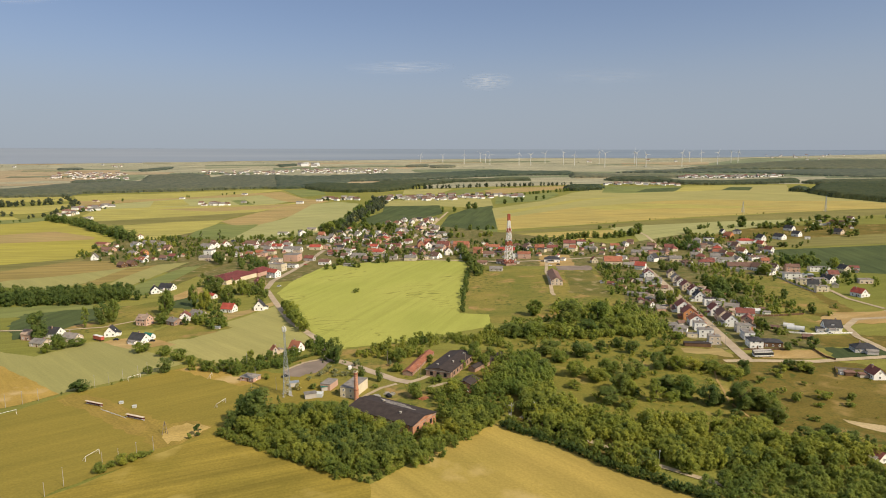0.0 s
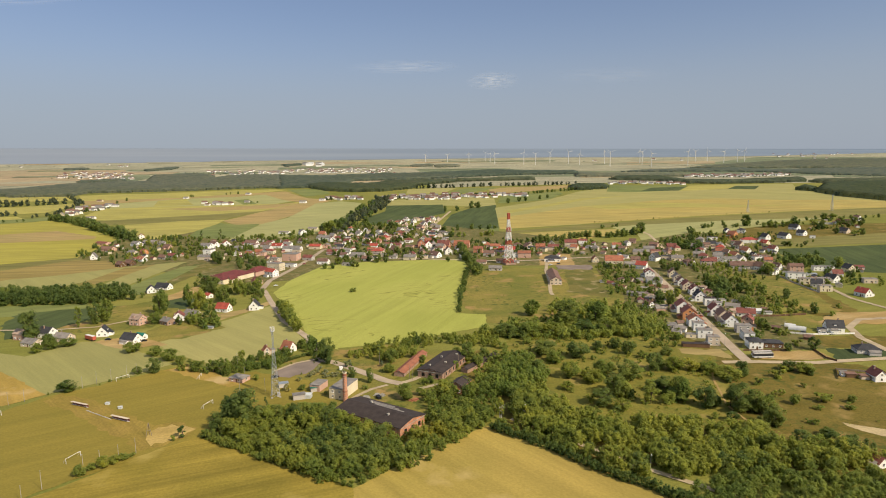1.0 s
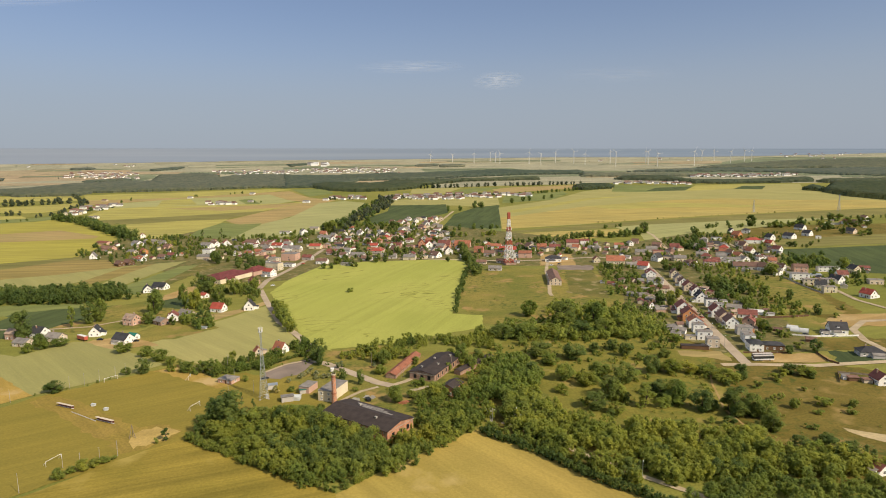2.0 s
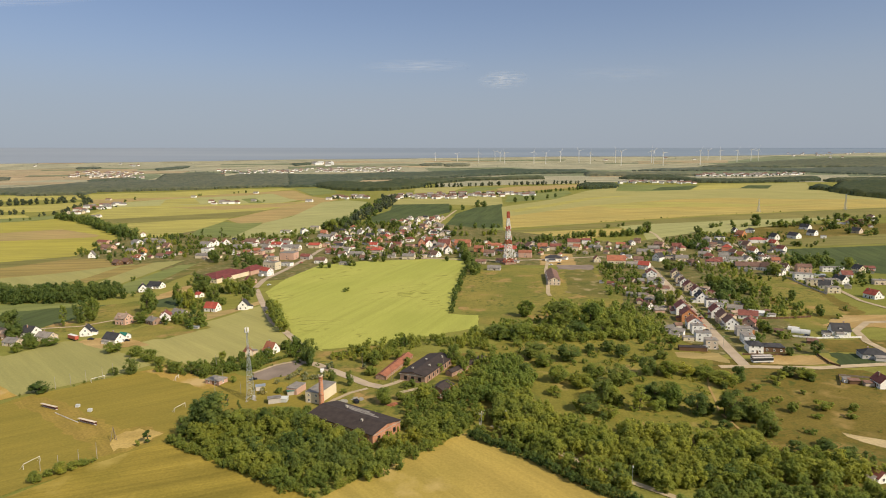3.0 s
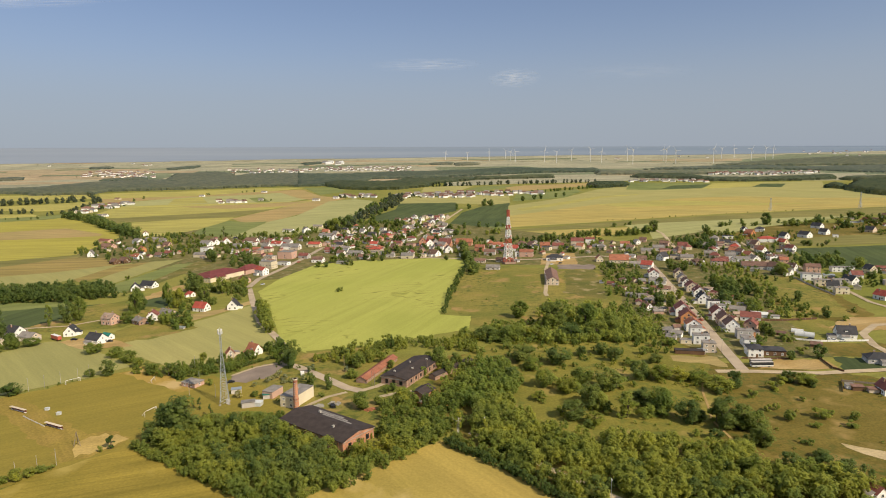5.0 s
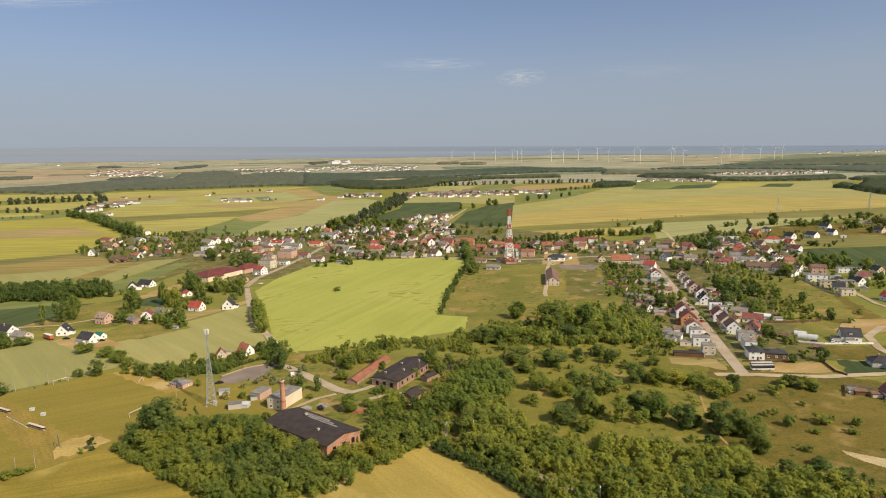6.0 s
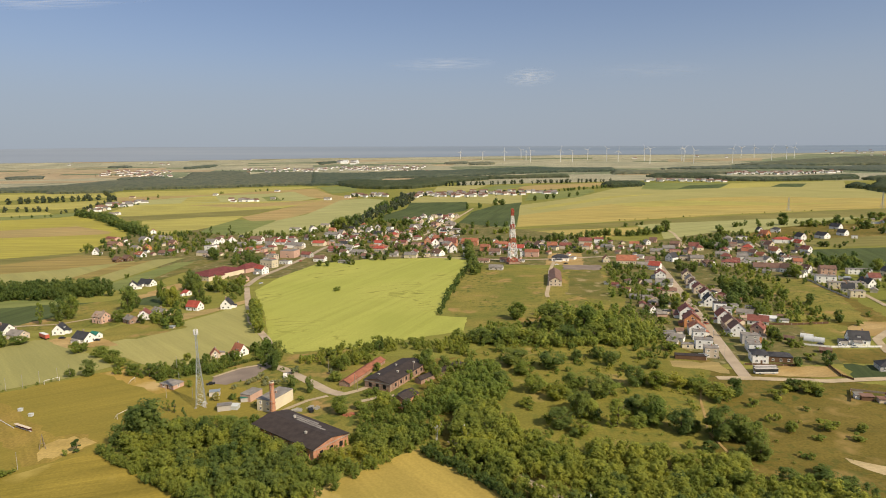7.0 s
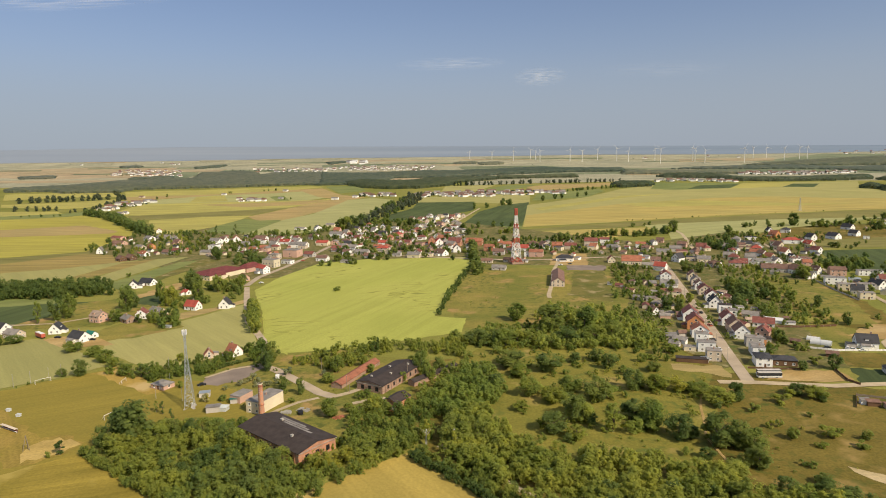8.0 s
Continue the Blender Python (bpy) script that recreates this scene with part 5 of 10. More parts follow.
wood([(189.4, 486.7), (222.3, 486.7), (231.0, 428.4), (216.7, 398.7), (200.6, 415.7)], 10, 2, 4.5, LEAF, "mid", 0.45)
wood([(402.2, 828.6), (420.7, 702.0), (420.5, 638.2), (388.0, 585.9), (352.6, 598.8), (363.1, 703.7)], 12, 4, 8, LEAF_DARK, "mid", 0.45)
wood([(-281.6, 646.6), (-276.9, 662.4), (-223.4, 616.0), (-195.0, 601.8), (-169.1, 541.3), (-178.8, 508.7), (-212.1, 508.8)], 8, 3.5, 7, LEAF_DARK, "mid", 0.42)
wood([(-267.3, 678.8), (-270.4, 763.3), (-273.4, 809.0), (-220.0, 721.0), (-223.8, 677.8), (-257.7, 714.5)], 10, 5, 9, LEAF_DARK, "mid", 0.5)
wood([(308.0, 898.6), (341.9, 896.7), (314.6, 803.5), (281.7, 814.4)], 10, 6, 10, LEAF_DARK, "mid", 0.8)
wood([(374.1, 733.0), (431.8, 754.9), (399.3, 682.0), (346.8, 664.0)], 9, 6, 9, LEAF_DARK, "mid", 0.7)
wood([(304.6, 705.4), (347.1, 670.3), (329.4, 612.2), (303.1, 599.5), (295.3, 640.8)], 10, 3.5, 6.5, LEAF_DARK, "mid", 0.45)
wood([(37.0, 889.9), (103.8, 842.6), (98.6, 784.8), (36.2, 796.4)], 12, 4, 7, LEAF_DARK, "mid", 0.5)
wood([(195.7, 790.0), (248.8, 835.8), (231.4, 745.8), (202.9, 708.4), (181.6, 709.1)], 10, 3.5, 6.5, LEAF_DARK, "mid", 0.45)
hedge([(-146.2, 718.8), (-121.3, 741.6), (-109.7, 770.6), (-75.7, 778.1), (-34.6, 790.0), (4.2, 797.7)], 8, 2.5, 4.5, LEAF_DARK, "mid", 3)
hedge([(401.2, 1052.3), (427.7, 1075.3), (463.4, 1107.7)], 12, 6, 9, LEAF_DARK, "mid", 5)
hedge([(432.2, 847.5), (450.4, 841.5), (463.1, 825.7)], 9, 3, 5, LEAF_DARK, "mid", 2)
hedge([(556.5, 1001.7), (609.3, 1036.2), (682.5, 1071.5)], 12, 3, 7, LEAF_DARK, "mid", 4)
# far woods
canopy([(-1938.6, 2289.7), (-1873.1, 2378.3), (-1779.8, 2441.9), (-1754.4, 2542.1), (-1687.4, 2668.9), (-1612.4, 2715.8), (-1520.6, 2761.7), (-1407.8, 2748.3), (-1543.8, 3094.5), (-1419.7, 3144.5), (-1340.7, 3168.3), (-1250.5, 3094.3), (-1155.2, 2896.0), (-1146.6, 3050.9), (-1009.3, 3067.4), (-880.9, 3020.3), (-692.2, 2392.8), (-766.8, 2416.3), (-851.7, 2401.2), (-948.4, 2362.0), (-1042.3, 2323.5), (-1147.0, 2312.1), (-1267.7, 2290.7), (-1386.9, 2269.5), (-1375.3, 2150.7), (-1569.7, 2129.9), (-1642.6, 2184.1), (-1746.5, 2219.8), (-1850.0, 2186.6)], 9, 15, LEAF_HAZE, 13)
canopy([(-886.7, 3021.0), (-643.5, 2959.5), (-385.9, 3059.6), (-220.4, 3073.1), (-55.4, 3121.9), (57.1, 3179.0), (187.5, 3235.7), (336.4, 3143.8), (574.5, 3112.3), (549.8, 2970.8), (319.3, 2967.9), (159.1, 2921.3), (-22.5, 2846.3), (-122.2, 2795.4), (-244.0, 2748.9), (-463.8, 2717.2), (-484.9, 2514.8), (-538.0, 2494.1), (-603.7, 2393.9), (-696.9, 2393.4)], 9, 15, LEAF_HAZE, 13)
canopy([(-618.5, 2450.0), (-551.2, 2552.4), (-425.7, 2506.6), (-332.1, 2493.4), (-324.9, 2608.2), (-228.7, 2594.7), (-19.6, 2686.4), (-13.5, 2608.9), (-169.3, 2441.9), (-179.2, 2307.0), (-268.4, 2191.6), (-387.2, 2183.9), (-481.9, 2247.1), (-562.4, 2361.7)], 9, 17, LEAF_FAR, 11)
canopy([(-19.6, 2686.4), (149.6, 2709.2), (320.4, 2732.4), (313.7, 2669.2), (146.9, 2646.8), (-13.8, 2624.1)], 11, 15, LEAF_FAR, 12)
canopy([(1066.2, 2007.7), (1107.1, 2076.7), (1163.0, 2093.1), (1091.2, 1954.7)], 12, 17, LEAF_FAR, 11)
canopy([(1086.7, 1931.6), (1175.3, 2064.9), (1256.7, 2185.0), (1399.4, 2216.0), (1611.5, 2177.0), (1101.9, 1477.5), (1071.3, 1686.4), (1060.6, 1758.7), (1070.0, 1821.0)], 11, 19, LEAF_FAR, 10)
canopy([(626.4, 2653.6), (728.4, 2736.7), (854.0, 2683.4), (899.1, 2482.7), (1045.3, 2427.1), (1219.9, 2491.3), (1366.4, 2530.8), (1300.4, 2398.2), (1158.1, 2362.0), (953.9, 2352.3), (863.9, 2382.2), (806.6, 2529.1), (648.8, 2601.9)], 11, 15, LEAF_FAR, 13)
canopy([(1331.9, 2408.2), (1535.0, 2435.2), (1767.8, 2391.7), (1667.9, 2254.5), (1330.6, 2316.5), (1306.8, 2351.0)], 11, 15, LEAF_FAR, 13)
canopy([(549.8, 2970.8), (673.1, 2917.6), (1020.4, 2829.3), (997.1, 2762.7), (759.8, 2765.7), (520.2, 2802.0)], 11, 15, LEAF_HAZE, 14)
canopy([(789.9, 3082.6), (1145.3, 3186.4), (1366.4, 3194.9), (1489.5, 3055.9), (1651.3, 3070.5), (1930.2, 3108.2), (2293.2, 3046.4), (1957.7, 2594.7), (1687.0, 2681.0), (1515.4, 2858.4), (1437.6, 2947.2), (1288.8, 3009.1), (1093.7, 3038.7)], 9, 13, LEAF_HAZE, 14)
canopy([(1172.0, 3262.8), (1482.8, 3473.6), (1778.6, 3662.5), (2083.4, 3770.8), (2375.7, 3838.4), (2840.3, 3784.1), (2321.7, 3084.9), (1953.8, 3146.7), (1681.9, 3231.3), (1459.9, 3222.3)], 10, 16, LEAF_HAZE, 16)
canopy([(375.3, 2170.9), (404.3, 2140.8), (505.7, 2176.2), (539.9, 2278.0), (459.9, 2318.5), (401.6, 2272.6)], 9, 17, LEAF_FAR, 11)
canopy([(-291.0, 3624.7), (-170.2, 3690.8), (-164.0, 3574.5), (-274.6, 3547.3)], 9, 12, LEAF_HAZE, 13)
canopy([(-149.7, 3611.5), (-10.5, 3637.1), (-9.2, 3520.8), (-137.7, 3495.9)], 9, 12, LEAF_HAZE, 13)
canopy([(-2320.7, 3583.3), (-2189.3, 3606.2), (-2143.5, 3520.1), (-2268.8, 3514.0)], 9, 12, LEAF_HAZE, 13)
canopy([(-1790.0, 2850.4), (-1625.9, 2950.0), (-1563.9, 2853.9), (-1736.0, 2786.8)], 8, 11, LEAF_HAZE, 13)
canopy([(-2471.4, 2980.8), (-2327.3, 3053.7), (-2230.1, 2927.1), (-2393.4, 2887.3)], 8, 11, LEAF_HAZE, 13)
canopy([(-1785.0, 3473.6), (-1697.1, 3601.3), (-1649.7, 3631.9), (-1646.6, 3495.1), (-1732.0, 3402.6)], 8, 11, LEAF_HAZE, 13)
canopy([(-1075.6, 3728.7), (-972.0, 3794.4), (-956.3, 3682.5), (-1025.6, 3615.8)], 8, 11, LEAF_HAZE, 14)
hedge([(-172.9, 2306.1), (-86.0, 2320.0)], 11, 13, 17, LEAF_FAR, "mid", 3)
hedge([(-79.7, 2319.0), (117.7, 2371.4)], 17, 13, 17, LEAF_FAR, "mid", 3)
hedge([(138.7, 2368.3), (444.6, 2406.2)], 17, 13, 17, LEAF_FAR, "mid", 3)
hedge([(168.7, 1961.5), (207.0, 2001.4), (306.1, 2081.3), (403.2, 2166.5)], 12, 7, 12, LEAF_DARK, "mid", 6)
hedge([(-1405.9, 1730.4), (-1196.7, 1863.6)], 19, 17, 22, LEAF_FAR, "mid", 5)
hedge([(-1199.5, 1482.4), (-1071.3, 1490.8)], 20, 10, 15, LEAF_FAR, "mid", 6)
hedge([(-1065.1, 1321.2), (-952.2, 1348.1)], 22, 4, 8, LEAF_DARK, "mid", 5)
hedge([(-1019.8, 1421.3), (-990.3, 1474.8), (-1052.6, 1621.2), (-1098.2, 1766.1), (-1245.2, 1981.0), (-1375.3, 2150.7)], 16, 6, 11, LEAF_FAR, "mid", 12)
hedge([(-910.7, 1369.8), (-763.6, 1234.9), (-631.7, 1096.3), (-531.0, 986.6)], 9, 13, 18, LEAF_DARK, "mid", 10)
hedge([(-979.2, 1580.3), (-953.6, 1626.3)], 14, 7, 11, LEAF_DARK, "mid", 14)
hedge([(-214.4, 1041.3), (-213.9, 1165.9), (-212.0, 1298.9), (-211.6, 1461.1), (-215.8, 1691.4), (-232.4, 1888.9)], 12, 12, 16, LEAF_FAR, "mid", 20)
hedge([(-218.1, 1299.5), (-227.8, 1493.0), (-237.4, 1731.1)], 13, 10, 14, LEAF_DARK, "mid", 24)
hedge([(233.1, 1166.4), (487.7, 1279.8), (669.8, 1342.6)], 26, 1.5, 3.5, LEAF_DARK, "mid", 2)
hedge([(116.5, 897.3), (151.9, 925.8), (198.4, 969.0), (232.1, 953.3), (262.2, 964.9)], 6, 8, 12, LEAF_DARK, "mid", 5)
hedge([(253.0, 979.4), (269.0, 992.6), (279.8, 984.7)], 7, 9, 13, LEAF_DARK, "mid", 6)
hedge([(-30.5, 1469.5), (-4.4, 1481.5)], 12, 11, 16, LEAF_DARK, "mid", 6)
hedge([(21.8, 1557.1), (49.7, 1553.6)], 10, 13, 18, LEAF_DARK, "mid", 4)
hedge([(-31.8, 1044.3), (9.6, 1082.7), (71.3, 1104.2)], 13, 6, 12, LEAF_DARK, "mid", 8)
hedge([(-19.4, 983.1), (67.6, 1006.4)], 12, 6, 10, LEAF, "mid", 8)
hedge([(-2032.1, 3023.6), (-1840.5, 3094.6), (-1769.8, 3180.6)], 24, 5, 9, LEAF_HAZE, "mid", 26)
hedge([(-1481.9, 3280.3), (-921.4, 3155.5)], 26, 5, 9, LEAF_HAZE, "mid", 22)
hedge([(-705.3, 3232.7), (-349.9, 3227.4)], 24, 5, 9, LEAF_HAZE, "mid", 24)
hedge([(-247.9, 1912.2), (-57.9, 1928.2), (46.4, 1979.5), (222.3, 1976.1)], 16, 6, 10, LEAF_FAR, "mid", 18)
hedge([(963.5, 2733.6), (1146.7, 2669.4), (1458.4, 2793.8)], 22, 6, 10, LEAF_FAR, "mid", 24)
hedge([(-739.6, 1796.5), (-660.5, 1767.5)], 14, 5, 9, LEAF_DARK, "mid", 8)
hedge([(-614.0, 1799.6), (-585.8, 1795.9)], 14, 5, 9, LEAF_DARK, "mid", 6)
hedge([(-914.4, 2046.1), (-900.3, 2066.6)], 12, 7, 10, LEAF_DARK, "mid", 8)
hedge([(-834.8, 2126.3), (-786.0, 2166.7), (-717.9, 2157.4)], 30, 6, 10, LEAF_DARK, "mid", 8)
hedge([(-1057.8, 1936.5), (-949.7, 2007.0)], 90, 8, 11, LEAF_DARK, "mid", 3)
hedge([(-1037.9, 1853.6), (-1026.8, 1871.9)], 12, 6, 9, LEAF_DARK, "mid", 5)
hedge([(-413.9, 1872.4), (-315.7, 1900.5)], 16, 7, 12, LEAF_FAR, "mid", 14)
hedge([(246.6, 1072.8), (282.0, 1104.9)], 12, 4, 7, LEAF_DARK, "mid", 4)
tree(130.8, 1681.6, "dark", 14, 1.1)
tree(164.7, 1733.1, "dark", 14, 1.1)
tree(184.6, 1749.7, "dark", 14, 1.1)
tree(230.8, 1802.6, "dark", 12, 1.1)
tree(257.7, 1839.9, "dark", 12, 1.1)
tree(-215.0, 1146.4, "dark", 20, 1.1)
tree(-181.4, 1193.7, "dark", 16, 1.1)
tree(-214.3, 1074.1, "dark", 18, 1.1)
tree(-122.4, 1120.0, "dark", 14, 1.1)
tree(496.7, 1087.0, "dark", 20, 1.1)
tree(369.8, 1000.3, "dark", 11, 1.1)
# single trees
tree(-36.5, 369.3, "broad", 9.3, 0.98)
tree(-42.8, 374.2, "broad", 7.3, 1.08)
tree(-32.2, 379.5, "broad", 8.1, 0.98)
tree(-48.6, 387.8, "dark", 6.0, 1.19)
tree(-24.7, 379.6, "broad", 6.6, 0.98)
tree(-18.3, 369.5, "broad", 5.0, 1.12)
tree(9.5, 371.9, "broad", 12.1, 0.87)
tree(1.5, 356.6, "bush", 6.1, 0.65)
tree(2.4, 379.9, "broad", 6.5, 1.09)
tree(14.9, 360.5, "broad", 8.3, 0.98)
tree(19.5, 370.1, "dark", 9.2, 1.06)
tree(-2.7, 314.7, "broad", 9.1, 1.05)
tree(-11.5, 334.1, "broad", 4.5, 1.12)
tree(-17.6, 352.6, "broad", 4.8, 0.98)
tree(7.8, 312.2, "dark", 7.8, 0.90)
tree(24.0, 287.1, "birch", 11.1, 1.08)
tree(40.7, 292.3, "birch", 7.4, 1.30)
tree(-46.7, 325.6, "bush", 2.6, 1.10)
tree(-58.2, 297.3, "broad", 4.8, 1.23)
tree(-61.8, 295.9, "broad", 4.2, 1.26)
tree(-24.7, 290.6, "broad", 5.1, 0.76)
tree(-18.8, 279.2, "broad", 6.1, 0.80)
tree(-43.5, 282.5, "broad", 4.0, 1.26)
tree(-34.6, 277.1, "broad", 4.4, 1.23)
tree(-76.4, 368.7, "dark", 11.7, 0.86)
tree(-45.5, 335.9, "dark", 8.6, 0.73)
tree(-56.7, 341.5, "dark", 7.4, 0.87)
tree(-24.2, 406.3, "dark", 6.2, 1.19)
tree(-65.6, 385.4, "bush", 3.0, 1.64)
tree(-60.8, 387.6, "bush", 3.0, 1.28)
tree(-51.3, 379.2, "bush", 3.7, 0.88)
tree(-51.3, 392.2, "broad", 6.1, 0.86)
tree(-80.8, 324.9, "dark", 3.3, 1.27)
tree(-88.2, 323.2, "blossom", 4.0, 1.18)
tree(-71.0, 325.1, "bush", 2.6, 0.91)
tree(-66.8, 346.5, "blossom", 2.8, 1.55)
tree(-71.9, 344.6, "blossom", 2.4, 1.77)
tree(-23.1, 311.5, "broad", 7.9, 1.28)
tree(-15.6, 317.3, "broad", 4.3, 1.40)
tree(-4.1, 315.4, "broad", 9.1, 1.18)
tree(-36.5, 352.3, "broad", 5.5, 1.35)
tree(-14.9, 332.5, "bush", 3.9, 0.97)
tree(-37.9, 355.9, "blossom", 2.8, 1.33)
tree(-286.7, 456.6, "tall", 17.5, 0.8)
tree(-279.2, 466.2, "dark", 17.5, 0.8)
tree(-274.6, 472.9, "broad", 18.5, 0.72)
tree(-301.7, 424.3, "dark", 20.6, 0.90)
tree(-242.2, 493.9, "broad", 21.5, 0.74)
tree(-232.1, 466.4, "broad", 9.2, 1.31)
tree(-211.0, 461.6, "dark", 6.9, 1.06)
tree(-244.8, 508.9, "dark", 11.0, 0.85)
tree(-232.2, 524.8, "broad", 19.0, 0.52)
tree(-217.4, 514.7, "broad", 16.3, 0.72)
tree(-189.5, 466.5, "dark", 10.8, 1.25)
tree(-192.2, 457.0, "dark", 5.8, 0.88)
tree(-227.9, 569.2, "dark", 17.8, 1.06)
tree(-204.7, 535.1, "dark", 16.6, 0.85)
tree(-203.8, 569.0, "broad", 15.2, 0.83)
tree(-251.4, 608.1, "dark", 11.5, 1.41)
tree(-295.2, 551.1, "dark", 9.7, 0.93)
tree(-291.1, 560.3, "bush", 4.9, 0.73)
tree(-271.7, 401.3, "broad", 10.6, 1.07)
tree(-264.8, 408.9, "broad", 5.8, 2.13)
tree(-276.1, 394.1, "broad", 6.7, 1.26)
tree(-211.5, 393.7, "broad", 7.1, 1.72)
tree(-192.8, 386.0, "broad", 6.8, 1.59)
tree(-178.8, 377.4, "broad", 7.4, 1.64)
tree(-168.3, 369.3, "broad", 5.6, 1.54)
tree(-176.4, 353.6, "dark", 9.4, 1.15)
tree(-185.8, 351.6, "dark", 4.7, 1.41)
tree(-210.1, 323.8, "dark", 6.2, 2.12)
tree(-148.3, 355.9, "conifer", 6.9, 1.68)
tree(-141.5, 354.2, "conifer", 7.5, 1.51)
tree(-135.8, 350.6, "conifer", 7.4, 1.77)
tree(-160.0, 365.4, "conifer", 4.7, 2.94)
tree(-154.6, 361.6, "conifer", 4.7, 2.94)
tree(-120.6, 266.7, "conifer", 6.0, 1.77)
tree(-123.2, 263.5, "bush", 3.0, 0.58)
tree(-138.4, 243.1, "broad", 3.5, 1.64)
tree(-141.2, 239.9, "broad", 4.6, 1.35)
tree(-136.3, 246.7, "broad", 2.9, 1.77)
tree(-144.8, 237.7, "broad", 2.9, 1.57)
tree(-146.5, 232.7, "broad", 4.6, 1.23)
tree(-134.4, 249.0, "bush", 1.8, 1.46)
tree(61.1, 483.3, "broad", 12.8, 1.23)
tree(83.4, 458.0, "dark", 17.5, 1.46)
tree(105.3, 458.0, "broad", 16.7, 1.16)
tree(36.7, 424.3, "dark", 8.9, 2.24)
tree(51.6, 424.4, "broad", 10.6, 1.81)
tree(60.9, 424.5, "light", 8.9, 1.48)
tree(69.3, 427.1, "light", 9.0, 1.65)
tree(90.9, 427.3, "dark", 10.8, 1.86)
tree(108.3, 431.4, "broad", 11.0, 1.73)
tree(119.7, 438.1, "broad", 12.7, 1.31)
tree(57.8, 383.8, "dark", 9.7, 2.24)
tree(63.1, 368.8, "broad", 6.9, 1.77)
tree(77.2, 378.9, "dark", 9.6, 1.86)
tree(92.8, 393.9, "dark", 6.0, 1.56)
tree(105.1, 396.3, "dark", 7.4, 1.40)
tree(110.4, 384.5, "dark", 9.2, 1.20)
tree(49.4, 353.8, "dark", 6.0, 1.95)
tree(66.5, 342.1, "broad", 10.4, 1.08)
tree(77.2, 334.3, "light", 8.0, 1.83)
tree(86.5, 346.7, "broad", 8.9, 1.52)
tree(98.2, 338.7, "dark", 11.1, 1.54)
tree(85.3, 315.3, "dark", 11.9, 1.11)
tree(75.9, 302.4, "dark", 8.8, 1.73)
tree(89.3, 312.6, "broad", 8.1, 1.08)
tree(100.3, 304.9, "tall", 13.3, 1.57)
tree(111.7, 318.7, "dark", 8.4, 1.77)
tree(118.4, 316.7, "broad", 9.8, 1.11)
tree(117.8, 353.2, "dark", 10.7, 1.20)
tree(84.5, 297.0, "light", 5.6, 2.14)
tree(62.6, 324.1, "light", 4.4, 2.30)
tree(75.4, 342.3, "bush", 4.6, 1.04)
tree(43.5, 378.4, "bush", 5.0, 1.31)
tree(49.0, 408.3, "bush", 4.7, 1.34)
tree(32.7, 396.5, "bush", 4.5, 1.22)
tree(97.5, 304.2, "bush", 3.0, 1.17)
tree(83.9, 391.6, "bush", 4.5, 1.22)
tree(128.4, 353.4, "light", 8.6, 1.83)
tree(138.9, 353.6, "light", 6.2, 2.20)
tree(147.3, 352.0, "broad", 6.2, 1.94)
tree(153.1, 339.7, "broad", 7.3, 2.27)
tree(162.1, 342.3, "dark", 9.2, 1.12)
tree(117.2, 309.9, "broad", 11.4, 1.08)
tree(125.9, 300.5, "dark", 10.2, 1.40)
tree(140.0, 294.8, "dark", 13.9, 1.24)
tree(147.4, 293.8, "dark", 11.3, 1.14)
tree(151.6, 292.2, "broad", 9.2, 1.21)
tree(148.8, 278.3, "dark", 8.8, 1.40)
tree(132.2, 283.8, "dark", 4.7, 1.56)
tree(124.8, 286.3, "bush", 3.2, 1.00)
tree(165.4, 330.0, "bush", 4.1, 1.22)
tree(193.2, 352.8, "dark", 5.9, 1.72)
tree(199.9, 348.7, "broad", 5.9, 2.02)
tree(181.6, 340.3, "bush", 5.0, 1.31)
tree(185.8, 307.0, "bush", 4.6, 1.36)
tree(171.0, 303.5, "broad", 5.1, 1.15)
tree(166.1, 313.7, "bush", 3.3, 0.88)
tree(170.1, 315.1, "bush", 3.6, 0.80)
tree(199.5, 305.4, "dark", 4.1, 1.40)
tree(194.8, 297.4, "bush", 3.0, 1.62)
tree(178.9, 297.0, "bush", 2.2, 1.88)
tree(187.6, 326.7, "bush", 2.4, 1.25)
tree(166.0, 282.0, "bush", 2.1, 1.46)
tree(167.9, 279.4, "bush", 2.7, 0.97)
tree(192.0, 311.0, "bush", 2.4, 1.25)
tree(137.1, 269.9, "broad", 6.4, 1.80)
tree(150.3, 258.1, "dark", 7.3, 1.49)
tree(153.8, 253.8, "broad", 7.3, 1.47)
tree(166.9, 268.3, "dark", 3.6, 2.40)
tree(161.8, 254.1, "dark", 8.4, 1.56)
tree(169.4, 254.3, "dark", 7.0, 1.20)
tree(133.3, 381.7, "dark", 5.3, 2.10)
tree(117.4, 376.5, "bush", 4.4, 1.22)
tree(149.7, 415.3, "broad", 5.1, 1.85)
tree(133.3, 427.6, "broad", 5.1, 2.03)
tree(120.8, 421.2, "broad", 5.0, 1.85)
tree(-99.6, 282.1, "dark", 14, 1.15)
tree(-108, 274.3, "dark", 9)
tree(-80.4, 384.4, "dark", 12)
tree(47.8, 357, "broad", 5.3, 1.32)
tree(24.4, 285.9, "birch", 10)
tree(36.2, 282, "birch", 9)
tree(45.9, 287.6, "tall", 11.4, 1.32)
tree(38.7, 292.1, "tall", 11.4, 1.32)
tree(32.7, 294.2, "broad", 8.8, 1.32)
tree(49.3, 287.9, "tall", 10.6, 1.32)
tree(-101.6, 275.8, "blossom", 4)
tree(-89.1, 324.6, "light", 4)
tree(-80.7, 325.2, "bush", 3)
tree(-63.1, 349.3, "blossom", 3.5)
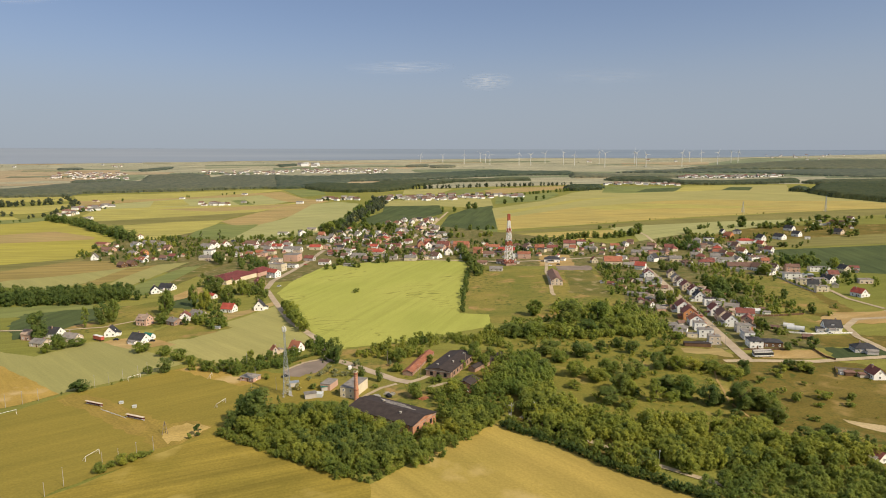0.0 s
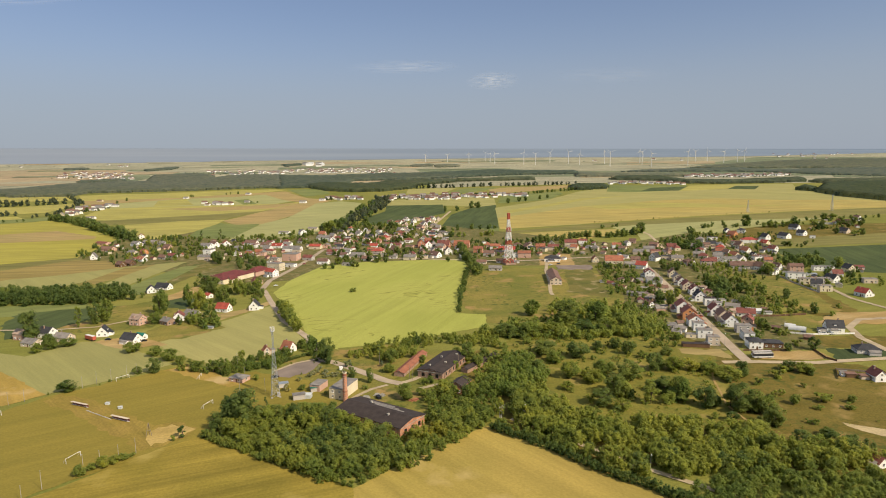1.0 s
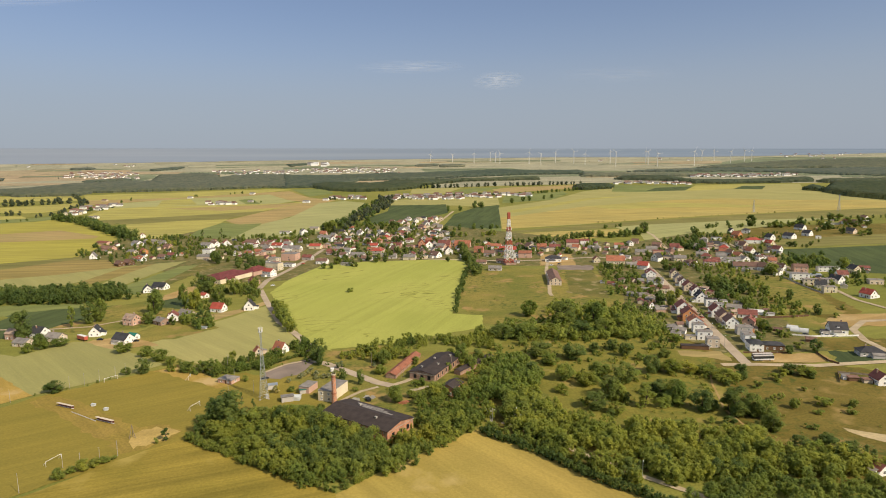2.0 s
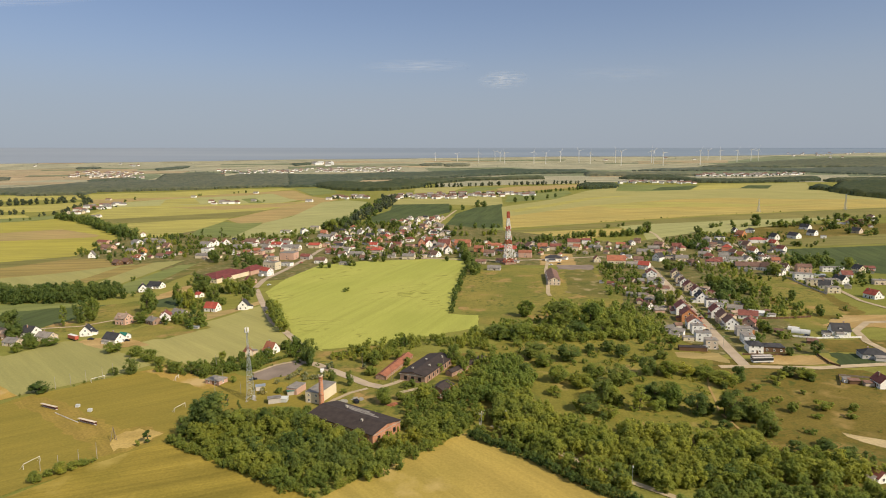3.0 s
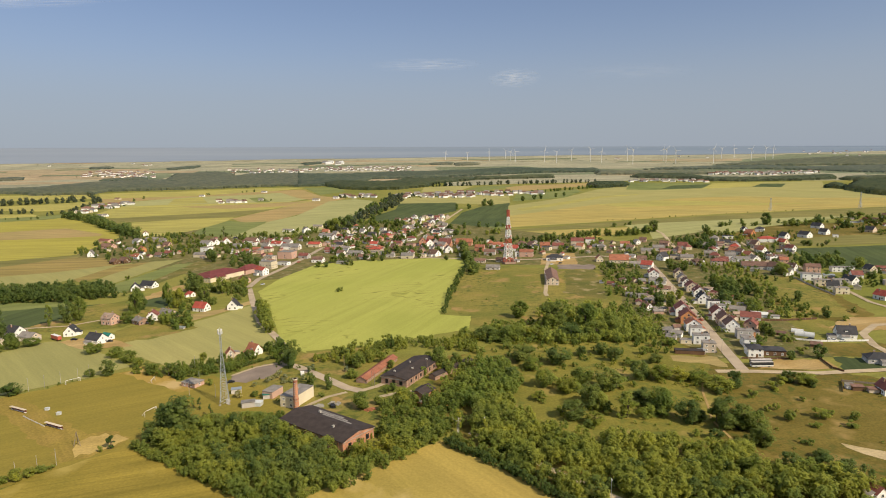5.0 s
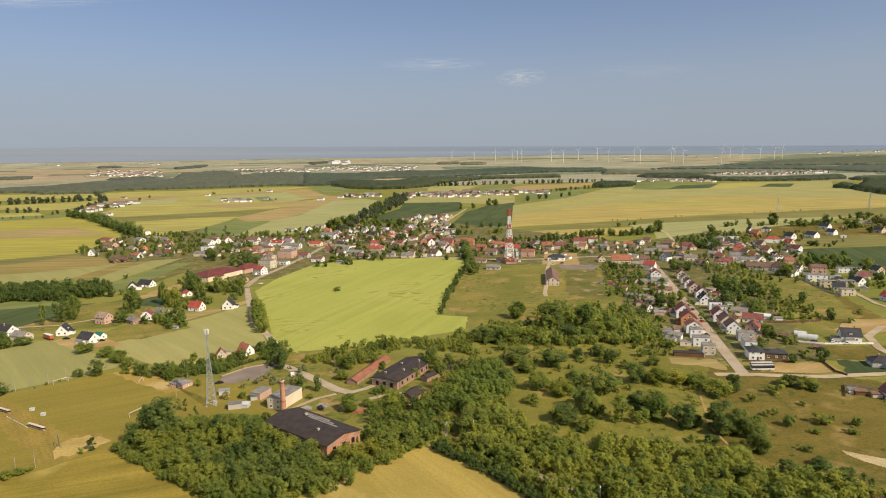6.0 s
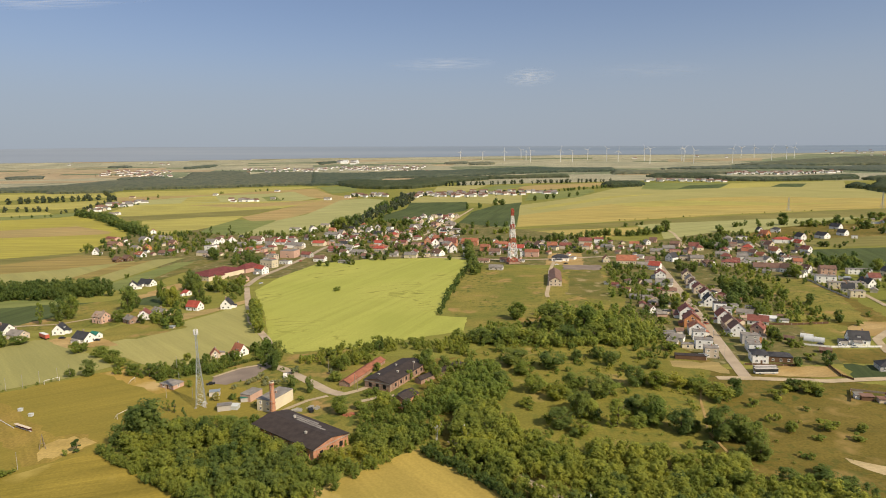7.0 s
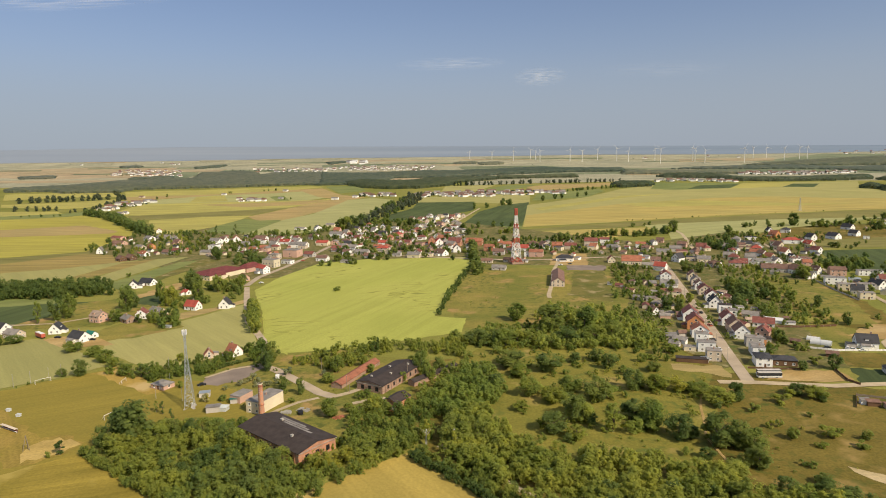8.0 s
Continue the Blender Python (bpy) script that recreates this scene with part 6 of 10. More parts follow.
tree(-41.9, 363.4, "blossom", 3.5)
tree(-26.2, 420.6, "dark", 5)
tree(-133.9, 381, "broad", 5)
tree(-27.3, 264.4, "broad", 8)
tree(-111.3, 340.5, "bush", 3.5)
tree(-331.7, 632.3, "bush", 5)
tree(281.1, 486.7, "dark", 8)
tree(288.1, 473.8, "bush", 4)
tree(308, 498.5, "bush", 4)
tree(220.7, 441.5, "broad", 5)
tree(282.9, 532, "dark", 8)
tree(258.3, 564.1, "broad", 7)
tree(330.5, 885.7, "dark", 12)
tree(593.1, 1114.7, "dark", 14)
tree(194.4, 542.9, "broad", 8)
tree(184.2, 564.9, "broad", 9)
tree(184.4, 532.7, "broad", 9)
tree(92.9, 898.6, "conifer", 8)
tree(-418.1, 994, "conifer", 16)
tree(-392.7, 1007.1, "conifer", 16)
# skirts of the scrub clumps
tree(29.5, 421.5, "light", 4.8, 1.54)
tree(54.1, 417.4, "light", 6.3, 1.52)
tree(59.2, 429.3, "bush", 5.0, 1.56)
tree(64.6, 423.9, "light", 6.0, 1.46)
tree(95.2, 433.8, "bush", 6.9, 1.23)
tree(113.6, 426.3, "bush", 6.9, 1.33)
tree(60.6, 391.7, "bush", 5.7, 1.40)
tree(58.6, 370.1, "dark", 3.7, 1.42)
tree(92.7, 397.5, "bush", 3.4, 1.21)
tree(108.2, 398.8, "bush", 4.8, 1.35)
tree(67.6, 346.3, "bush", 5.7, 1.59)
tree(82.3, 336.8, "bush", 5.0, 1.31)
tree(83.9, 351.2, "light", 5.5, 1.25)
tree(103.5, 342.6, "bush", 6.1, 1.39)
tree(87.2, 320.0, "bush", 8.1, 1.51)
tree(71.5, 306.3, "light", 4.7, 1.29)
tree(92.6, 312.0, "dark", 5.5, 1.21)
tree(108.4, 304.7, "bush", 5.9, 1.26)
tree(117.4, 319.0, "dark", 5.3, 1.35)
tree(119.5, 320.8, "bush", 4.3, 1.35)
tree(121.3, 356.8, "light", 6.9, 1.25)
tree(81.2, 293.7, "dark", 3.7, 1.53)
tree(130.7, 359.1, "bush", 5.2, 1.36)
tree(143.6, 356.1, "bush", 2.9, 1.22)
tree(151.3, 333.5, "dark", 3.9, 1.56)
tree(158.1, 341.8, "bush", 4.3, 1.39)
tree(113.6, 306.7, "bush", 5.7, 1.57)
tree(131.4, 301.1, "dark", 5.5, 1.30)
tree(138.7, 301.4, "bush", 6.3, 1.26)
tree(145.0, 298.1, "bush", 6.5, 1.57)
tree(148.9, 295.6, "dark", 6.2, 1.21)
tree(144.1, 278.8, "dark", 4.5, 1.60)
tree(189.4, 351.7, "bush", 3.9, 1.49)
tree(201.1, 344.3, "dark", 3.1, 1.47)
tree(154.8, 249.8, "light", 4.2, 1.45)
tree(157.4, 251.6, "bush", 3.8, 1.46)
tree(34.2, 295.9, "light", 6.2, 1.54)
tree(32.7, 289.7, "bush", 4.5, 1.24)
tree(54.5, 286.5, "bush", 5.9, 1.45)
# trees round the front hall
tree(-86.8, 285.4, "broad", 8.0, 1.20)
tree(-82.1, 284.6, "dark", 8.5, 1.20)
tree(-78.4, 285.9, "broad", 7.9, 1.20)
tree(-73.4, 283.9, "dark", 9.0, 1.20)
tree(-70.4, 286.3, "broad", 8.4, 1.20)
tree(-92.0, 280.8, "dark", 8.6, 1.30)
tree(-86.9, 278.9, "broad", 8.5, 1.30)
tree(-92.7, 300.4, "conifer", 6.5, 1.00)
tree(-105.5, 309.4, "conifer", 6.1, 1.00)
tree(-101.4, 307.6, "conifer", 6.7, 1.00)
tree(-96.4, 278.4, "dark", 18.4, 1.10)
tree(-101.3, 280.3, "dark", 15.5, 1.10)
tree(-61.2, 281.4, "broad", 10.0, 1.10)
tree(-55.4, 277.5, "dark", 10.4, 1.10)
tree(-49.8, 273.7, "broad", 10.2, 1.10)
tree(-43.7, 270.1, "light", 10.0, 1.10)
tree(-37.0, 265.8, "broad", 9.2, 1.10)
tree(-30.6, 261.6, "dark", 8.5, 1.10)
tree(-65.3, 295.8, "bush", 4.9, 1.30)
tree(-68.4, 292.7, "bush", 5.5, 1.30)
tree(221.4, 443.3, "dark", 7.1, 1.10)
tree(221.5, 436.2, "dark", 5.3, 1.30)
tree(228.1, 391.0, "dark", 8.8, 1.00)
tree(211.3, 388.2, "dark", 5.5, 1.20)
tree(224.5, 429.4, "bush", 3.9, 1.50)
tree(205.9, 417.4, "bush", 5.0, 1.20)
tree(198.8, 408.6, "bush", 4.0, 1.30)
tree(223.0, 400.0, "bush", 4.1, 1.40)
tree(211.0, 403.3, "bush", 3.6, 1.40)
tree(227.7, 422.9, "bush", 3.4, 1.40)
# trees round the far eastern farmsteads
tree(658.3, 1090.9, "dark", 13.7, 1.40)
tree(652.7, 1057.1, "dark", 10.9, 1.40)
tree(690.9, 1106.1, "dark", 12.8, 1.30)
tree(692.6, 1088.0, "dark", 12.6, 1.30)
tree(697.6, 1183.9, "bush", 10.8, 1.50)
tree(683.6, 1185.3, "dark", 12.1, 1.50)
tree(612.1, 955.6, "dark", 10.0, 1.30)
tree(594.5, 943.5, "bush", 8.7, 1.40)
tree(582.3, 971.2, "dark", 10.0, 1.20)
tree(614.9, 1094.7, "bush", 9.8, 1.50)
tree(577.4, 1080.3, "dark", 10.8, 1.40)
tree(567.0, 1081.1, "bush", 9.6, 1.60)
tree(555.6, 1082.1, "bush", 8.3, 1.60)
tree(541.2, 1074.6, "bush", 8.2, 1.60)
tree(518.2, 1068.0, "bush", 8.1, 1.60)
# big garden and street trees between the houses
tree(-218.3, 1041.6, "broad", 22.8, 1.10)
tree(-211.3, 1065.5, "dark", 23.3, 1.10)
tree(-232.2, 1058.7, "broad", 16.9, 1.10)
tree(-210.9, 1127.1, "dark", 17.9, 0.80)
tree(-191.5, 1144.5, "broad", 12.4, 1.10)
tree(-166.9, 1123.6, "broad", 13.3, 1.20)
tree(-137.9, 1005.3, "broad", 11.8, 1.10)
tree(-140.2, 1103.2, "broad", 14.1, 1.00)
tree(-105.1, 841.9, "dark", 9.9, 1.20)
tree(-118.3, 1034.5, "dark", 13.2, 1.00)
tree(-94.4, 921.1, "dark", 10.8, 1.00)
tree(-87.7, 920.7, "broad", 10.8, 1.10)
tree(-85.6, 980.2, "dark", 8.6, 1.20)
tree(-81.5, 820.5, "dark", 8.8, 1.20)
tree(-68.5, 805.4, "dark", 10.2, 1.20)
tree(-60.1, 814.7, "dark", 7.9, 1.20)
tree(-148.6, 936.8, "dark", 10.2, 1.10)
tree(-132.0, 892.9, "dark", 10.5, 1.20)
tree(-153.6, 849.3, "dark", 8.4, 1.10)
tree(-150.4, 794.6, "broad", 10.2, 1.20)
tree(-134.5, 746.1, "dark", 9.6, 1.20)
tree(-142.0, 734.2, "broad", 8.7, 1.30)
tree(-122.4, 718.1, "dark", 7.8, 1.20)
tree(-142.5, 703.8, "dark", 6.3, 1.30)
tree(-151.6, 704.1, "broad", 6.3, 1.30)
tree(-116.3, 714.2, "dark", 6.3, 1.10)
tree(-107.9, 753.4, "dark", 7.4, 1.20)
tree(-96.9, 744.8, "dark", 9.5, 1.30)
tree(-86.7, 744.5, "dark", 6.5, 1.20)
tree(-85.0, 774.0, "dark", 9.8, 1.20)
tree(-35.0, 893.7, "dark", 11.3, 1.20)
tree(-10.5, 982.5, "dark", 8.6, 1.30)
tree(-248.9, 955.8, "dark", 8.7, 1.30)
tree(-265.4, 943.5, "broad", 8.6, 1.40)
tree(-265.2, 977.4, "broad", 6.9, 1.50)
tree(-257.5, 1044.3, "dark", 7.4, 1.40)
tree(-177.0, 945.0, "dark", 11.2, 1.10)
tree(-175.7, 1038.6, "dark", 11.3, 1.10)
tree(-76.0, 1016.2, "dark", 8.9, 1.20)
tree(-10.9, 746.0, "dark", 5.8, 1.20)
tree(-44.8, 763.9, "dark", 5.9, 1.20)
tree(226.8, 679.9, "dark", 11.6, 1.20)
tree(229.2, 666.8, "dark", 10.1, 1.20)
tree(238.6, 673.0, "dark", 10.2, 1.20)
tree(171.5, 519.0, "dark", 11.4, 1.00)
tree(179.1, 513.2, "dark", 10.3, 1.00)
tree(174.4, 551.6, "dark", 8.8, 1.10)
tree(322.5, 646.1, "broad", 12.4, 1.40)
tree(330.4, 655.0, "broad", 9.1, 1.20)
tree(379.8, 689.3, "broad", 10.5, 1.10)
tree(396.9, 709.8, "dark", 10.8, 1.20)
tree(406.5, 716.8, "dark", 8.6, 1.20)
tree(413.8, 681.6, "broad", 12.1, 1.20)
tree(355.8, 952.2, "dark", 13.7, 0.90)
tree(595.2, 1029.4, "dark", 13.7, 1.30)
tree(586.9, 1030.0, "dark", 10.2, 1.40)
tree(441.2, 847.1, "dark", 6.4, 1.50)
tree(445.6, 841.7, "dark", 7.3, 1.40)
tree(470.8, 850.9, "dark", 5.6, 1.20)
tree(287.0, 854.8, "dark", 6.9, 1.60)
tree(292.4, 844.0, "dark", 7.7, 1.60)
tree(300.0, 838.5, "dark", 7.7, 1.60)
tree(305.8, 828.1, "dark", 7.6, 1.60)
tree(313.1, 822.8, "dark", 7.6, 1.50)
tree(293.9, 1005.6, "dark", 18.1, 1.20)
tree(279.8, 984.7, "broad", 11.8, 1.20)
tree(528.6, 1067.2, "broad", 10.3, 1.40)
tree(255.5, 559.6, "dark", 9.3, 1.10)
tree(263.0, 555.2, "broad", 7.6, 1.30)
tree(242.8, 600.5, "broad", 9.8, 1.20)
tree(241.4, 583.0, "broad", 12.0, 1.10)
tree(244.2, 573.4, "dark", 10.6, 1.20)
tree(285.9, 538.1, "dark", 8.1, 0.90)
tree(237.2, 513.0, "dark", 7.5, 1.20)
tree(236.2, 500.4, "dark", 5.8, 1.30)
tree(267.0, 486.7, "bush", 3.7, 1.60)
tree(279.8, 481.7, "dark", 5.8, 1.00)
tree(-97, 577.5, "bush", 4, 1.3)
tree(-98.6, 575, "bush", 3, 1.3)
tree(194.4, 601.2, "broad", 7)
tree(177, 674.6, "dark", 7)
wood([(164, 350.1), (233.9, 355.1), (207, 263.6), (170.2, 267.7), (143.8, 277.4)], 11, 0.7, 1.8, LEAF, "scrub", 0.4, 1.0)
wood([(47, 378.3), (147.6, 414.3), (158.3, 357), (125.5, 275.9), (57.2, 291)], 9, 1.2, 3, LEAF_LIGHT, "scrub", 0.5, 1.05)
wood([(80.5, 521.7), (97.6, 522.5), (122.4, 518.3), (135.7, 498.7), (127, 468.1), (93.8, 473.5), (70.9, 479.8)], 8, 6, 10, LEAF_FRESH, "near", 0.75)
wood([(12.2, 678.7), (94.9, 676.6), (134.4, 523), (123.6, 470.4), (29.2, 470.2)], 12, 0.6, 1.5, LEAF, "scrub", 0.35, 1.0)
wood([(-66.4, 368.8), (-21.3, 379.6), (3.3, 326.6), (-31.5, 325.9)], 11, 0.8, 2, LEAF, "scrub", 0.4)
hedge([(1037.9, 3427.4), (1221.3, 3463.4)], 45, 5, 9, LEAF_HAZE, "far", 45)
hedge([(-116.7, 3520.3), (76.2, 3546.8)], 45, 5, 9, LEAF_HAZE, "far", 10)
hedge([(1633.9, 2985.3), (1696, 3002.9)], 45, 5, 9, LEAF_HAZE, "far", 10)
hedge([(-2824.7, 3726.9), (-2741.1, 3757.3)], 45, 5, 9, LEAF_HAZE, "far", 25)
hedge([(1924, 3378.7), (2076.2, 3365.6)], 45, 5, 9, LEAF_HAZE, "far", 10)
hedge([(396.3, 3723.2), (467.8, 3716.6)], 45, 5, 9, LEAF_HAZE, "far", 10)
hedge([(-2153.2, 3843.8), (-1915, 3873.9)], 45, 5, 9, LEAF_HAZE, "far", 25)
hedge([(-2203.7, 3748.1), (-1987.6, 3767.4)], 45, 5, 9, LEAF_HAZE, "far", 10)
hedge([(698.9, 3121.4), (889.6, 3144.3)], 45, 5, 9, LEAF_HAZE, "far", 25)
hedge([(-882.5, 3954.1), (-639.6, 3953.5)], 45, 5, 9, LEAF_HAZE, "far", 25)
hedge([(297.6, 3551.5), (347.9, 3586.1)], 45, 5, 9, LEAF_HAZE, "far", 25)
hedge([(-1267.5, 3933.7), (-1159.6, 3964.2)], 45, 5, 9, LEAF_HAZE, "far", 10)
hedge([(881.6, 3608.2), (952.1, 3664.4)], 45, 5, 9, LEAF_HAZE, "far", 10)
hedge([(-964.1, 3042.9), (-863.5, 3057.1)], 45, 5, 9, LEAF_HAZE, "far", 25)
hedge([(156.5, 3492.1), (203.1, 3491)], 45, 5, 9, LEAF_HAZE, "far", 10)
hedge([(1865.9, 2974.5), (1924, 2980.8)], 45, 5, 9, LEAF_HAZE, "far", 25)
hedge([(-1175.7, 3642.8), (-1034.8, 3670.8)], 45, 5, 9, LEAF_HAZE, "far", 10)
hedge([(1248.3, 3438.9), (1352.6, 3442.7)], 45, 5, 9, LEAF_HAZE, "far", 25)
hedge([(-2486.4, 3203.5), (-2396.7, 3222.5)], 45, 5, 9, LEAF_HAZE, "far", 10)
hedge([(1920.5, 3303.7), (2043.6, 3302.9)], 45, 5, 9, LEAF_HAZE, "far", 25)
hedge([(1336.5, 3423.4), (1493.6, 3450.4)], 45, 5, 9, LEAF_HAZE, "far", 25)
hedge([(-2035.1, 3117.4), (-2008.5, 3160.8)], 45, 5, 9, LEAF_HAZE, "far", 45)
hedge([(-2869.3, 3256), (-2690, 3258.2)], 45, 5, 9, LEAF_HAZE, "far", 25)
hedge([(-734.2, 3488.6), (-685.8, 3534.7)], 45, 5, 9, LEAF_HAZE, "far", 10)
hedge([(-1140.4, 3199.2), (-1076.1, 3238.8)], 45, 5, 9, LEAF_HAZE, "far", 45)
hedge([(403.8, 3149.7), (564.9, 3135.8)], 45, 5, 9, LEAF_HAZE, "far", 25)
tree(-202.2, 577.1, "broad", 9)
tree(-192.7, 569.9, "dark", 9)
tree(-193, 589.6, "broad", 11)
tree(-195.6, 602.6, "dark", 10)
tree(-209.6, 602.6, "conifer", 9)
tree(-291.2, 745.6, "dark", 15)
tree(-303.5, 762.6, "broad", 13)
hedge([(360.2, 703.8), (401.2, 732.1), (415, 702.1)], 8, 6, 10, LEAF_DARK, "mid", 4)
wood([(-105.7, 373.6), (-87, 384.5), (-53.6, 357.3), (-42.3, 325.4), (-59.2, 317.4), (-85.7, 325.8)], 9, 0.8, 2.2, LEAF, "scrub", 0.5)
wood([(-79.5, 325.7), (-60, 321.4), (-44.7, 302.2), (-53.5, 288.5), (-67.8, 302.3)], 7, 1, 2.6, LEAF, "scrub", 0.5)
tree(-81.7, 345.1, "blossom", 3.5, 1.2)
tree(-80, 348.9, "blossom", 3, 1.2)
tree(-77.9, 352.7, "blossom", 4, 1.2)
tree(-73.7, 348.8, "blossom", 3.5, 1.2)
tree(-64, 362.5, "blossom", 4, 1.2)
tree(-61.8, 365.5, "blossom", 3.5, 1.2)
tree(-68, 345, "blossom", 3, 1.2)
tree(-86.4, 337.9, "blossom", 3, 1.2)
hedge([(491.1, 963.6), (556, 1016.8), (648.7, 1074.3)], 16, 2.5, 5, LEAF, "mid", 3)
hedge([(525.3, 1050.8), (588.7, 1096.9), (773.5, 1219.6)], 18, 3, 7, LEAF_DARK, "mid", 4)
hedge([(446.7, 862.8), (510.5, 887.3)], 20, 2.5, 4.5, LEAF, "mid", 2)


# ---- houses ----
def window_mesh():
    bm = bmesh.new()
    box(bm, -0.62, -0.07, 0, 0.62, 0.05, 1.35)
    front = next(f for f in bm.faces if f.normal_update() or f.normal.y < -0.9)
    bmesh.ops.inset_region(bm, faces=[front], thickness=0.11, depth=-0.05)
    front.material_index = 1
    return mesh_from("window", bm, [WHITE, GLASS])


def frame_mesh():
    """A window frame with a mullion, open for its two panes."""
    bm = bmesh.new()
    for x0, z0, x1, z1 in ((-0.62, 0, -0.5, 1.35), (0.5, 0, 0.62, 1.35), (-0.5, 0, 0.5, 0.12), (-0.5, 1.23, 0.5, 1.35), (-0.05, 0.12, 0.05, 1.23)):
        box(bm, x0, -0.07, z0, x1, 0.05, z1)
    box(bm, -0.7, -0.14, -0.08, 0.7, -0.0, 0.0)
    return mesh_from("window", bm, WHITE)


def pane_mesh():
    bm = bmesh.new()
    box(bm, -0.235, -0.02, 0.1, 0.235, 0.0, 1.25)
    return mesh_from("pane", bm, GLASS)


WINDOW = window_mesh()
FRAME = frame_mesh()
PANE = pane_mesh()


def window(root, m, near):
    """A window in its wall; near ones have panes of their own."""
    if not near:
        return shared("window", WINDOW, root, m)
    ob = shared("window", FRAME, root, m)
    for x in (-0.28, 0.28):
        shared("pane", PANE, ob, pose(x, 0, 0))
    return ob


COLOUR = {}
for word, m in (("white", WHITE), ("cream", CREAM), ("beige", BEIGE), ("grey", GREY), ("pink", PINK), ("orange", ORANGE), ("brown timber", BROWN), ("red brick", BRICK), ("old brick", OLDBRICK),
                ("red tiled", RED), ("orange tiled", TERRA), ("maroon tiled", MAROON), ("dark red sheet", OXBLOOD), ("brown tiled", UMBER), ("dark slate", SLATE), ("grey sheet", ASH), ("black felt", FELT), ("zinc", ZINC), ("white film", STEEL_ROOF), ("green sheet", TEAL_ROOF), ("faded beige tiled", BEIGE_ROOF)):
    COLOUR[m.name] = word


def prism(bm, w, d, z0, z1, over, thick, kind):
    """Roof slabs over a plan w by d whose ridge runs along y: gable, hip, flat or single pitch."""
    W, D = w / 2 + over, d / 2 + over
    if kind == "flat":
        box(bm, -W, -D, z0, W, D, z0 + thick)
        return
    if kind == "mono":
        low = [(-W, -D, z0), (W, -D, z1), (W, D, z1), (-W, D, z0)]
        rings = [low]
        faces = [low]
    elif kind == "gable":
        drop = (z1 - z0) * over / (w / 2)
        faces = [[(-W, -D, z0 - drop), (0, -D, z1), (0, D, z1), (-W, D, z0 - drop)], [(0, -D, z1), (W, -D, z0 - drop), (W, D, z0 - drop), (0, D, z1)]]
    else:
        q = max(0.0, D - W)
        faces = [[(-W, -D, z0), (0, -q, z1), (0, q, z1), (-W, D, z0)], [(W, D, z0), (0, q, z1), (0, -q, z1), (W, -D, z0)], [(W, -D, z0), (0, -q, z1), (-W, -D, z0)], [(-W, D, z0), (0, q, z1), (W, D, z0)]]
    for f in faces:
        top = [bm.verts.new((x, y, z + thick)) for x, y, z in f]
        bot = [bm.verts.new(p) for p in f]
        bm.faces.new(top)
        bm.faces.new(bot[::-1])
        for k in range(len(f)):
            j = (k + 1) % len(f)
            bm.faces.new((top[j], top[k], bot[k], bot[j]))
    bmesh.ops.recalc_face_normals(bm, faces=bm.faces[:])


def walls(bm, w, d, h, ridge, kind):
    x, y = w / 2, d / 2
    if kind == "gable":
        prof = [(-x, 0), (x, 0), (x, h), (0, ridge), (-x, h)]
    elif kind == "mono":
        prof = [(-x, 0), (x, 0), (x, ridge), (-x, h)]
    else:
        prof = [(-x, 0), (x, 0), (x, h), (-x, h)]
    a = [bm.verts.new((px, -y, pz)) for px, pz in prof]
    b = [bm.verts.new((px, y, pz)) for px, pz in prof]
    bm.faces.new(a)
    bm.faces.new(b[::-1])
    for k in range(len(prof)):
        j = (k + 1) % len(prof)
        bm.faces.new((a[j], a[k], b[k], b[j]))
    bmesh.ops.recalc_face_normals(bm, faces=bm.faces[:])


house_rng, odd_rng = random.Random(5), random.Random(8)


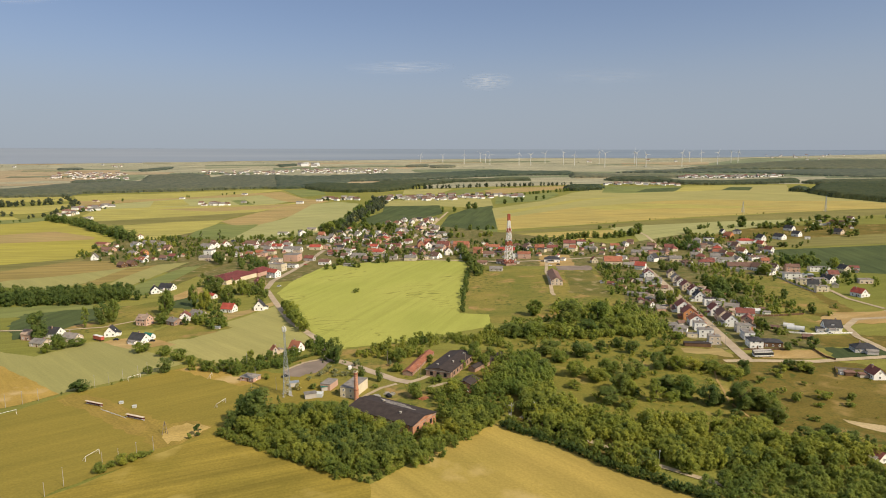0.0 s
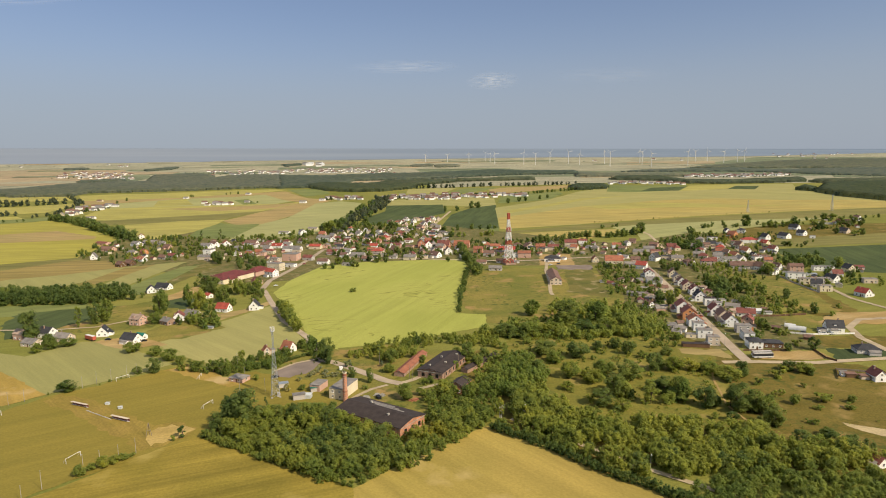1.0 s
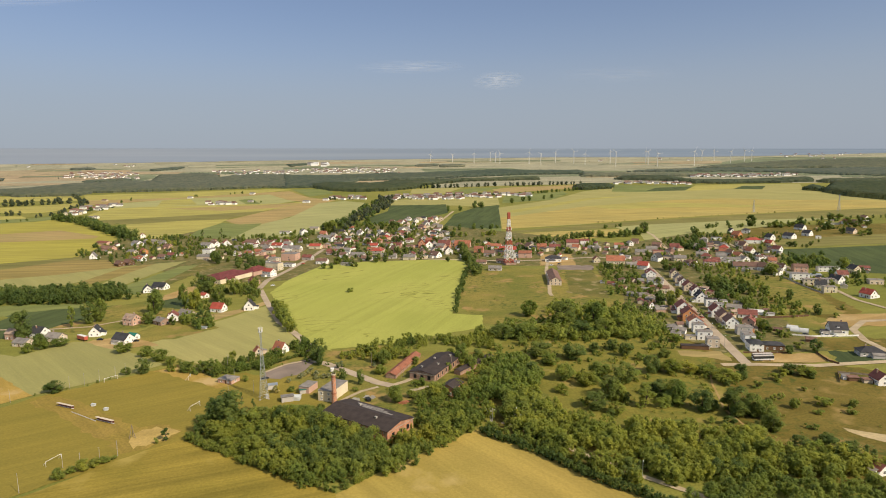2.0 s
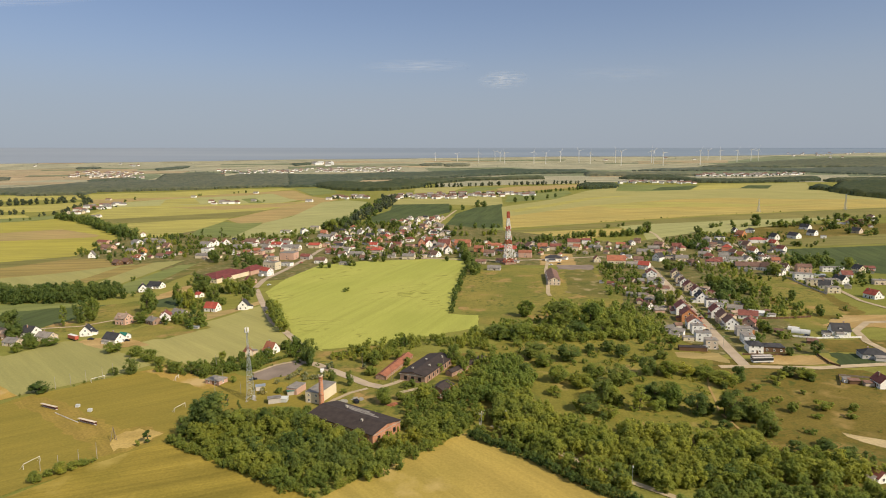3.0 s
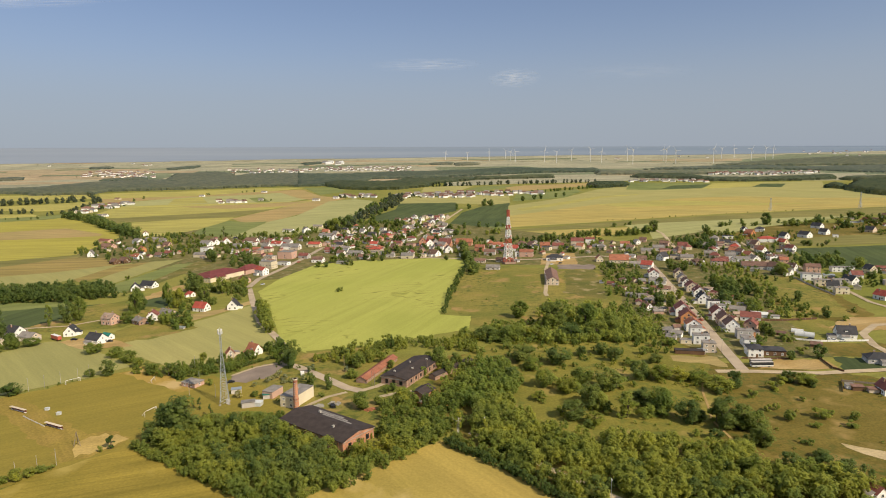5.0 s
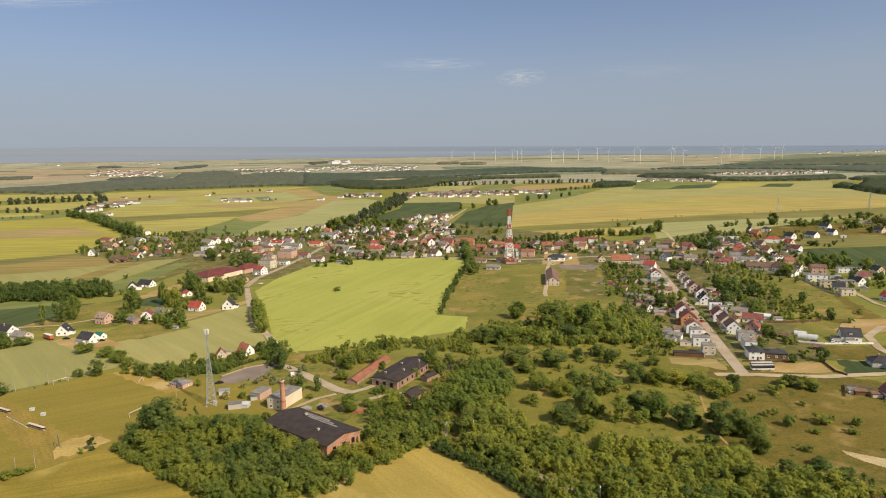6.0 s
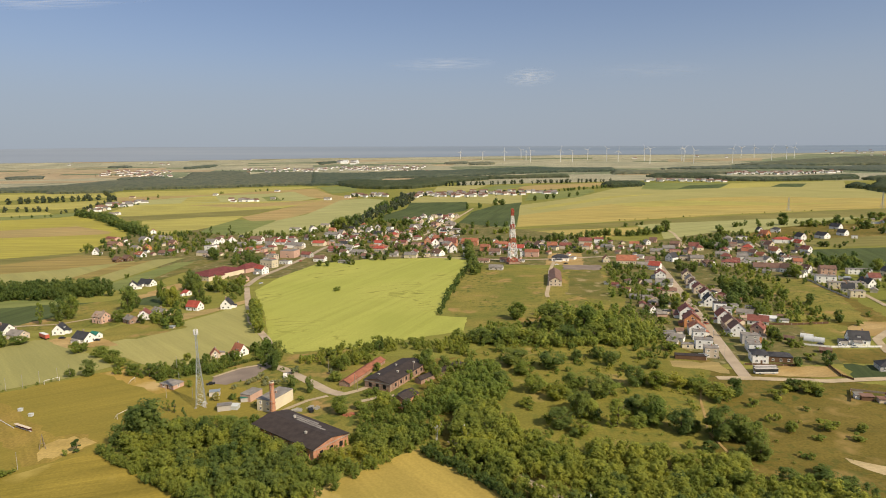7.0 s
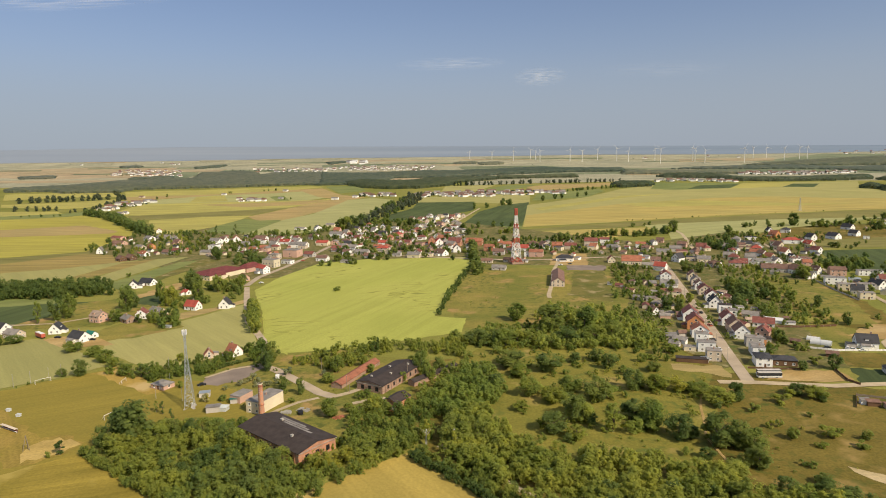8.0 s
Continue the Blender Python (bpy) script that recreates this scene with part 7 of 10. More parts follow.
def house(x, y, kind, w, d, h, ridge, turn, roof, wall, name="house", chimney=True, glazed=True):
    """A building with plan w by d metres, its ridge along its own y, turned by `turn` degrees; h: eaves, ridge: top."""
    words = COLOUR[wall.name] + " " + name.replace("_", " ") + " with a " + ("flat " if kind == "flat" else "pitched ") + COLOUR[roof.name] + " roof"
    root = tagged(new(name), words, name.replace("_", " "), "village buildings")
    root.matrix_world = pose(x, y, land(x, y), 0, 0, turn)
    bm = bmesh.new()
    walls(bm, w, d, h, ridge, kind)
    part("wall", bm, wall, root)
    bm = bmesh.new()
    prism(bm, w, d, h, ridge, 0.35 if kind != "flat" else 0.15, 0.18, kind)
    part("roof", bm, roof, root)
    if chimney and kind != "mono":
        cx, cy = house_rng.uniform(-0.15, 0.15) * w, house_rng.uniform(-0.25, 0.25) * d
        top = ridge + 0.9 if kind != "flat" else h + 1.3
        bm = bmesh.new()
        box(bm, cx - 0.3, cy - 0.4, h * 0.95, cx + 0.3, cy + 0.4, top)
        stack = part("chimney", bm, OLDBRICK, root)
        bm = bmesh.new()
        box(bm, cx - 0.36, cy - 0.46, top, cx + 0.36, cy + 0.46, top + 0.12)
        part("cap", bm, ROCK, stack)
    if kind in ("gable", "hip") and chimney and odd_rng.random() < 0.55:
        side, deep, wide = odd_rng.choice((-1, 1)), odd_rng.uniform(2.2, 3.4), d * odd_rng.uniform(0.35, 0.6)
        at = odd_rng.uniform(-0.2, 0.2) * d
        bm = bmesh.new()
        x0, x1 = sorted((side * w / 2, side * (w / 2 + deep)))
        box(bm, x0, at - wide / 2, 0, x1, at + wide / 2, 2.3)
        lean = part("lean_to", bm, wall, root)
        bm = bmesh.new()
        v = [bm.verts.new(p) for p in ((side * (w / 2 - 0.05), at - wide / 2 - 0.2, 3.1), (side * (w / 2 + deep + 0.3), at - wide / 2 - 0.2, 2.25), (side * (w / 2 + deep + 0.3), at + wide / 2 + 0.2, 2.25), (side * (w / 2 - 0.05), at + wide / 2 + 0.2, 3.1))]
        low = [bm.verts.new(q.co - Vector((0, 0, 0.16))) for q in v]
        bm.faces.new(v)
        bm.faces.new(low[::-1])
        for k in range(4):
            bm.faces.new((v[(k + 1) % 4], v[k], low[k], low[(k + 1) % 4]))
        bmesh.ops.recalc_face_normals(bm, faces=bm.faces[:])
        part("roof", bm, roof if odd_rng.random() < 0.5 else ASH, lean)
    if kind == "gable" and chimney and ridge - h > 3.0 and odd_rng.random() < 0.45:
        side, at = odd_rng.choice((-1, 1)), odd_rng.uniform(-0.2, 0.2) * d
        z = h + 0.35
        bm = bmesh.new()
        x0, x1 = sorted((side * w * 0.12, side * w * 0.4))
        box(bm, x0, at - 0.9, z, x1, at + 0.9, z + 1.5)
        dormer = part("dormer", bm, wall, root)
        bm = bmesh.new()
        box(bm, x0 - 0.15, at - 1.1, z + 1.5, x1 + 0.15, at + 1.1, z + 1.66)
        part("roof", bm, roof, dormer)
    if glazed:
        floors = [0.9] if h < 4.6 else [0.9, 3.7]
        for z in floors:
            for side in ((-1, 1) if y < 560 else (-1,)):
                n = max(1, int(w / 3.6)) if y < 760 else 1
                for k in range(n):
                    window(root, pose((k + 0.5) * w / n - w / 2, side * (d / 2 + 0.01), z, 0, 0, 0 if side < 0 else 180), y < 450)
            n = max(1, int(d / 4.0)) if y < 760 else 1
            for k in range(n):
                window(root, pose(-(w / 2 + 0.01), (k + 0.5) * d / n - d / 2, z, 0, 0, -90), y < 450)
        if kind == "gable" and ridge - h > 2.5:
            for side in ((-1, 1) if y < 560 else (-1,)):
                window(root, pose(0, side * (d / 2 + 0.01), h + 0.15, 0, 0, 0 if side < 0 else 180), y < 450)
        bm = bmesh.new()
        box(bm, -w / 2 - 0.05, -d * 0.12, 0, -w / 2 + 0.05, -d * 0.12 + 1.0, 2.1)
        part("door", bm, BROWN, root)
    return root


# street on the east side of the village: west row, south to north
house(170.2, 403.7, "flat", 7.34, 6.61, 5.92, 5.92, -8, ASH, BEIGE)
house(171.1, 420.4, "flat", 9.55, 6.61, 5.73, 5.73, -8, ASH, WHITE)
house(173.7, 438.5, "flat", 7.34, 6.61, 5.73, 5.73, -8, ASH, WHITE)
house(176, 451, "gable", 9.88, 9.88, 5.15, 8.46, -8, TERRA, WHITE)
house(178.4, 470.5, "gable", 10.4, 10.9, 5.66, 9.78, -8, MAROON, ORANGE)
house(181.1, 491.7, "gable", 10.4, 11.9, 5.66, 9.78, -8, MAROON, WHITE)
house(157.4, 399.1, "flat", 16.5, 4.5, 2.41, 2.41, -8, FELT, BROWN, "garage_row", False, False)
house(164.5, 399.2, "mono", 3.75, 3.75, 2.24, 2.49, -8, ZINC, GREY, "shed", False, False)
house(161.9, 420.3, "flat", 6.61, 4.41, 2.69, 2.69, -8, ASH, CREAM, "annexe", False, True)
house(157, 443.9, "mono", 6, 7.5, 2.49, 3.32, -8, ASH, BEIGE, "shed", False, True)
house(155.2, 427.8, "gable", 4.5, 6, 2.32, 3.73, 60, ASH, GREY, "shed", False, True)
house(159.2, 507.7, "gable", 6.41, 7.32, 2.86, 5.73, 30, UMBER, WHITE)
house(167.8, 504.1, "gable", 3.75, 7.5, 2.16, 3.32, 82, ASH, WHITE, "shed", False, True)
house(187.6, 564.8, "gable", 7.32, 11, 4.77, 6.68, 82, UMBER, CREAM)
house(193.7, 606.5, "gable", 9.15, 14.6, 3.82, 6.2, 82, ASH, WHITE)
house(197.7, 636.9, "gable", 9.46, 12.3, 5.49, 8.79, -8, MAROON, WHITE)
house(204.7, 687.3, "gable", 9.46, 11.3, 4.39, 8.22, 60, RED, WHITE)
house(207.7, 723.1, "gable", 8.62, 10.1, 4.77, 7.64, 82, UMBER, PINK)
house(196.3, 701.4, "gable", 6.04, 13.4, 2.86, 5.24, 82, ASH, GREY)
house(182.9, 723.9, "gable", 12.1, 20.2, 3.82, 9.06, 82, TERRA, CREAM, "house", False)
house(163.1, 732.3, "gable", 7.76, 8.4, 3.82, 7.64, 0, TERRA, CREAM)
house(175.5, 574.3, "mono", 4.5, 6.75, 2.16, 2.82, 80, ASH, GREY, "shed", False, False)
house(166.3, 549.5, "gable", 4.5, 6.75, 2.16, 3.65, 80, ASH, GREY, "shed", False, False)
house(150.5, 601.9, "gable", 3.75, 6, 2.07, 3.32, 70, MAROON, PINK, "shed", False, False)
house(144.2, 609.9, "gable", 3, 4.5, 1.99, 2.82, 70, ASH, WHITE, "shed", False, False)
house(153, 594.1, "mono", 3, 5.25, 1.99, 2.49, 70, ASH, PINK, "shed", False, False)
house(174.4, 614.8, "gable", 4.5, 6, 2.24, 4.15, 20, UMBER, BEIGE, "shed", False, False)
# east row
house(193.9, 397.3, "hip", 10.5, 8.1, 4.92, 6.46, 82, SLATE, WHITE, "house", False)
house(205.4, 398.5, "hip", 8.25, 12, 3.32, 4.81, 82, SLATE, BROWN, "house", False)
house(197.9, 415.7, "flat", 11, 6.61, 5.38, 5.38, 82, ASH, WHITE)
house(202.1, 432, "flat", 9.55, 6.61, 5.73, 5.73, -8, ASH, GREY)
house(207.2, 432.1, "flat", 2.94, 5.14, 4.48, 4.48, -8, ASH, ORANGE, "annexe", False)
house(200.6, 449.7, "gable", 8.89, 10.9, 5.15, 9.28, -8, UMBER, WHITE)
house(201.6, 464.4, "gable", 8.89, 11.9, 5.15, 9.28, -8, UMBER, BEIGE)
house(202.8, 481.7, "gable", 8.89, 11.9, 5.15, 9.28, -8, MAROON, WHITE)
house(210.1, 500.4, "flat", 9.55, 7.34, 5.56, 5.56, -8, ASH, WHITE)
house(210.9, 513.1, "flat", 8.81, 6.61, 6.27, 6.27, -8, FELT, WHITE)
house(209, 530.5, "gable", 8.89, 10.9, 4.63, 9.28, -8, SLATE, WHITE)
house(214.4, 555.6, "gable", 9.88, 10.9, 4.63, 8.76, -8, MAROON, WHITE)
house(214.9, 576.1, "gable", 9.88, 10.9, 4.63, 8.76, -8, MAROON, BEIGE)
house(216.3, 595.8, "gable", 7.91, 9.88, 4.63, 8.25, -8, UMBER, WHITE)
house(218.4, 614.1, "gable", 7.91, 9.88, 4.63, 8.25, -8, ASH, BEIGE)
house(221.6, 636.4, "gable", 8.42, 11.3, 4.93, 8.79, -8, UMBER, CREAM)
house(224.3, 476.9, "gable", 7.91, 12.9, 3.09, 6.19, 70, MAROON, WHITE)
house(216.2, 455.5, "gable", 7.91, 9.88, 3.6, 6.7, -30, MAROON, PINK)
house(212.2, 441.4, "mono", 3.75, 6, 2.16, 2.66, 80, FELT, GREY, "shed", False, False)
house(224.5, 500.4, "gable", 5.25, 10.5, 2.49, 4.56, 60, ASH, GREY, "shed", False, False)
house(233.7, 514.9, "gable", 4.5, 6.75, 2.24, 3.73, 60, ASH, BEIGE, "shed", False, False)
house(233.4, 542.6, "gable", 4.5, 7.5, 2.24, 3.73, 60, MAROON, GREY, "shed", False, False)
house(223.4, 518.7, "flat", 5.14, 5.14, 3.59, 3.59, -8, ASH, WHITE, "annexe", False)
house(234.5, 486.7, "gable", 5.49, 11, 2.29, 3.62, 70, STEEL_ROOF, WHITE, "greenhouse", False, False)
house(245.8, 491.7, "gable", 3.75, 5.25, 1.99, 3.15, 70, UMBER, BEIGE, "shed", False, False)
house(242.9, 481.7, "mono", 2.25, 6.75, 1.83, 2.32, 80, ASH, WHITE, "shed", False, False)
house(237.6, 413.7, "gable", 3.75, 6, 1.99, 3.32, 70, UMBER, BROWN, "shed", False, False)
house(227.9, 438.8, "gable", 3, 6, 1.83, 2.82, 60, UMBER, BROWN, "shed", False, False)
# new houses by the sandy lane
house(265.5, 433.8, "gable", 8.25, 11.2, 3.49, 7.88, 80, SLATE, WHITE)
house(256.5, 432.4, "flat", 4.5, 4.5, 2.49, 2.49, 80, SLATE, GREY, "garage", False, False)
house(257.3, 385.5, "hip", 9, 13.5, 2.82, 5.48, 80, SLATE, GREY)
house(221.1, 341.8, "mono", 3, 5.25, 2.16, 2.49, 85, UMBER, BROWN, "shed", False, False)
house(218.4, 343.4, "mono", 2.62, 3.75, 2.16, 2.66, 85, ASH, WHITE, "shed", False, False)
house(232.6, 337.4, "gable", 6.75, 8.25, 3.32, 6.64, 0, MAROON, WHITE)
house(226.9, 338.8, "mono", 3, 4.5, 1.99, 2.32, 85, UMBER, BEIGE, "shed", False, False)
house(170.4, 241.8, "gable", 5.25, 6, 2.49, 4.56, 20, MAROON, WHITE)
house(351.6, 598.8, "flat", 7.5, 12, 4.98, 4.98, 82, ASH, GREY)
house(333.2, 563.3, "flat", 6.75, 10.5, 5.15, 5.15, 82, ASH, CREAM)
house(336, 581.8, "gable", 7.5, 9, 3.73, 7.47, 70, SLATE, GREY)
house(334.5, 596.5, "flat", 7.5, 12.8, 5.39, 5.39, 75, ASH, CREAM)
house(338.3, 622.8, "flat", 9.49, 15.9, 5.92, 5.92, 75, ASH, WHITE)
house(341.7, 645.7, "mono", 4.5, 9, 2.32, 2.66, 75, ASH, WHITE, "shed", False, False)
house(359.4, 663.6, "gable", 10.3, 13.4, 5.73, 8.11, 80, UMBER, PINK)
house(360.1, 633.7, "mono", 5.25, 9, 2.49, 2.82, 75, ZINC, WHITE, "shed", False, False)
house(362.8, 603.7, "gable", 9, 11.2, 3.73, 7.88, 20, SLATE, WHITE)
house(387.7, 663, "flat", 7.76, 20.2, 4.77, 4.77, 82, ASH, WHITE, "barn", False)
house(408.3, 653.2, "gable", 8.62, 9.24, 4.77, 8.59, 15, SLATE, CREAM)
house(426.6, 668.3, "gable", 6.9, 11.8, 2.86, 4.77, 82, MAROON, GREY, "barn", False)
house(353.5, 541.7, "gable", 8.25, 10.5, 3.73, 7.47, 20, RED, WHITE)
house(394.6, 598.1, "flat", 7.5, 12, 4.15, 4.15, 82, ASH, BEIGE)
# northeast hamlet
house(444.7, 908.7, "gable", 9.49, 10.9, 4.77, 9.54, 20, SLATE, WHITE)
house(480.2, 925, "gable", 11.2, 15.1, 4.29, 8.59, 25, SLATE, WHITE)
house(521.3, 954.9, "gable", 9.49, 11.8, 4.29, 8.59, 28, SLATE, WHITE)
house(519.9, 922.6, "flat", 6.04, 6.72, 3.82, 3.82, 70, ASH, WHITE, "garage", False)
house(551.3, 1032.7, "gable", 10.3, 15.1, 3.82, 8.59, 28, SLATE, WHITE)
house(597.9, 977.2, "gable", 10.3, 13.4, 3.82, 8.59, 28, SLATE, BEIGE)
house(668.3, 1108.1, "gable", 9.49, 10.9, 4.77, 8.59, 30, MAROON, WHITE)
house(675.4, 1098.4, "gable", 10.3, 10.9, 3.82, 8.59, 28, UMBER, BROWN)
house(730.2, 1160.1, "gable", 10.3, 11.8, 4.77, 9.54, 20, UMBER, WHITE)
house(645.8, 1101, "mono", 4.5, 12, 2.49, 2.82, 80, ASH, WHITE, "shed", False, False)
house(373.4, 829.9, "gable", 9.49, 10.1, 4.77, 9.54, 20, UMBER, CREAM)
house(363.7, 787.6, "gable", 7.76, 9.24, 3.82, 7.64, 20, TERRA, WHITE)
house(409.1, 881.4, "hip", 11.2, 20.2, 4.77, 7.64, 80, RED, WHITE)
house(415.4, 848.4, "gable", 8.62, 10.1, 4.77, 8.59, 28, RED, CREAM)
house(400.3, 795.2, "gable", 8.62, 10.1, 4.77, 8.59, 30, MAROON, WHITE)
house(412.3, 942, "gable", 10.3, 11.8, 4.77, 9.54, 30, TERRA, ORANGE)
house(448.3, 994.8, "hip", 10.3, 11.8, 4.77, 7.64, 60, SLATE, WHITE)
house(423.3, 989.3, "gable", 7.76, 7.56, 4.77, 8.59, 10, SLATE, WHITE)
house(342.9, 816.5, "hip", 9.49, 10.9, 3.82, 7.64, 70, RED, CREAM)
house(344.3, 851.9, "gable", 8.62, 12.5, 4.29, 7.64, 80, SLATE, CREAM)
house(373.3, 919, "flat", 8.62, 13.4, 3.82, 3.82, 80, SLATE, WHITE)
house(334.2, 775.5, "gable", 6.9, 8.4, 3.82, 7.15, 30, UMBER, WHITE)
house(334.1, 754.4, "gable", 7.76, 10.1, 3.82, 7.15, 28, TERRA, CREAM)
house(354.9, 749.5, "gable", 6.04, 7.56, 3.82, 7.15, 10, SLATE, WHITE)
house(350.3, 704.1, "gable", 7.76, 8.4, 5.73, 8.59, 80, TERRA, PINK)
house(343.8, 670.4, "gable", 6.9, 8.4, 3.82, 7.64, 30, UMBER, WHITE)
house(328.9, 646, "gable", 6.04, 6.72, 3.82, 6.68, 30, ASH, WHITE)
house(326, 670.8, "gable", 8.62, 9.24, 4.29, 8.59, 30, UMBER, WHITE)
house(312.2, 681, "gable", 11.6, 26.7, 3.83, 7.68, 75, UMBER, GREY, "barn", False)
house(314.8, 723.5, "gable", 6.9, 16.8, 3.82, 6.2, 80, ASH, WHITE, "barn", False)
house(298.4, 712.9, "flat", 7.76, 11.8, 4.77, 4.77, 80, ASH, GREY)
house(283.8, 706, "hip", 11.2, 14.3, 4.77, 7.64, 75, MAROON, BEIGE)
house(263, 703.1, "gable", 7.76, 10.1, 3.33, 6.68, 40, UMBER, WHITE)
house(295.3, 764.2, "gable", 7.76, 11.8, 3.82, 6.68, 70, ASH, GREY)
house(260.5, 736.8, "gable", 7.76, 13.4, 3.82, 6.68, 80, ASH, CREAM)
house(282.6, 824.2, "gable", 8.62, 11.8, 4.77, 8.59, 75, MAROON, PINK)
house(234.3, 737.7, "gable", 9.49, 10.1, 4.77, 9.54, -50, SLATE, WHITE)
house(229.5, 788.6, "gable", 9.49, 13.4, 3.82, 6.68, 80, ASH, BEIGE)
house(249.3, 811, "gable", 7.76, 13.4, 4.29, 7.15, 80, ASH, GREY)
house(265.9, 845.3, "gable", 7.76, 10.9, 4.77, 7.64, 60, UMBER, PINK)
house(236.4, 868.2, "gable", 6.9, 7.56, 3.82, 6.68, 20, ASH, WHITE)
house(249.4, 890.1, "gable", 6.9, 9.24, 3.82, 6.68, 70, UMBER, PINK)
house(312.3, 832.8, "gable", 7.76, 10.1, 3.82, 7.15, 60, ASH, GREY)
house(347.2, 896.4, "hip", 9.49, 10.1, 4.29, 7.64, 60, ASH, GREY)
# middle of the village, along the far side of the oilseed field
house(65.5, 819.1, "gable", 10.3, 21.8, 3.82, 7.64, 82, RED, WHITE)
house(83.9, 772.1, "gable", 11.2, 15.9, 6.2, 8.59, 82, TERRA, PINK)
house(70, 731.4, "mono", 4.5, 7.5, 2.49, 2.82, 82, ASH, WHITE, "shed", False)
house(73.6, 772.5, "flat", 6.04, 6.72, 5.73, 5.73, 82, ASH, WHITE)
house(114.3, 741.8, "hip", 11.2, 18.5, 3.82, 7.15, 80, SLATE, WHITE)
house(156.9, 861.3, "gable", 11.2, 16.8, 6.68, 10.5, 80, MAROON, BEIGE)
house(175.1, 871.3, "gable", 10.3, 11.8, 7.64, 9.54, 80, MAROON, WHITE)
house(128.3, 831.2, "gable", 9.49, 14.3, 4.77, 8.11, 80, MAROON, BEIGE)
house(112.6, 842.2, "gable", 8.62, 12.5, 4.29, 7.64, 80, TERRA, BRICK)
house(96.3, 842.9, "gable", 12.1, 12.5, 4.29, 8.59, 20, UMBER, BEIGE)
house(51.6, 845, "gable", 9.49, 13.4, 4.77, 7.64, 80, TERRA, WHITE)
house(40.3, 787.1, "gable", 8.62, 13.4, 4.29, 7.15, 80, UMBER, GREY)
house(27.6, 815.8, "gable", 10.3, 11.8, 5.73, 8.59, 80, TERRA, BRICK)
house(5.8, 868.8, "gable", 10.3, 21.8, 5.73, 9.54, 80, TERRA, BRICK)
house(41.3, 856.1, "hip", 7.76, 8.4, 4.77, 8.59, 80, TERRA, PINK)
house(43.1, 684.7, "gable", 7.76, 14.3, 2.86, 5.24, 82, ASH, GREY, "barn", False)
house(29.1, 728.8, "gable", 6.9, 11.8, 2.67, 4.77, 82, UMBER, BEIGE, "barn", False)
house(52, 735.9, "gable", 6.04, 10.1, 2.67, 4.77, 82, UMBER, GREY, "barn", False)
house(-12.1, 807.8, "gable", 9.49, 10.9, 5.24, 9.54, 10, UMBER, WHITE)
house(-19.4, 859.1, "gable", 12.9, 16.8, 5.73, 11.5, 80, MAROON, BRICK)
house(-28.2, 780.8, "gable", 10.3, 14.3, 3.33, 7.64, 50, UMBER, WHITE)
house(-52.2, 871.7, "gable", 9.49, 12.5, 6.68, 11.5, 10, TERRA, BRICK, "house", False)
house(-42.8, 871.2, "gable", 10.3, 11.8, 4.77, 9.54, 20, RED, WHITE)
house(-40, 905.8, "gable", 9.49, 16.8, 5.73, 8.59, 70, TERRA, BRICK)
house(-41.5, 772.4, "flat", 6.9, 8.4, 3.82, 3.82, 80, ASH, CREAM)
house(-58.6, 764.4, "gable", 9.49, 15.1, 3.82, 6.68, 82, ASH, CREAM)
house(-82.2, 773.9, "gable", 7.76, 12.5, 3.33, 6.2, 82, ASH, GREY, "barn", False)
house(-106.1, 811.8, "hip", 11.2, 15.1, 4.77, 7.64, 80, RED, BEIGE)
house(-117.3, 863.8, "gable", 8.62, 10.9, 4.77, 7.64, 80, RED, WHITE)
house(-112.8, 954.4, "hip", 10.3, 10.1, 4.77, 8.59, 40, RED, PINK)
house(-88.8, 873.5, "gable", 8.62, 16.8, 4.29, 6.68, 80, MAROON, PINK)
house(7, 775, "gable", 6.9, 7.56, 3.82, 6.68, 10, ASH, WHITE)
house(-127.5, 789.1, "gable", 8.62, 18.5, 3.33, 6.2, 75, ASH, GREY, "barn", False)
house(-111.6, 762, "gable", 6.9, 13.4, 2.86, 5.73, 75, UMBER, GREY, "barn", False)
house(-171, 877.6, "gable", 8.62, 11.8, 4.29, 7.64, 80, UMBER, WHITE)
house(-193.7, 945.9, "gable", 8.62, 10.9, 4.77, 8.59, 20, UMBER, WHITE)
house(-210.3, 967.1, "gable", 10.3, 23.5, 4.29, 7.15, 80, ASH, WHITE)
house(-263.1, 1036.8, "gable", 11.2, 12.5, 5.73, 9.54, 30, ASH, WHITE)
house(-201.4, 867.9, "gable", 9.49, 16.8, 4.29, 7.15, 80, RED, CREAM)
house(-228.8, 847.5, "gable", 11.2, 25.2, 4.77, 7.64, 82, ASH, WHITE)
house(-240.3, 858.8, "gable", 7.76, 10.1, 4.77, 7.64, 40, RED, WHITE)
house(-208.5, 769.8, "flat", 15.5, 18.5, 8.59, 8.59, 82, ASH, PINK)
house(-196.4, 720.3, "flat", 6.9, 13.4, 3.82, 3.82, 70, ASH, WHITE)
house(-206.9, 698.3, "flat", 10.3, 16.8, 8.59, 8.59, 70, ASH, CREAM)
house(-224.3, 753.2, "flat", 8.62, 12.5, 5.73, 5.73, 70, ASH, BEIGE)
house(-200.7, 660.7, "gable", 8.62, 12.5, 5.73, 8.59, 60, RED, WHITE)
house(-203.6, 621.3, "gable", 8.62, 10.3, 3.65, 6.84, 40, MAROON, PINK)
house(-161.4, 738.8, "gable", 8.62, 13.4, 3.82, 6.68, 80, UMBER, WHITE)
house(-129.4, 726, "mono", 5.25, 13.5, 2.49, 2.9, 80, ASH, GREY, "shed", False)
house(-186.9, 769, "gable", 7.76, 13.4, 3.82, 6.68, 70, MAROON, GREY)
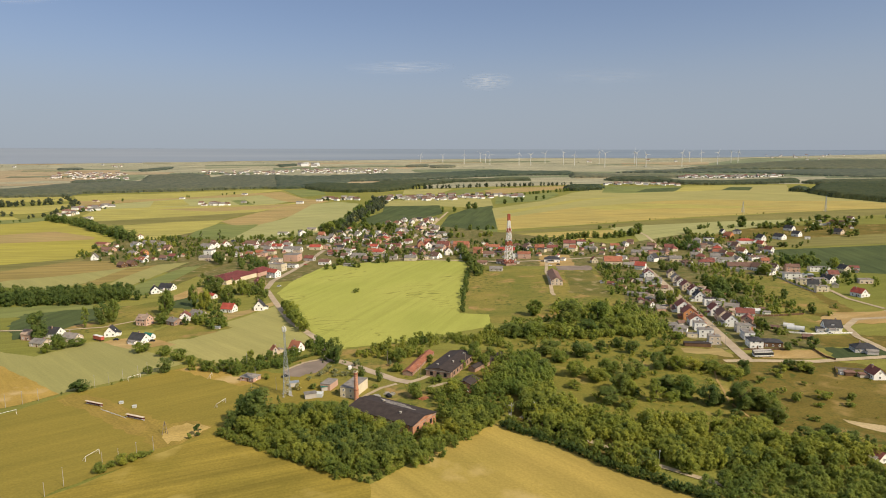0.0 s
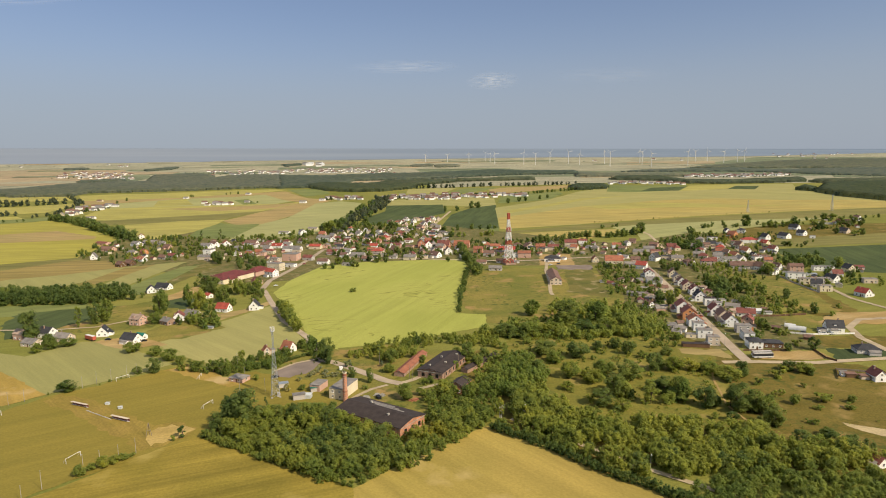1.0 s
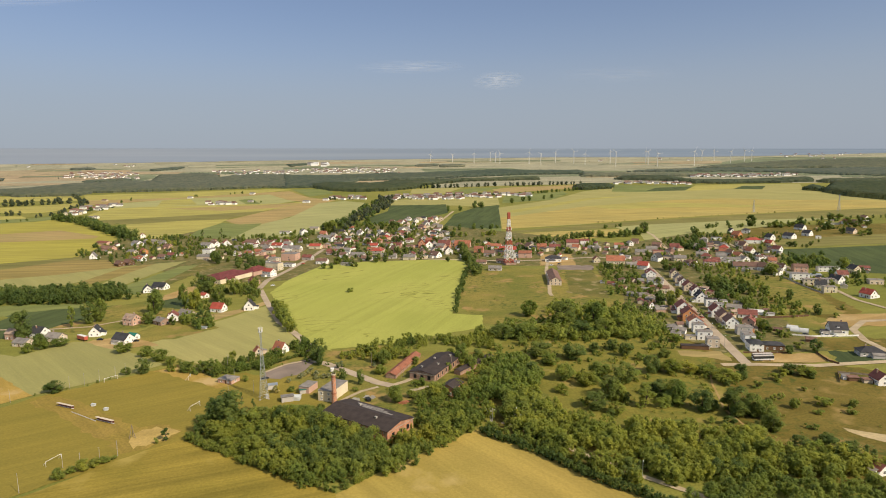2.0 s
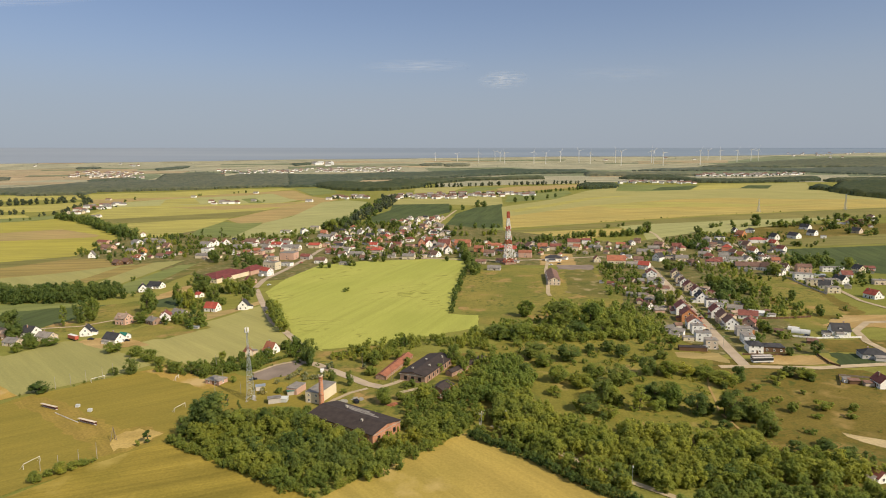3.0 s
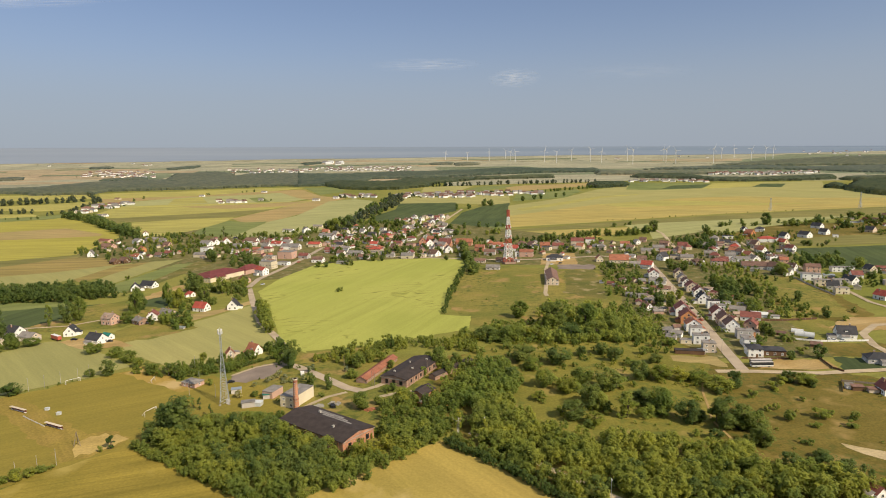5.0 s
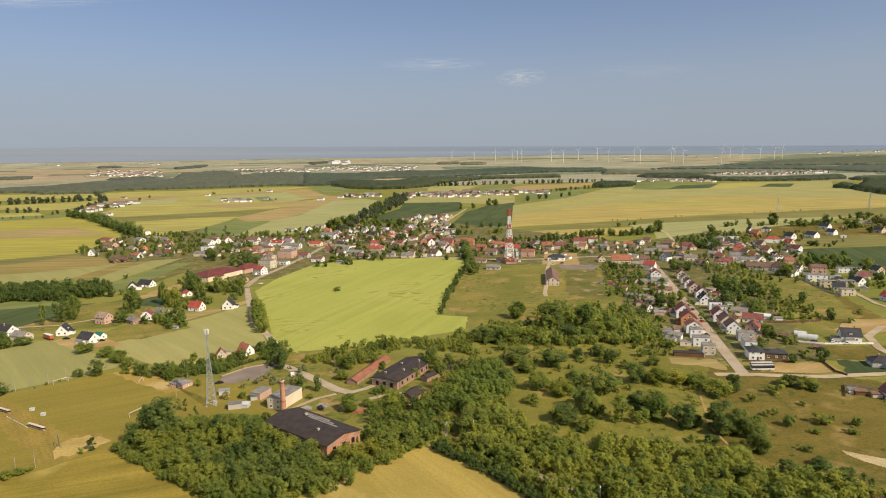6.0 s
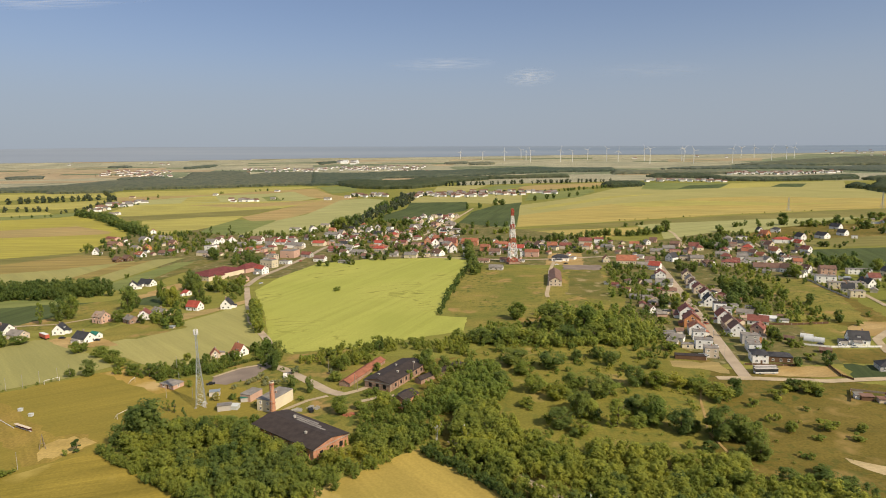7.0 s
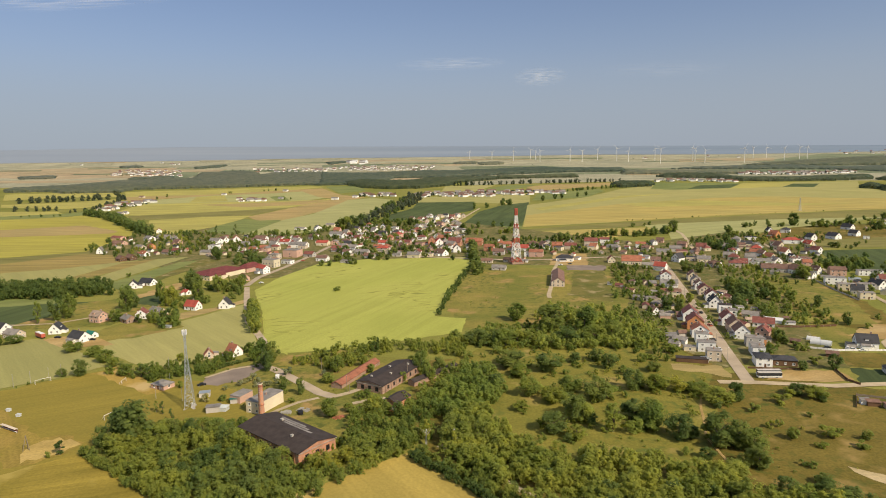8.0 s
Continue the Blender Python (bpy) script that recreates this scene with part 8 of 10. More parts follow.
house(-166.1, 814.3, "gable", 8.62, 13.4, 4.29, 7.15, 80, MAROON, GREY)
house(-147.9, 823.4, "gable", 7.76, 11.8, 4.29, 7.15, 70, ASH, WHITE)
house(-163.2, 924.9, "gable", 7.76, 10.9, 4.29, 7.64, 30, UMBER, BEIGE)
house(-165, 1022.2, "gable", 7.76, 10.1, 4.29, 7.64, 60, ASH, WHITE)
house(-188.9, 1016.2, "gable", 7.76, 10.1, 4.29, 7.64, 20, UMBER, WHITE)
house(-261.7, 1103.8, "gable", 6.9, 16.8, 3.82, 6.2, 80, ASH, CREAM, "barn", False)
house(-135.7, 1043.7, "flat", 7.76, 10.9, 5.73, 5.73, 60, ASH, WHITE)
house(-100.5, 1065.7, "gable", 8.62, 11.8, 4.29, 7.64, 40, ASH, WHITE)
house(-161.4, 1070.2, "gable", 7.76, 10.1, 4.29, 7.64, 10, SLATE, WHITE)
house(-101.2, 1166.1, "gable", 7.76, 10.1, 4.29, 7.64, 30, UMBER, BEIGE)
house(-89.3, 1217.2, "gable", 7.76, 10.9, 4.29, 7.64, 30, ASH, WHITE)
house(-68.4, 1106.5, "gable", 8.62, 11.8, 4.77, 7.64, 60, UMBER, PINK)
house(-64.3, 1153.1, "gable", 8.62, 10.1, 4.77, 8.59, 30, ASH, WHITE)
house(-58.9, 1193, "gable", 7.76, 10.1, 4.29, 7.64, 30, MAROON, WHITE)
house(-52.5, 1258.7, "gable", 7.76, 10.1, 4.29, 7.64, 30, ASH, WHITE)
house(-115.7, 1198.2, "gable", 7.76, 10.1, 4.29, 7.64, 60, UMBER, WHITE)
house(-107.7, 1264.2, "gable", 7.76, 10.1, 4.29, 7.64, 30, ASH, WHITE)
house(-133.3, 1199.8, "gable", 7.76, 10.1, 4.29, 7.64, 60, UMBER, GREY)
# west of the village
house(-259.9, 882, "gable", 8.62, 15.1, 3.82, 7.15, 80, RED, WHITE)
house(-280.8, 894.7, "gable", 8.62, 13.4, 3.82, 7.15, 80, UMBER, GREY)
house(-306.6, 908, "gable", 11.2, 18.5, 4.77, 8.59, 80, UMBER, WHITE)
house(-309.6, 862, "gable", 7.76, 11.8, 3.33, 6.2, 80, ASH, GREY)
house(-345.7, 910, "gable", 9.49, 12.5, 4.77, 8.59, 30, TERRA, WHITE)
house(-359.6, 898.7, "gable", 9.49, 13.4, 4.77, 8.59, 60, UMBER, WHITE)
house(-365.4, 887.3, "gable", 10.3, 16.8, 4.77, 7.64, 75, ASH, WHITE)
house(-337.3, 826.5, "flat", 10.3, 12.5, 6.68, 6.68, 75, ASH, WHITE)
house(-322.2, 782.8, "gable", 8.62, 21.8, 3.82, 6.2, 80, ASH, CREAM)
house(-269.2, 828.6, "gable", 6.9, 11.8, 3.33, 5.73, 80, TERRA, WHITE)
house(-277.6, 814, "gable", 6.9, 10.1, 3.33, 5.73, 80, TERRA, GREY)
house(-294.9, 809.9, "gable", 5.17, 5.88, 3.33, 6.68, 10, ASH, WHITE)
house(-485.2, 917.4, "gable", 10.3, 15.1, 4.77, 7.64, 60, ASH, WHITE)
house(-529.3, 1015.9, "gable", 8.62, 10.1, 4.77, 7.64, 30, TERRA, WHITE)
house(-476.9, 942.4, "gable", 8.62, 20.2, 3.82, 6.2, 80, ASH, GREY, "barn", False)
house(-503.3, 871.1, "gable", 11.2, 21.8, 3.33, 6.68, 75, UMBER, PINK, "barn", False)
house(-546.1, 933.3, "gable", 10.3, 21.8, 3.82, 5.73, 70, MAROON, PINK, "barn", False)
house(-476.5, 793.2, "gable", 7.76, 8.4, 3.33, 8.59, 15, ASH, WHITE)
house(-445, 831, "gable", 8.62, 15.1, 3.33, 6.2, 60, ASH, BEIGE)
house(-431.7, 835.6, "gable", 7.76, 10.1, 3.82, 7.15, 50, TERRA, ORANGE)
house(-402.3, 772.3, "gable", 7.76, 12.5, 3.33, 6.68, 60, TERRA, WHITE)
house(-401.1, 742.4, "gable", 8.62, 11.8, 3.33, 7.15, 60, UMBER, BROWN, "barn", False)
house(-408.4, 734.6, "gable", 8.62, 10.1, 3.33, 6.68, 60, UMBER, BROWN, "barn", False)
house(-421.8, 884.3, "gable", 7.76, 13.4, 3.33, 6.68, 60, UMBER, PINK)
house(-449.6, 928, "gable", 7.76, 11.8, 3.33, 6.2, 70, ASH, GREY)
house(-382.8, 789.7, "gable", 6.9, 11.8, 2.86, 5.73, 70, UMBER, GREY, "barn", False)
house(-377.2, 803.5, "gable", 6.9, 11.8, 2.86, 5.73, 70, MAROON, GREY, "barn", False)
# houses on the west lane
house(-169.1, 510.6, "gable", 8.19, 8.62, 3.65, 8.22, 10, SLATE, WHITE)
house(-193.2, 505, "gable", 7.76, 11.2, 3.19, 7.3, 75, RED, WHITE)
house(-293.8, 582.3, "gable", 8.19, 9.49, 3.19, 7.3, 30, SLATE, WHITE)
house(-289, 597.8, "gable", 8.62, 14.7, 2.74, 6.39, 75, SLATE, WHITE)
house(-218, 476.3, "gable", 7.76, 8.62, 4.1, 7.3, 20, MAROON, WHITE)
house(-211.5, 486.7, "gable", 7.76, 14.7, 2.74, 5.93, 60, ASH, BEIGE)
house(-221.5, 464.8, "gable", 7.76, 9.49, 3.19, 5.48, 60, ASH, OLDBRICK)
house(-244.8, 464.7, "gable", 8.19, 9.49, 5.02, 8.22, 75, BEIGE_ROOF, PINK)
house(-254.4, 434.4, "gable", 7.76, 7.76, 3.19, 7.3, 15, SLATE, WHITE)
house(-224.4, 416.9, "gable", 8.62, 12.1, 3.19, 6.84, 70, SLATE, WHITE)
house(-221.7, 424.9, "gable", 5.25, 6.75, 2.49, 4.56, 70, TEAL_ROOF, WHITE, "shed", False)
house(-294.9, 432.7, "gable", 8.62, 10.3, 3.65, 7.3, 75, SLATE, WHITE)
house(-275.6, 421.8, "gable", 7.76, 12.1, 3.19, 5.93, 75, ASH, BEIGE)
house(-291.2, 411.2, "gable", 8.62, 11.2, 2.74, 5.02, 75, ASH, BEIGE)
house(-309.6, 427, "gable", 7.76, 8.62, 4.57, 7.3, 75, BEIGE_ROOF, PINK)
house(-107.7, 394.9, "gable", 6.9, 7.76, 2.55, 6.84, 60, TERRA, WHITE)
house(-120.7, 389.1, "gable", 5.17, 5.17, 2.38, 5.48, 30, TERRA, BEIGE)
house(-120.7, 340.3, "hip", 6.8, 9.35, 2.4, 3.6, 70, ASH, PINK, "clubhouse", False)
house(-180.6, 458.6, "flat", 1.88, 2.25, 3.32, 3.32, 0, ASH, GREY, "shed", False, False)
house(-184.1, 450.9, "mono", 2.25, 7.5, 1.33, 1.66, 80, ZINC, GREY, "shed", False, False)
house(-227.7, 557.4, "gable", 5.17, 6.9, 2.74, 4.57, 60, RED, WHITE)
# school
house(-242, 646, "hip", 30, 50, 4.6, 8.6, -21, OXBLOOD, CREAM, "school", False, True)
house(-220, 674, "hip", 14, 24, 4.6, 8.8, -21, OXBLOOD, PINK, "school_wing", False, True)
house(-232, 629, "gable", 6, 10, 4.0, 6.2, -21, OXBLOOD, CREAM, "school_porch", False, True)
# hamlets far behind
house(-954.7, 1530.6, "gable", 8.62, 11.8, 4.77, 7.64, 60, ASH, WHITE)
house(-946.2, 1499.5, "gable", 8.62, 11.8, 4.77, 7.64, 60, ASH, CREAM)
house(-973.1, 1487.6, "gable", 8.62, 10.1, 4.77, 7.64, 20, ASH, CREAM)
house(-841.6, 1376, "gable", 8.62, 15.1, 3.82, 6.68, 80, ASH, GREY)
house(-836.3, 1388.8, "gable", 7.76, 11.8, 3.82, 6.68, 80, ASH, WHITE)
house(-1135.2, 1925.8, "gable", 8.62, 18.5, 3.82, 6.68, 80, UMBER, CREAM)
house(-1006.3, 1754.9, "gable", 8.62, 25.2, 3.82, 6.68, 80, ASH, GREY)
house(-892.9, 1999.6, "gable", 8.62, 16.8, 3.82, 6.68, 80, ASH, WHITE)
house(-714.1, 1737.1, "gable", 8.62, 15.1, 3.82, 6.68, 80, UMBER, WHITE)
house(-696.2, 1753.3, "gable", 8.62, 18.5, 3.82, 6.68, 80, ASH, WHITE)
house(-670.1, 1750, "gable", 8.62, 15.1, 3.82, 6.68, 80, UMBER, WHITE)
house(-630.2, 1821.1, "gable", 8.62, 15.1, 3.82, 6.68, 80, ASH, GREY)
house(-734.5, 2136.1, "gable", 8.62, 18.5, 3.82, 6.68, 80, ASH, WHITE)
house(-452.4, 1778.5, "gable", 10.3, 20.2, 4.77, 7.64, 80, ASH, WHITE)
house(-412.4, 1851.9, "gable", 10.3, 16.8, 4.77, 7.64, 80, ASH, WHITE)
house(-299.7, 1055.4, "gable", 8.62, 18.5, 2.86, 4.77, 80, ASH, WHITE)
house(99, 626, "gable", 11.5, 52, 4.6, 8.0, -3.5, UMBER, BEIGE, "barn", False, True)


def infill(poly, spacing, seed, keep, name="shed"):
    """Cottages, sheds and lean-tos between the larger houses."""
    rng = random.Random(seed)
    for x, y, _ in scatter(poly, spacing, 1, 2, seed + 200, keep):
        roof = rng.choice((ASH, UMBER, MAROON, ASH, UMBER, MAROON, ASH, BEIGE_ROOF, SLATE, TERRA))
        if name == "shed":
            house(round(x, 1), round(y, 1), rng.choice(("mono", "gable", "gable")), rng.uniform(3.5, 5.5), rng.uniform(5, 9), 2.4, rng.uniform(3.1, 4.2), rng.uniform(-40, 100),
                  roof, rng.choice((WHITE, CREAM, WHITE, BEIGE, PINK, GREY)), "shed", False, False)
        else:
            house(round(x, 1), round(y, 1), rng.choice(("gable", "gable", "hip", "flat")), rng.uniform(7, 9), rng.uniform(8, 13), rng.uniform(3.2, 5), rng.uniform(6.2, 8), rng.choice((-8, 10, 75, 82, 60)),
                  roof, rng.choice((WHITE, WHITE, CREAM, WHITE, BEIGE, PINK)), "cottage", True, True)


infill([(213.1, 564.6), (233.3, 588), (223.7, 470.6), (213.1, 428.3), (209.7, 455.5)], 11, 1, 0.85)
infill([(190.2, 614.5), (183.7, 522.8), (169.8, 427.9), (151.4, 415.3), (161.4, 522.9)], 13, 2, 0.65)
infill([(202.9, 708.4), (284.2, 834.1), (453.6, 908.2), (334.2, 654.9), (240.3, 673)], 24, 3, 0.5)
infill([(-203.1, 914.7), (-179.4, 1097.4), (-42.1, 1132), (14.9, 797.3), (-80.9, 765.2), (-140.3, 750.4)], 22, 4, 0.5)
infill([(-411, 958.6), (-229.4, 982.2), (-189, 830.2), (-220, 721), (-325.5, 774)], 26, 5, 0.45)
infill([(-529.2, 872.3), (-514.7, 964.6), (-429.7, 959.7), (-347, 788.3), (-419.6, 747.1)], 26, 6, 0.5)
infill([(21, 902.5), (119.5, 927.7), (237.6, 879.3), (212.3, 746.5), (35.6, 732.5)], 24, 7, 0.5)
infill([(360.6, 686.4), (439, 668), (360.5, 541.6), (327.2, 552.4)], 18, 8, 0.4)
infill([(584.2, 1124.9), (748.4, 1178.8), (658.5, 1032.3), (517.1, 989.9)], 36, 9, 0.5)
infill([(-199.9, 902.4), (-174.3, 1071.1), (-30.9, 1112.5), (18.6, 788), (-82.8, 778.4), (-144.2, 767.5)], 24, 14, 0.75, "cottage")
infill([(29.1, 890.3), (117.7, 909.2), (235, 868.2), (213.9, 780.3), (36, 773.9)], 27, 17, 0.65, "cottage")
infill([(217.4, 767.1), (284.2, 834.1), (445.5, 890.9), (336, 670.6), (242.3, 679.5)], 27, 13, 0.65, "cottage")
infill([(-351, 922.7), (-225.7, 968), (-196.1, 856.7), (-239.5, 798.1), (-308.3, 820.2)], 28, 15, 0.65, "cottage")
infill([(349.9, 670.2), (429.5, 652.7), (380.7, 574.1), (339.4, 574.6)], 34, 18, 0.4, "cottage")
infill([(160.5, 637.7), (186.7, 643), (174.8, 522.8), (148.8, 507.8)], 12, 21, 0.55)
infill([(-229.8, 1019), (-188.3, 1144.2), (-156.4, 977.6), (-191.5, 901.9)], 26, 22, 0.7, "cottage")
infill([(-142.6, 1267.7), (-42.8, 1331.5), (-22.5, 1149.5), (-95.6, 1065.3)], 26, 23, 0.6, "cottage")


# ---- single things ----
def lattice_tower(x, y, height, foot, waist, neck, bands, thick, label, levels=13):
    """A square lattice tower: four tapering legs, crossed braces, painted in bands."""
    root = tagged(new("lattice_mast"), label, "mast")
    root.matrix_world = pose(x, y, 0, 0, 0, 20)
    knee = height * waist

    def half(z):
        return (foot + (neck - foot) * min(1, z / knee)) / 2 if z < knee else neck / 2
    zs = [height * (1 - (1 - k / levels) ** 1.15) for k in range(levels + 1)]
    corners = ((-1, -1), (1, -1), (1, 1), (-1, 1))
    for k, (z0, z1) in enumerate(zip(zs, zs[1:])):
        mat = bands[min(len(bands) - 1, int(len(bands) * (z0 + z1) / 2 / height))]
        a, b = half(z0), half(z1)
        for i, (cx, cy) in enumerate(corners):
            nx, ny = corners[(i + 1) % 4]
            bm = bmesh.new()
            tube(bm, (cx * a, cy * a, z0), (cx * b, cy * b, z1), thick, thick, 5)
            part("leg", bm, mat, root)
            for p, q, n in (((cx * a, cy * a, z0), (nx * b, ny * b, z1), "brace"), ((nx * a, ny * a, z0), (cx * b, cy * b, z1), "brace"), ((cx * b, cy * b, z1), (nx * b, ny * b, z1), "crossbar")):
                bm = bmesh.new()
                tube(bm, p, q, thick * 0.55, thick * 0.55, 4)
                part(n, bm, mat, root)
    for cx, cy in corners:
        bm = bmesh.new()
        box(bm, cx * foot / 2 - 0.5, cy * foot / 2 - 0.5, -0.1, cx * foot / 2 + 0.5, cy * foot / 2 + 0.5, 0.5)
        part("footing", bm, ROCK, root, "concrete footing block")
    return root


def antennas(root, z, radius, count, mat, tall=2.2):
    bm = bmesh.new()
    tube(bm, (0, 0, z - 0.1), (0, 0, z), radius, radius, 12)
    deck = part("platform", bm, STEEL, root)
    for k in range(count):
        a = k * math.tau / count
        c, s = math.cos(a) * radius, math.sin(a) * radius
        bm = bmesh.new()
        box(bm, c - 0.18, s - 0.18, z, c + 0.18, s + 0.18, z + tall)
        bmesh.ops.bevel(bm, geom=bm.edges[:], offset=0.05, segments=1, affect="EDGES")
        part("antenna", bm, mat, deck, "white panel antenna")


def cell_mast(x, y):
    root = lattice_tower(x, y, 36.2, 4.4, 0.74, 0.8, [ZINC], 0.1, "grey galvanised lattice telephone mast with white antennas", 15)
    antennas(root, 35.6, 0.95, 6, WHITEPAINT, 2.4)
    bm = bmesh.new()
    tube(bm, (0, 0, 36), (0, 0, 39), 0.06, 0.04, 6)
    part("aerial", bm, STEEL, root)
    bm = bmesh.new()
    box(bm, 0.8, -1.2, 0, 2.2, 1.2, 1.9)
    part("cabinet", bm, GREY, root, "grey equipment cabinet")


def radio_mast(x, y):
    root = lattice_tower(x, y, 60.0, 9.0, 0.86, 2.2, [REDPAINT, WHITEPAINT, WHITEPAINT, REDPAINT, WHITEPAINT, REDPAINT, WHITEPAINT, REDPAINT], 0.42, "tall lattice radio mast painted in red and white bands", 12)
    antennas(root, 40, 3.2, 6, WHITEPAINT, 2.5)
    antennas(root, 30, 4.0, 5, REDPAINT, 2.0)
    for k in range(4):
        bm = bmesh.new()
        a, b = ((-6.5, -6.5), (6.5, -6.5), (6.5, 6.5), (-6.5, 6.5))[k], ((6.5, -6.5), (6.5, 6.5), (-6.5, 6.5), (-6.5, -6.5))[k]
        d = Vector((b[0] - a[0], b[1] - a[1], 0)).normalized() * 0.1
        box(bm, min(a[0], b[0]) - 0.05, min(a[1], b[1]) - 0.05, 0, max(a[0], b[0]) + 0.05, max(a[1], b[1]) + 0.05, 2.4)
        part("fence_panel", bm, OLDBRICK, root, "reddish enclosure wall")


cell_mast(-92.6, 316.0)
radio_mast(60.6, 724)


def factory_chimney(x, y, height):
    root = tagged(new("factory_chimney"), "round red brick factory chimney with a pale rim", "chimney")
    root.matrix_world = pose(x, y, 0)
    bm = bmesh.new()
    tube(bm, (0, 0, 0), (0, 0, height), 1.35, 0.95, 20)
    part("shaft", bm, BRICK, root)
    for z, r in ((height - 1.6, 1.1), (height - 0.5, 1.16), (height * 0.35, 1.34)):
        bm = bmesh.new()
        tube(bm, (0, 0, z), (0, 0, z + 0.5), r, r, 20)
        part("band", bm, CREAM if z > height - 1 else TERRA, root)
    for k in range(14):
        bm = bmesh.new()
        box(bm, -0.25, -1.5, 1 + k, 0.25, -1.42 + k * 0.02, 1.06 + k)
        part("rung", bm, ZINC, root)


factory_chimney(-54.1, 308.6, 16.0)


def hall(x, y, w, d, h, ridge, turn, wall, label, bays, skylights):
    """A brick works hall under tarred felt: walls, roof slopes, buttresses, roof vents, openings."""
    root = tagged(new("factory_hall"), label, "factory hall")
    root.matrix_world = pose(x, y, 0, 0, 0, turn)
    bm = bmesh.new()
    walls(bm, w, d, h, ridge, "gable")
    part("wall", bm, wall, root)
    bm = bmesh.new()
    prism(bm, w, d, h, ridge, 0.6, 0.22, "gable")
    part("roof", bm, FELT, root)
    for side in (-1, 1):
        for k in range(bays):
            yy = (k + 0.5) * d / bays - d / 2
            bm = bmesh.new()
            box(bm, side * w / 2 - 0.3, yy - 0.3, 0, side * w / 2 + 0.3, yy + 0.3, h - 0.4)
            part("buttress", bm, wall, root)
            if k:
                bm = bmesh.new()
                y2 = k * d / bays - d / 2
                box(bm, side * w / 2 - 0.06, y2 - 0.8, 1.4, side * w / 2 + 0.06, y2 + 0.8, 3.2)
                part("opening", bm, DARK, root, "dark empty window opening")
        for xx in (-w * 0.28, 0, w * 0.28):
            bm = bmesh.new()
            box(bm, xx - 0.9, side * d / 2 - 0.06, 1.0, xx + 0.9, side * d / 2 + 0.06, 3.2)
            part("opening", bm, DARK, root, "dark empty window opening")
        bm = bmesh.new()
        box(bm, -w / 2 - 0.1, side * (d / 2 + 0.62) - 0.04, h - 0.35, w / 2 + 0.1, side * (d / 2 + 0.62) + 0.04, h - 0.1)
        part("cornice", bm, ROCK, root)
    for k in range(skylights):
        t = (k + 0.7) / (skylights + 0.4)
        xx, yy = (w * 0.22 if k % 2 else -w * 0.18), t * d - d / 2
        z = ridge - (ridge - h) * abs(xx) / (w / 2)
        bm = bmesh.new()
        box(bm, xx - 0.45, yy - 0.45, z, xx + 0.45, yy + 0.45, z + 0.9)
        box(bm, xx - 0.55, yy - 0.55, z + 0.9, xx + 0.55, yy + 0.55, z + 1.05)
        part("roof_vent", bm, ROCK, root)
    return root


hall_one = hall(-33.2, 284.2, 18.2, 39.5, 5.0, 6.8, 57, BRICK, "derelict red brick factory hall under a black felt roof", 8, 2)
hall_two = hall(-5.2, 358.5, 15.5, 36, 4.4, 5.9, -22.7, OLDBRICK, "old brick works hall with a black felt roof among trees", 7, 4)
for k in range(3):
    bm = bmesh.new()
    box(bm, 3.0 + k * 1.6, -12 + 4 * k, 6.78 - 0.183 * (3.0 + k * 1.6), 3.9 + k * 1.6, 6 + 3 * k, 6.98 - 0.183 * (3.0 + k * 1.6))
    part("roof_strip", bm, ASH, hall_one, "pale patched strip of roofing")
house(-24.6, 364.5, "gable", 6, 40, 2.2, 3.6, -16.2, TERRA, OLDBRICK, "storage_shed", False, False)
house(5, 324.4, "gable", 8, 11, 4.5, 6.2, -25, FELT, BRICK, "brick_hut", False, True)
house(17, 365.2, "gable", 4.5, 34, 2.6, 3.6, -35, FELT, OLDBRICK, "ruined_shed", False, False)
house(-57, 319.5, "flat", 8.2, 16.5, 5.8, 5.8, -17.5, ASH, CREAM, "office_building")
house(-72.2, 327.3, "flat", 6, 9, 3.6, 3.6, -17, ASH, PINK, "annexe", False, True)
house(-79.5, 313.1, "mono", 4.6, 6, 2.4, 2.9, -70, ASH, GREY, "carport", False, False)
house(-92.5, 330.1, "flat", 3.5, 5, 2.4, 2.4, -70, ZINC, GREY, "shed", False, False)
house(-73.9, 323.6, "mono", 3, 4, 2, 2.4, -70, TEAL_ROOF, GREY, "shed", False, False)


def wind_turbine(x, y, height, turn, spin):
    root = tagged(new("wind_turbine"), "white three-bladed wind turbine on the far plain", "wind turbine", "wind farm")
    root.matrix_world = pose(x, y, land(x, y), 0, 0, turn)
    bm = bmesh.new()
    tube(bm, (0, 0, -1), (0, 0, height), 1.5, 0.9, 8)
    part("tower", bm, WHITEPAINT, root)
    bm = bmesh.new()
    box(bm, -2, -4, height - 1, 2, 6, height + 3)
    nacelle = part("nacelle", bm, WHITEPAINT, root)
    for k in range(3):
        a = radians(spin + 120 * k)
        bm = bmesh.new()
        tube(bm, (0, -5, height + 1), (math.sin(a) * height * 0.4, -5, height + 1 + math.cos(a) * height * 0.4), 0.8, 0.3, 5)
        part("blade", bm, WHITEPAINT, nacelle)


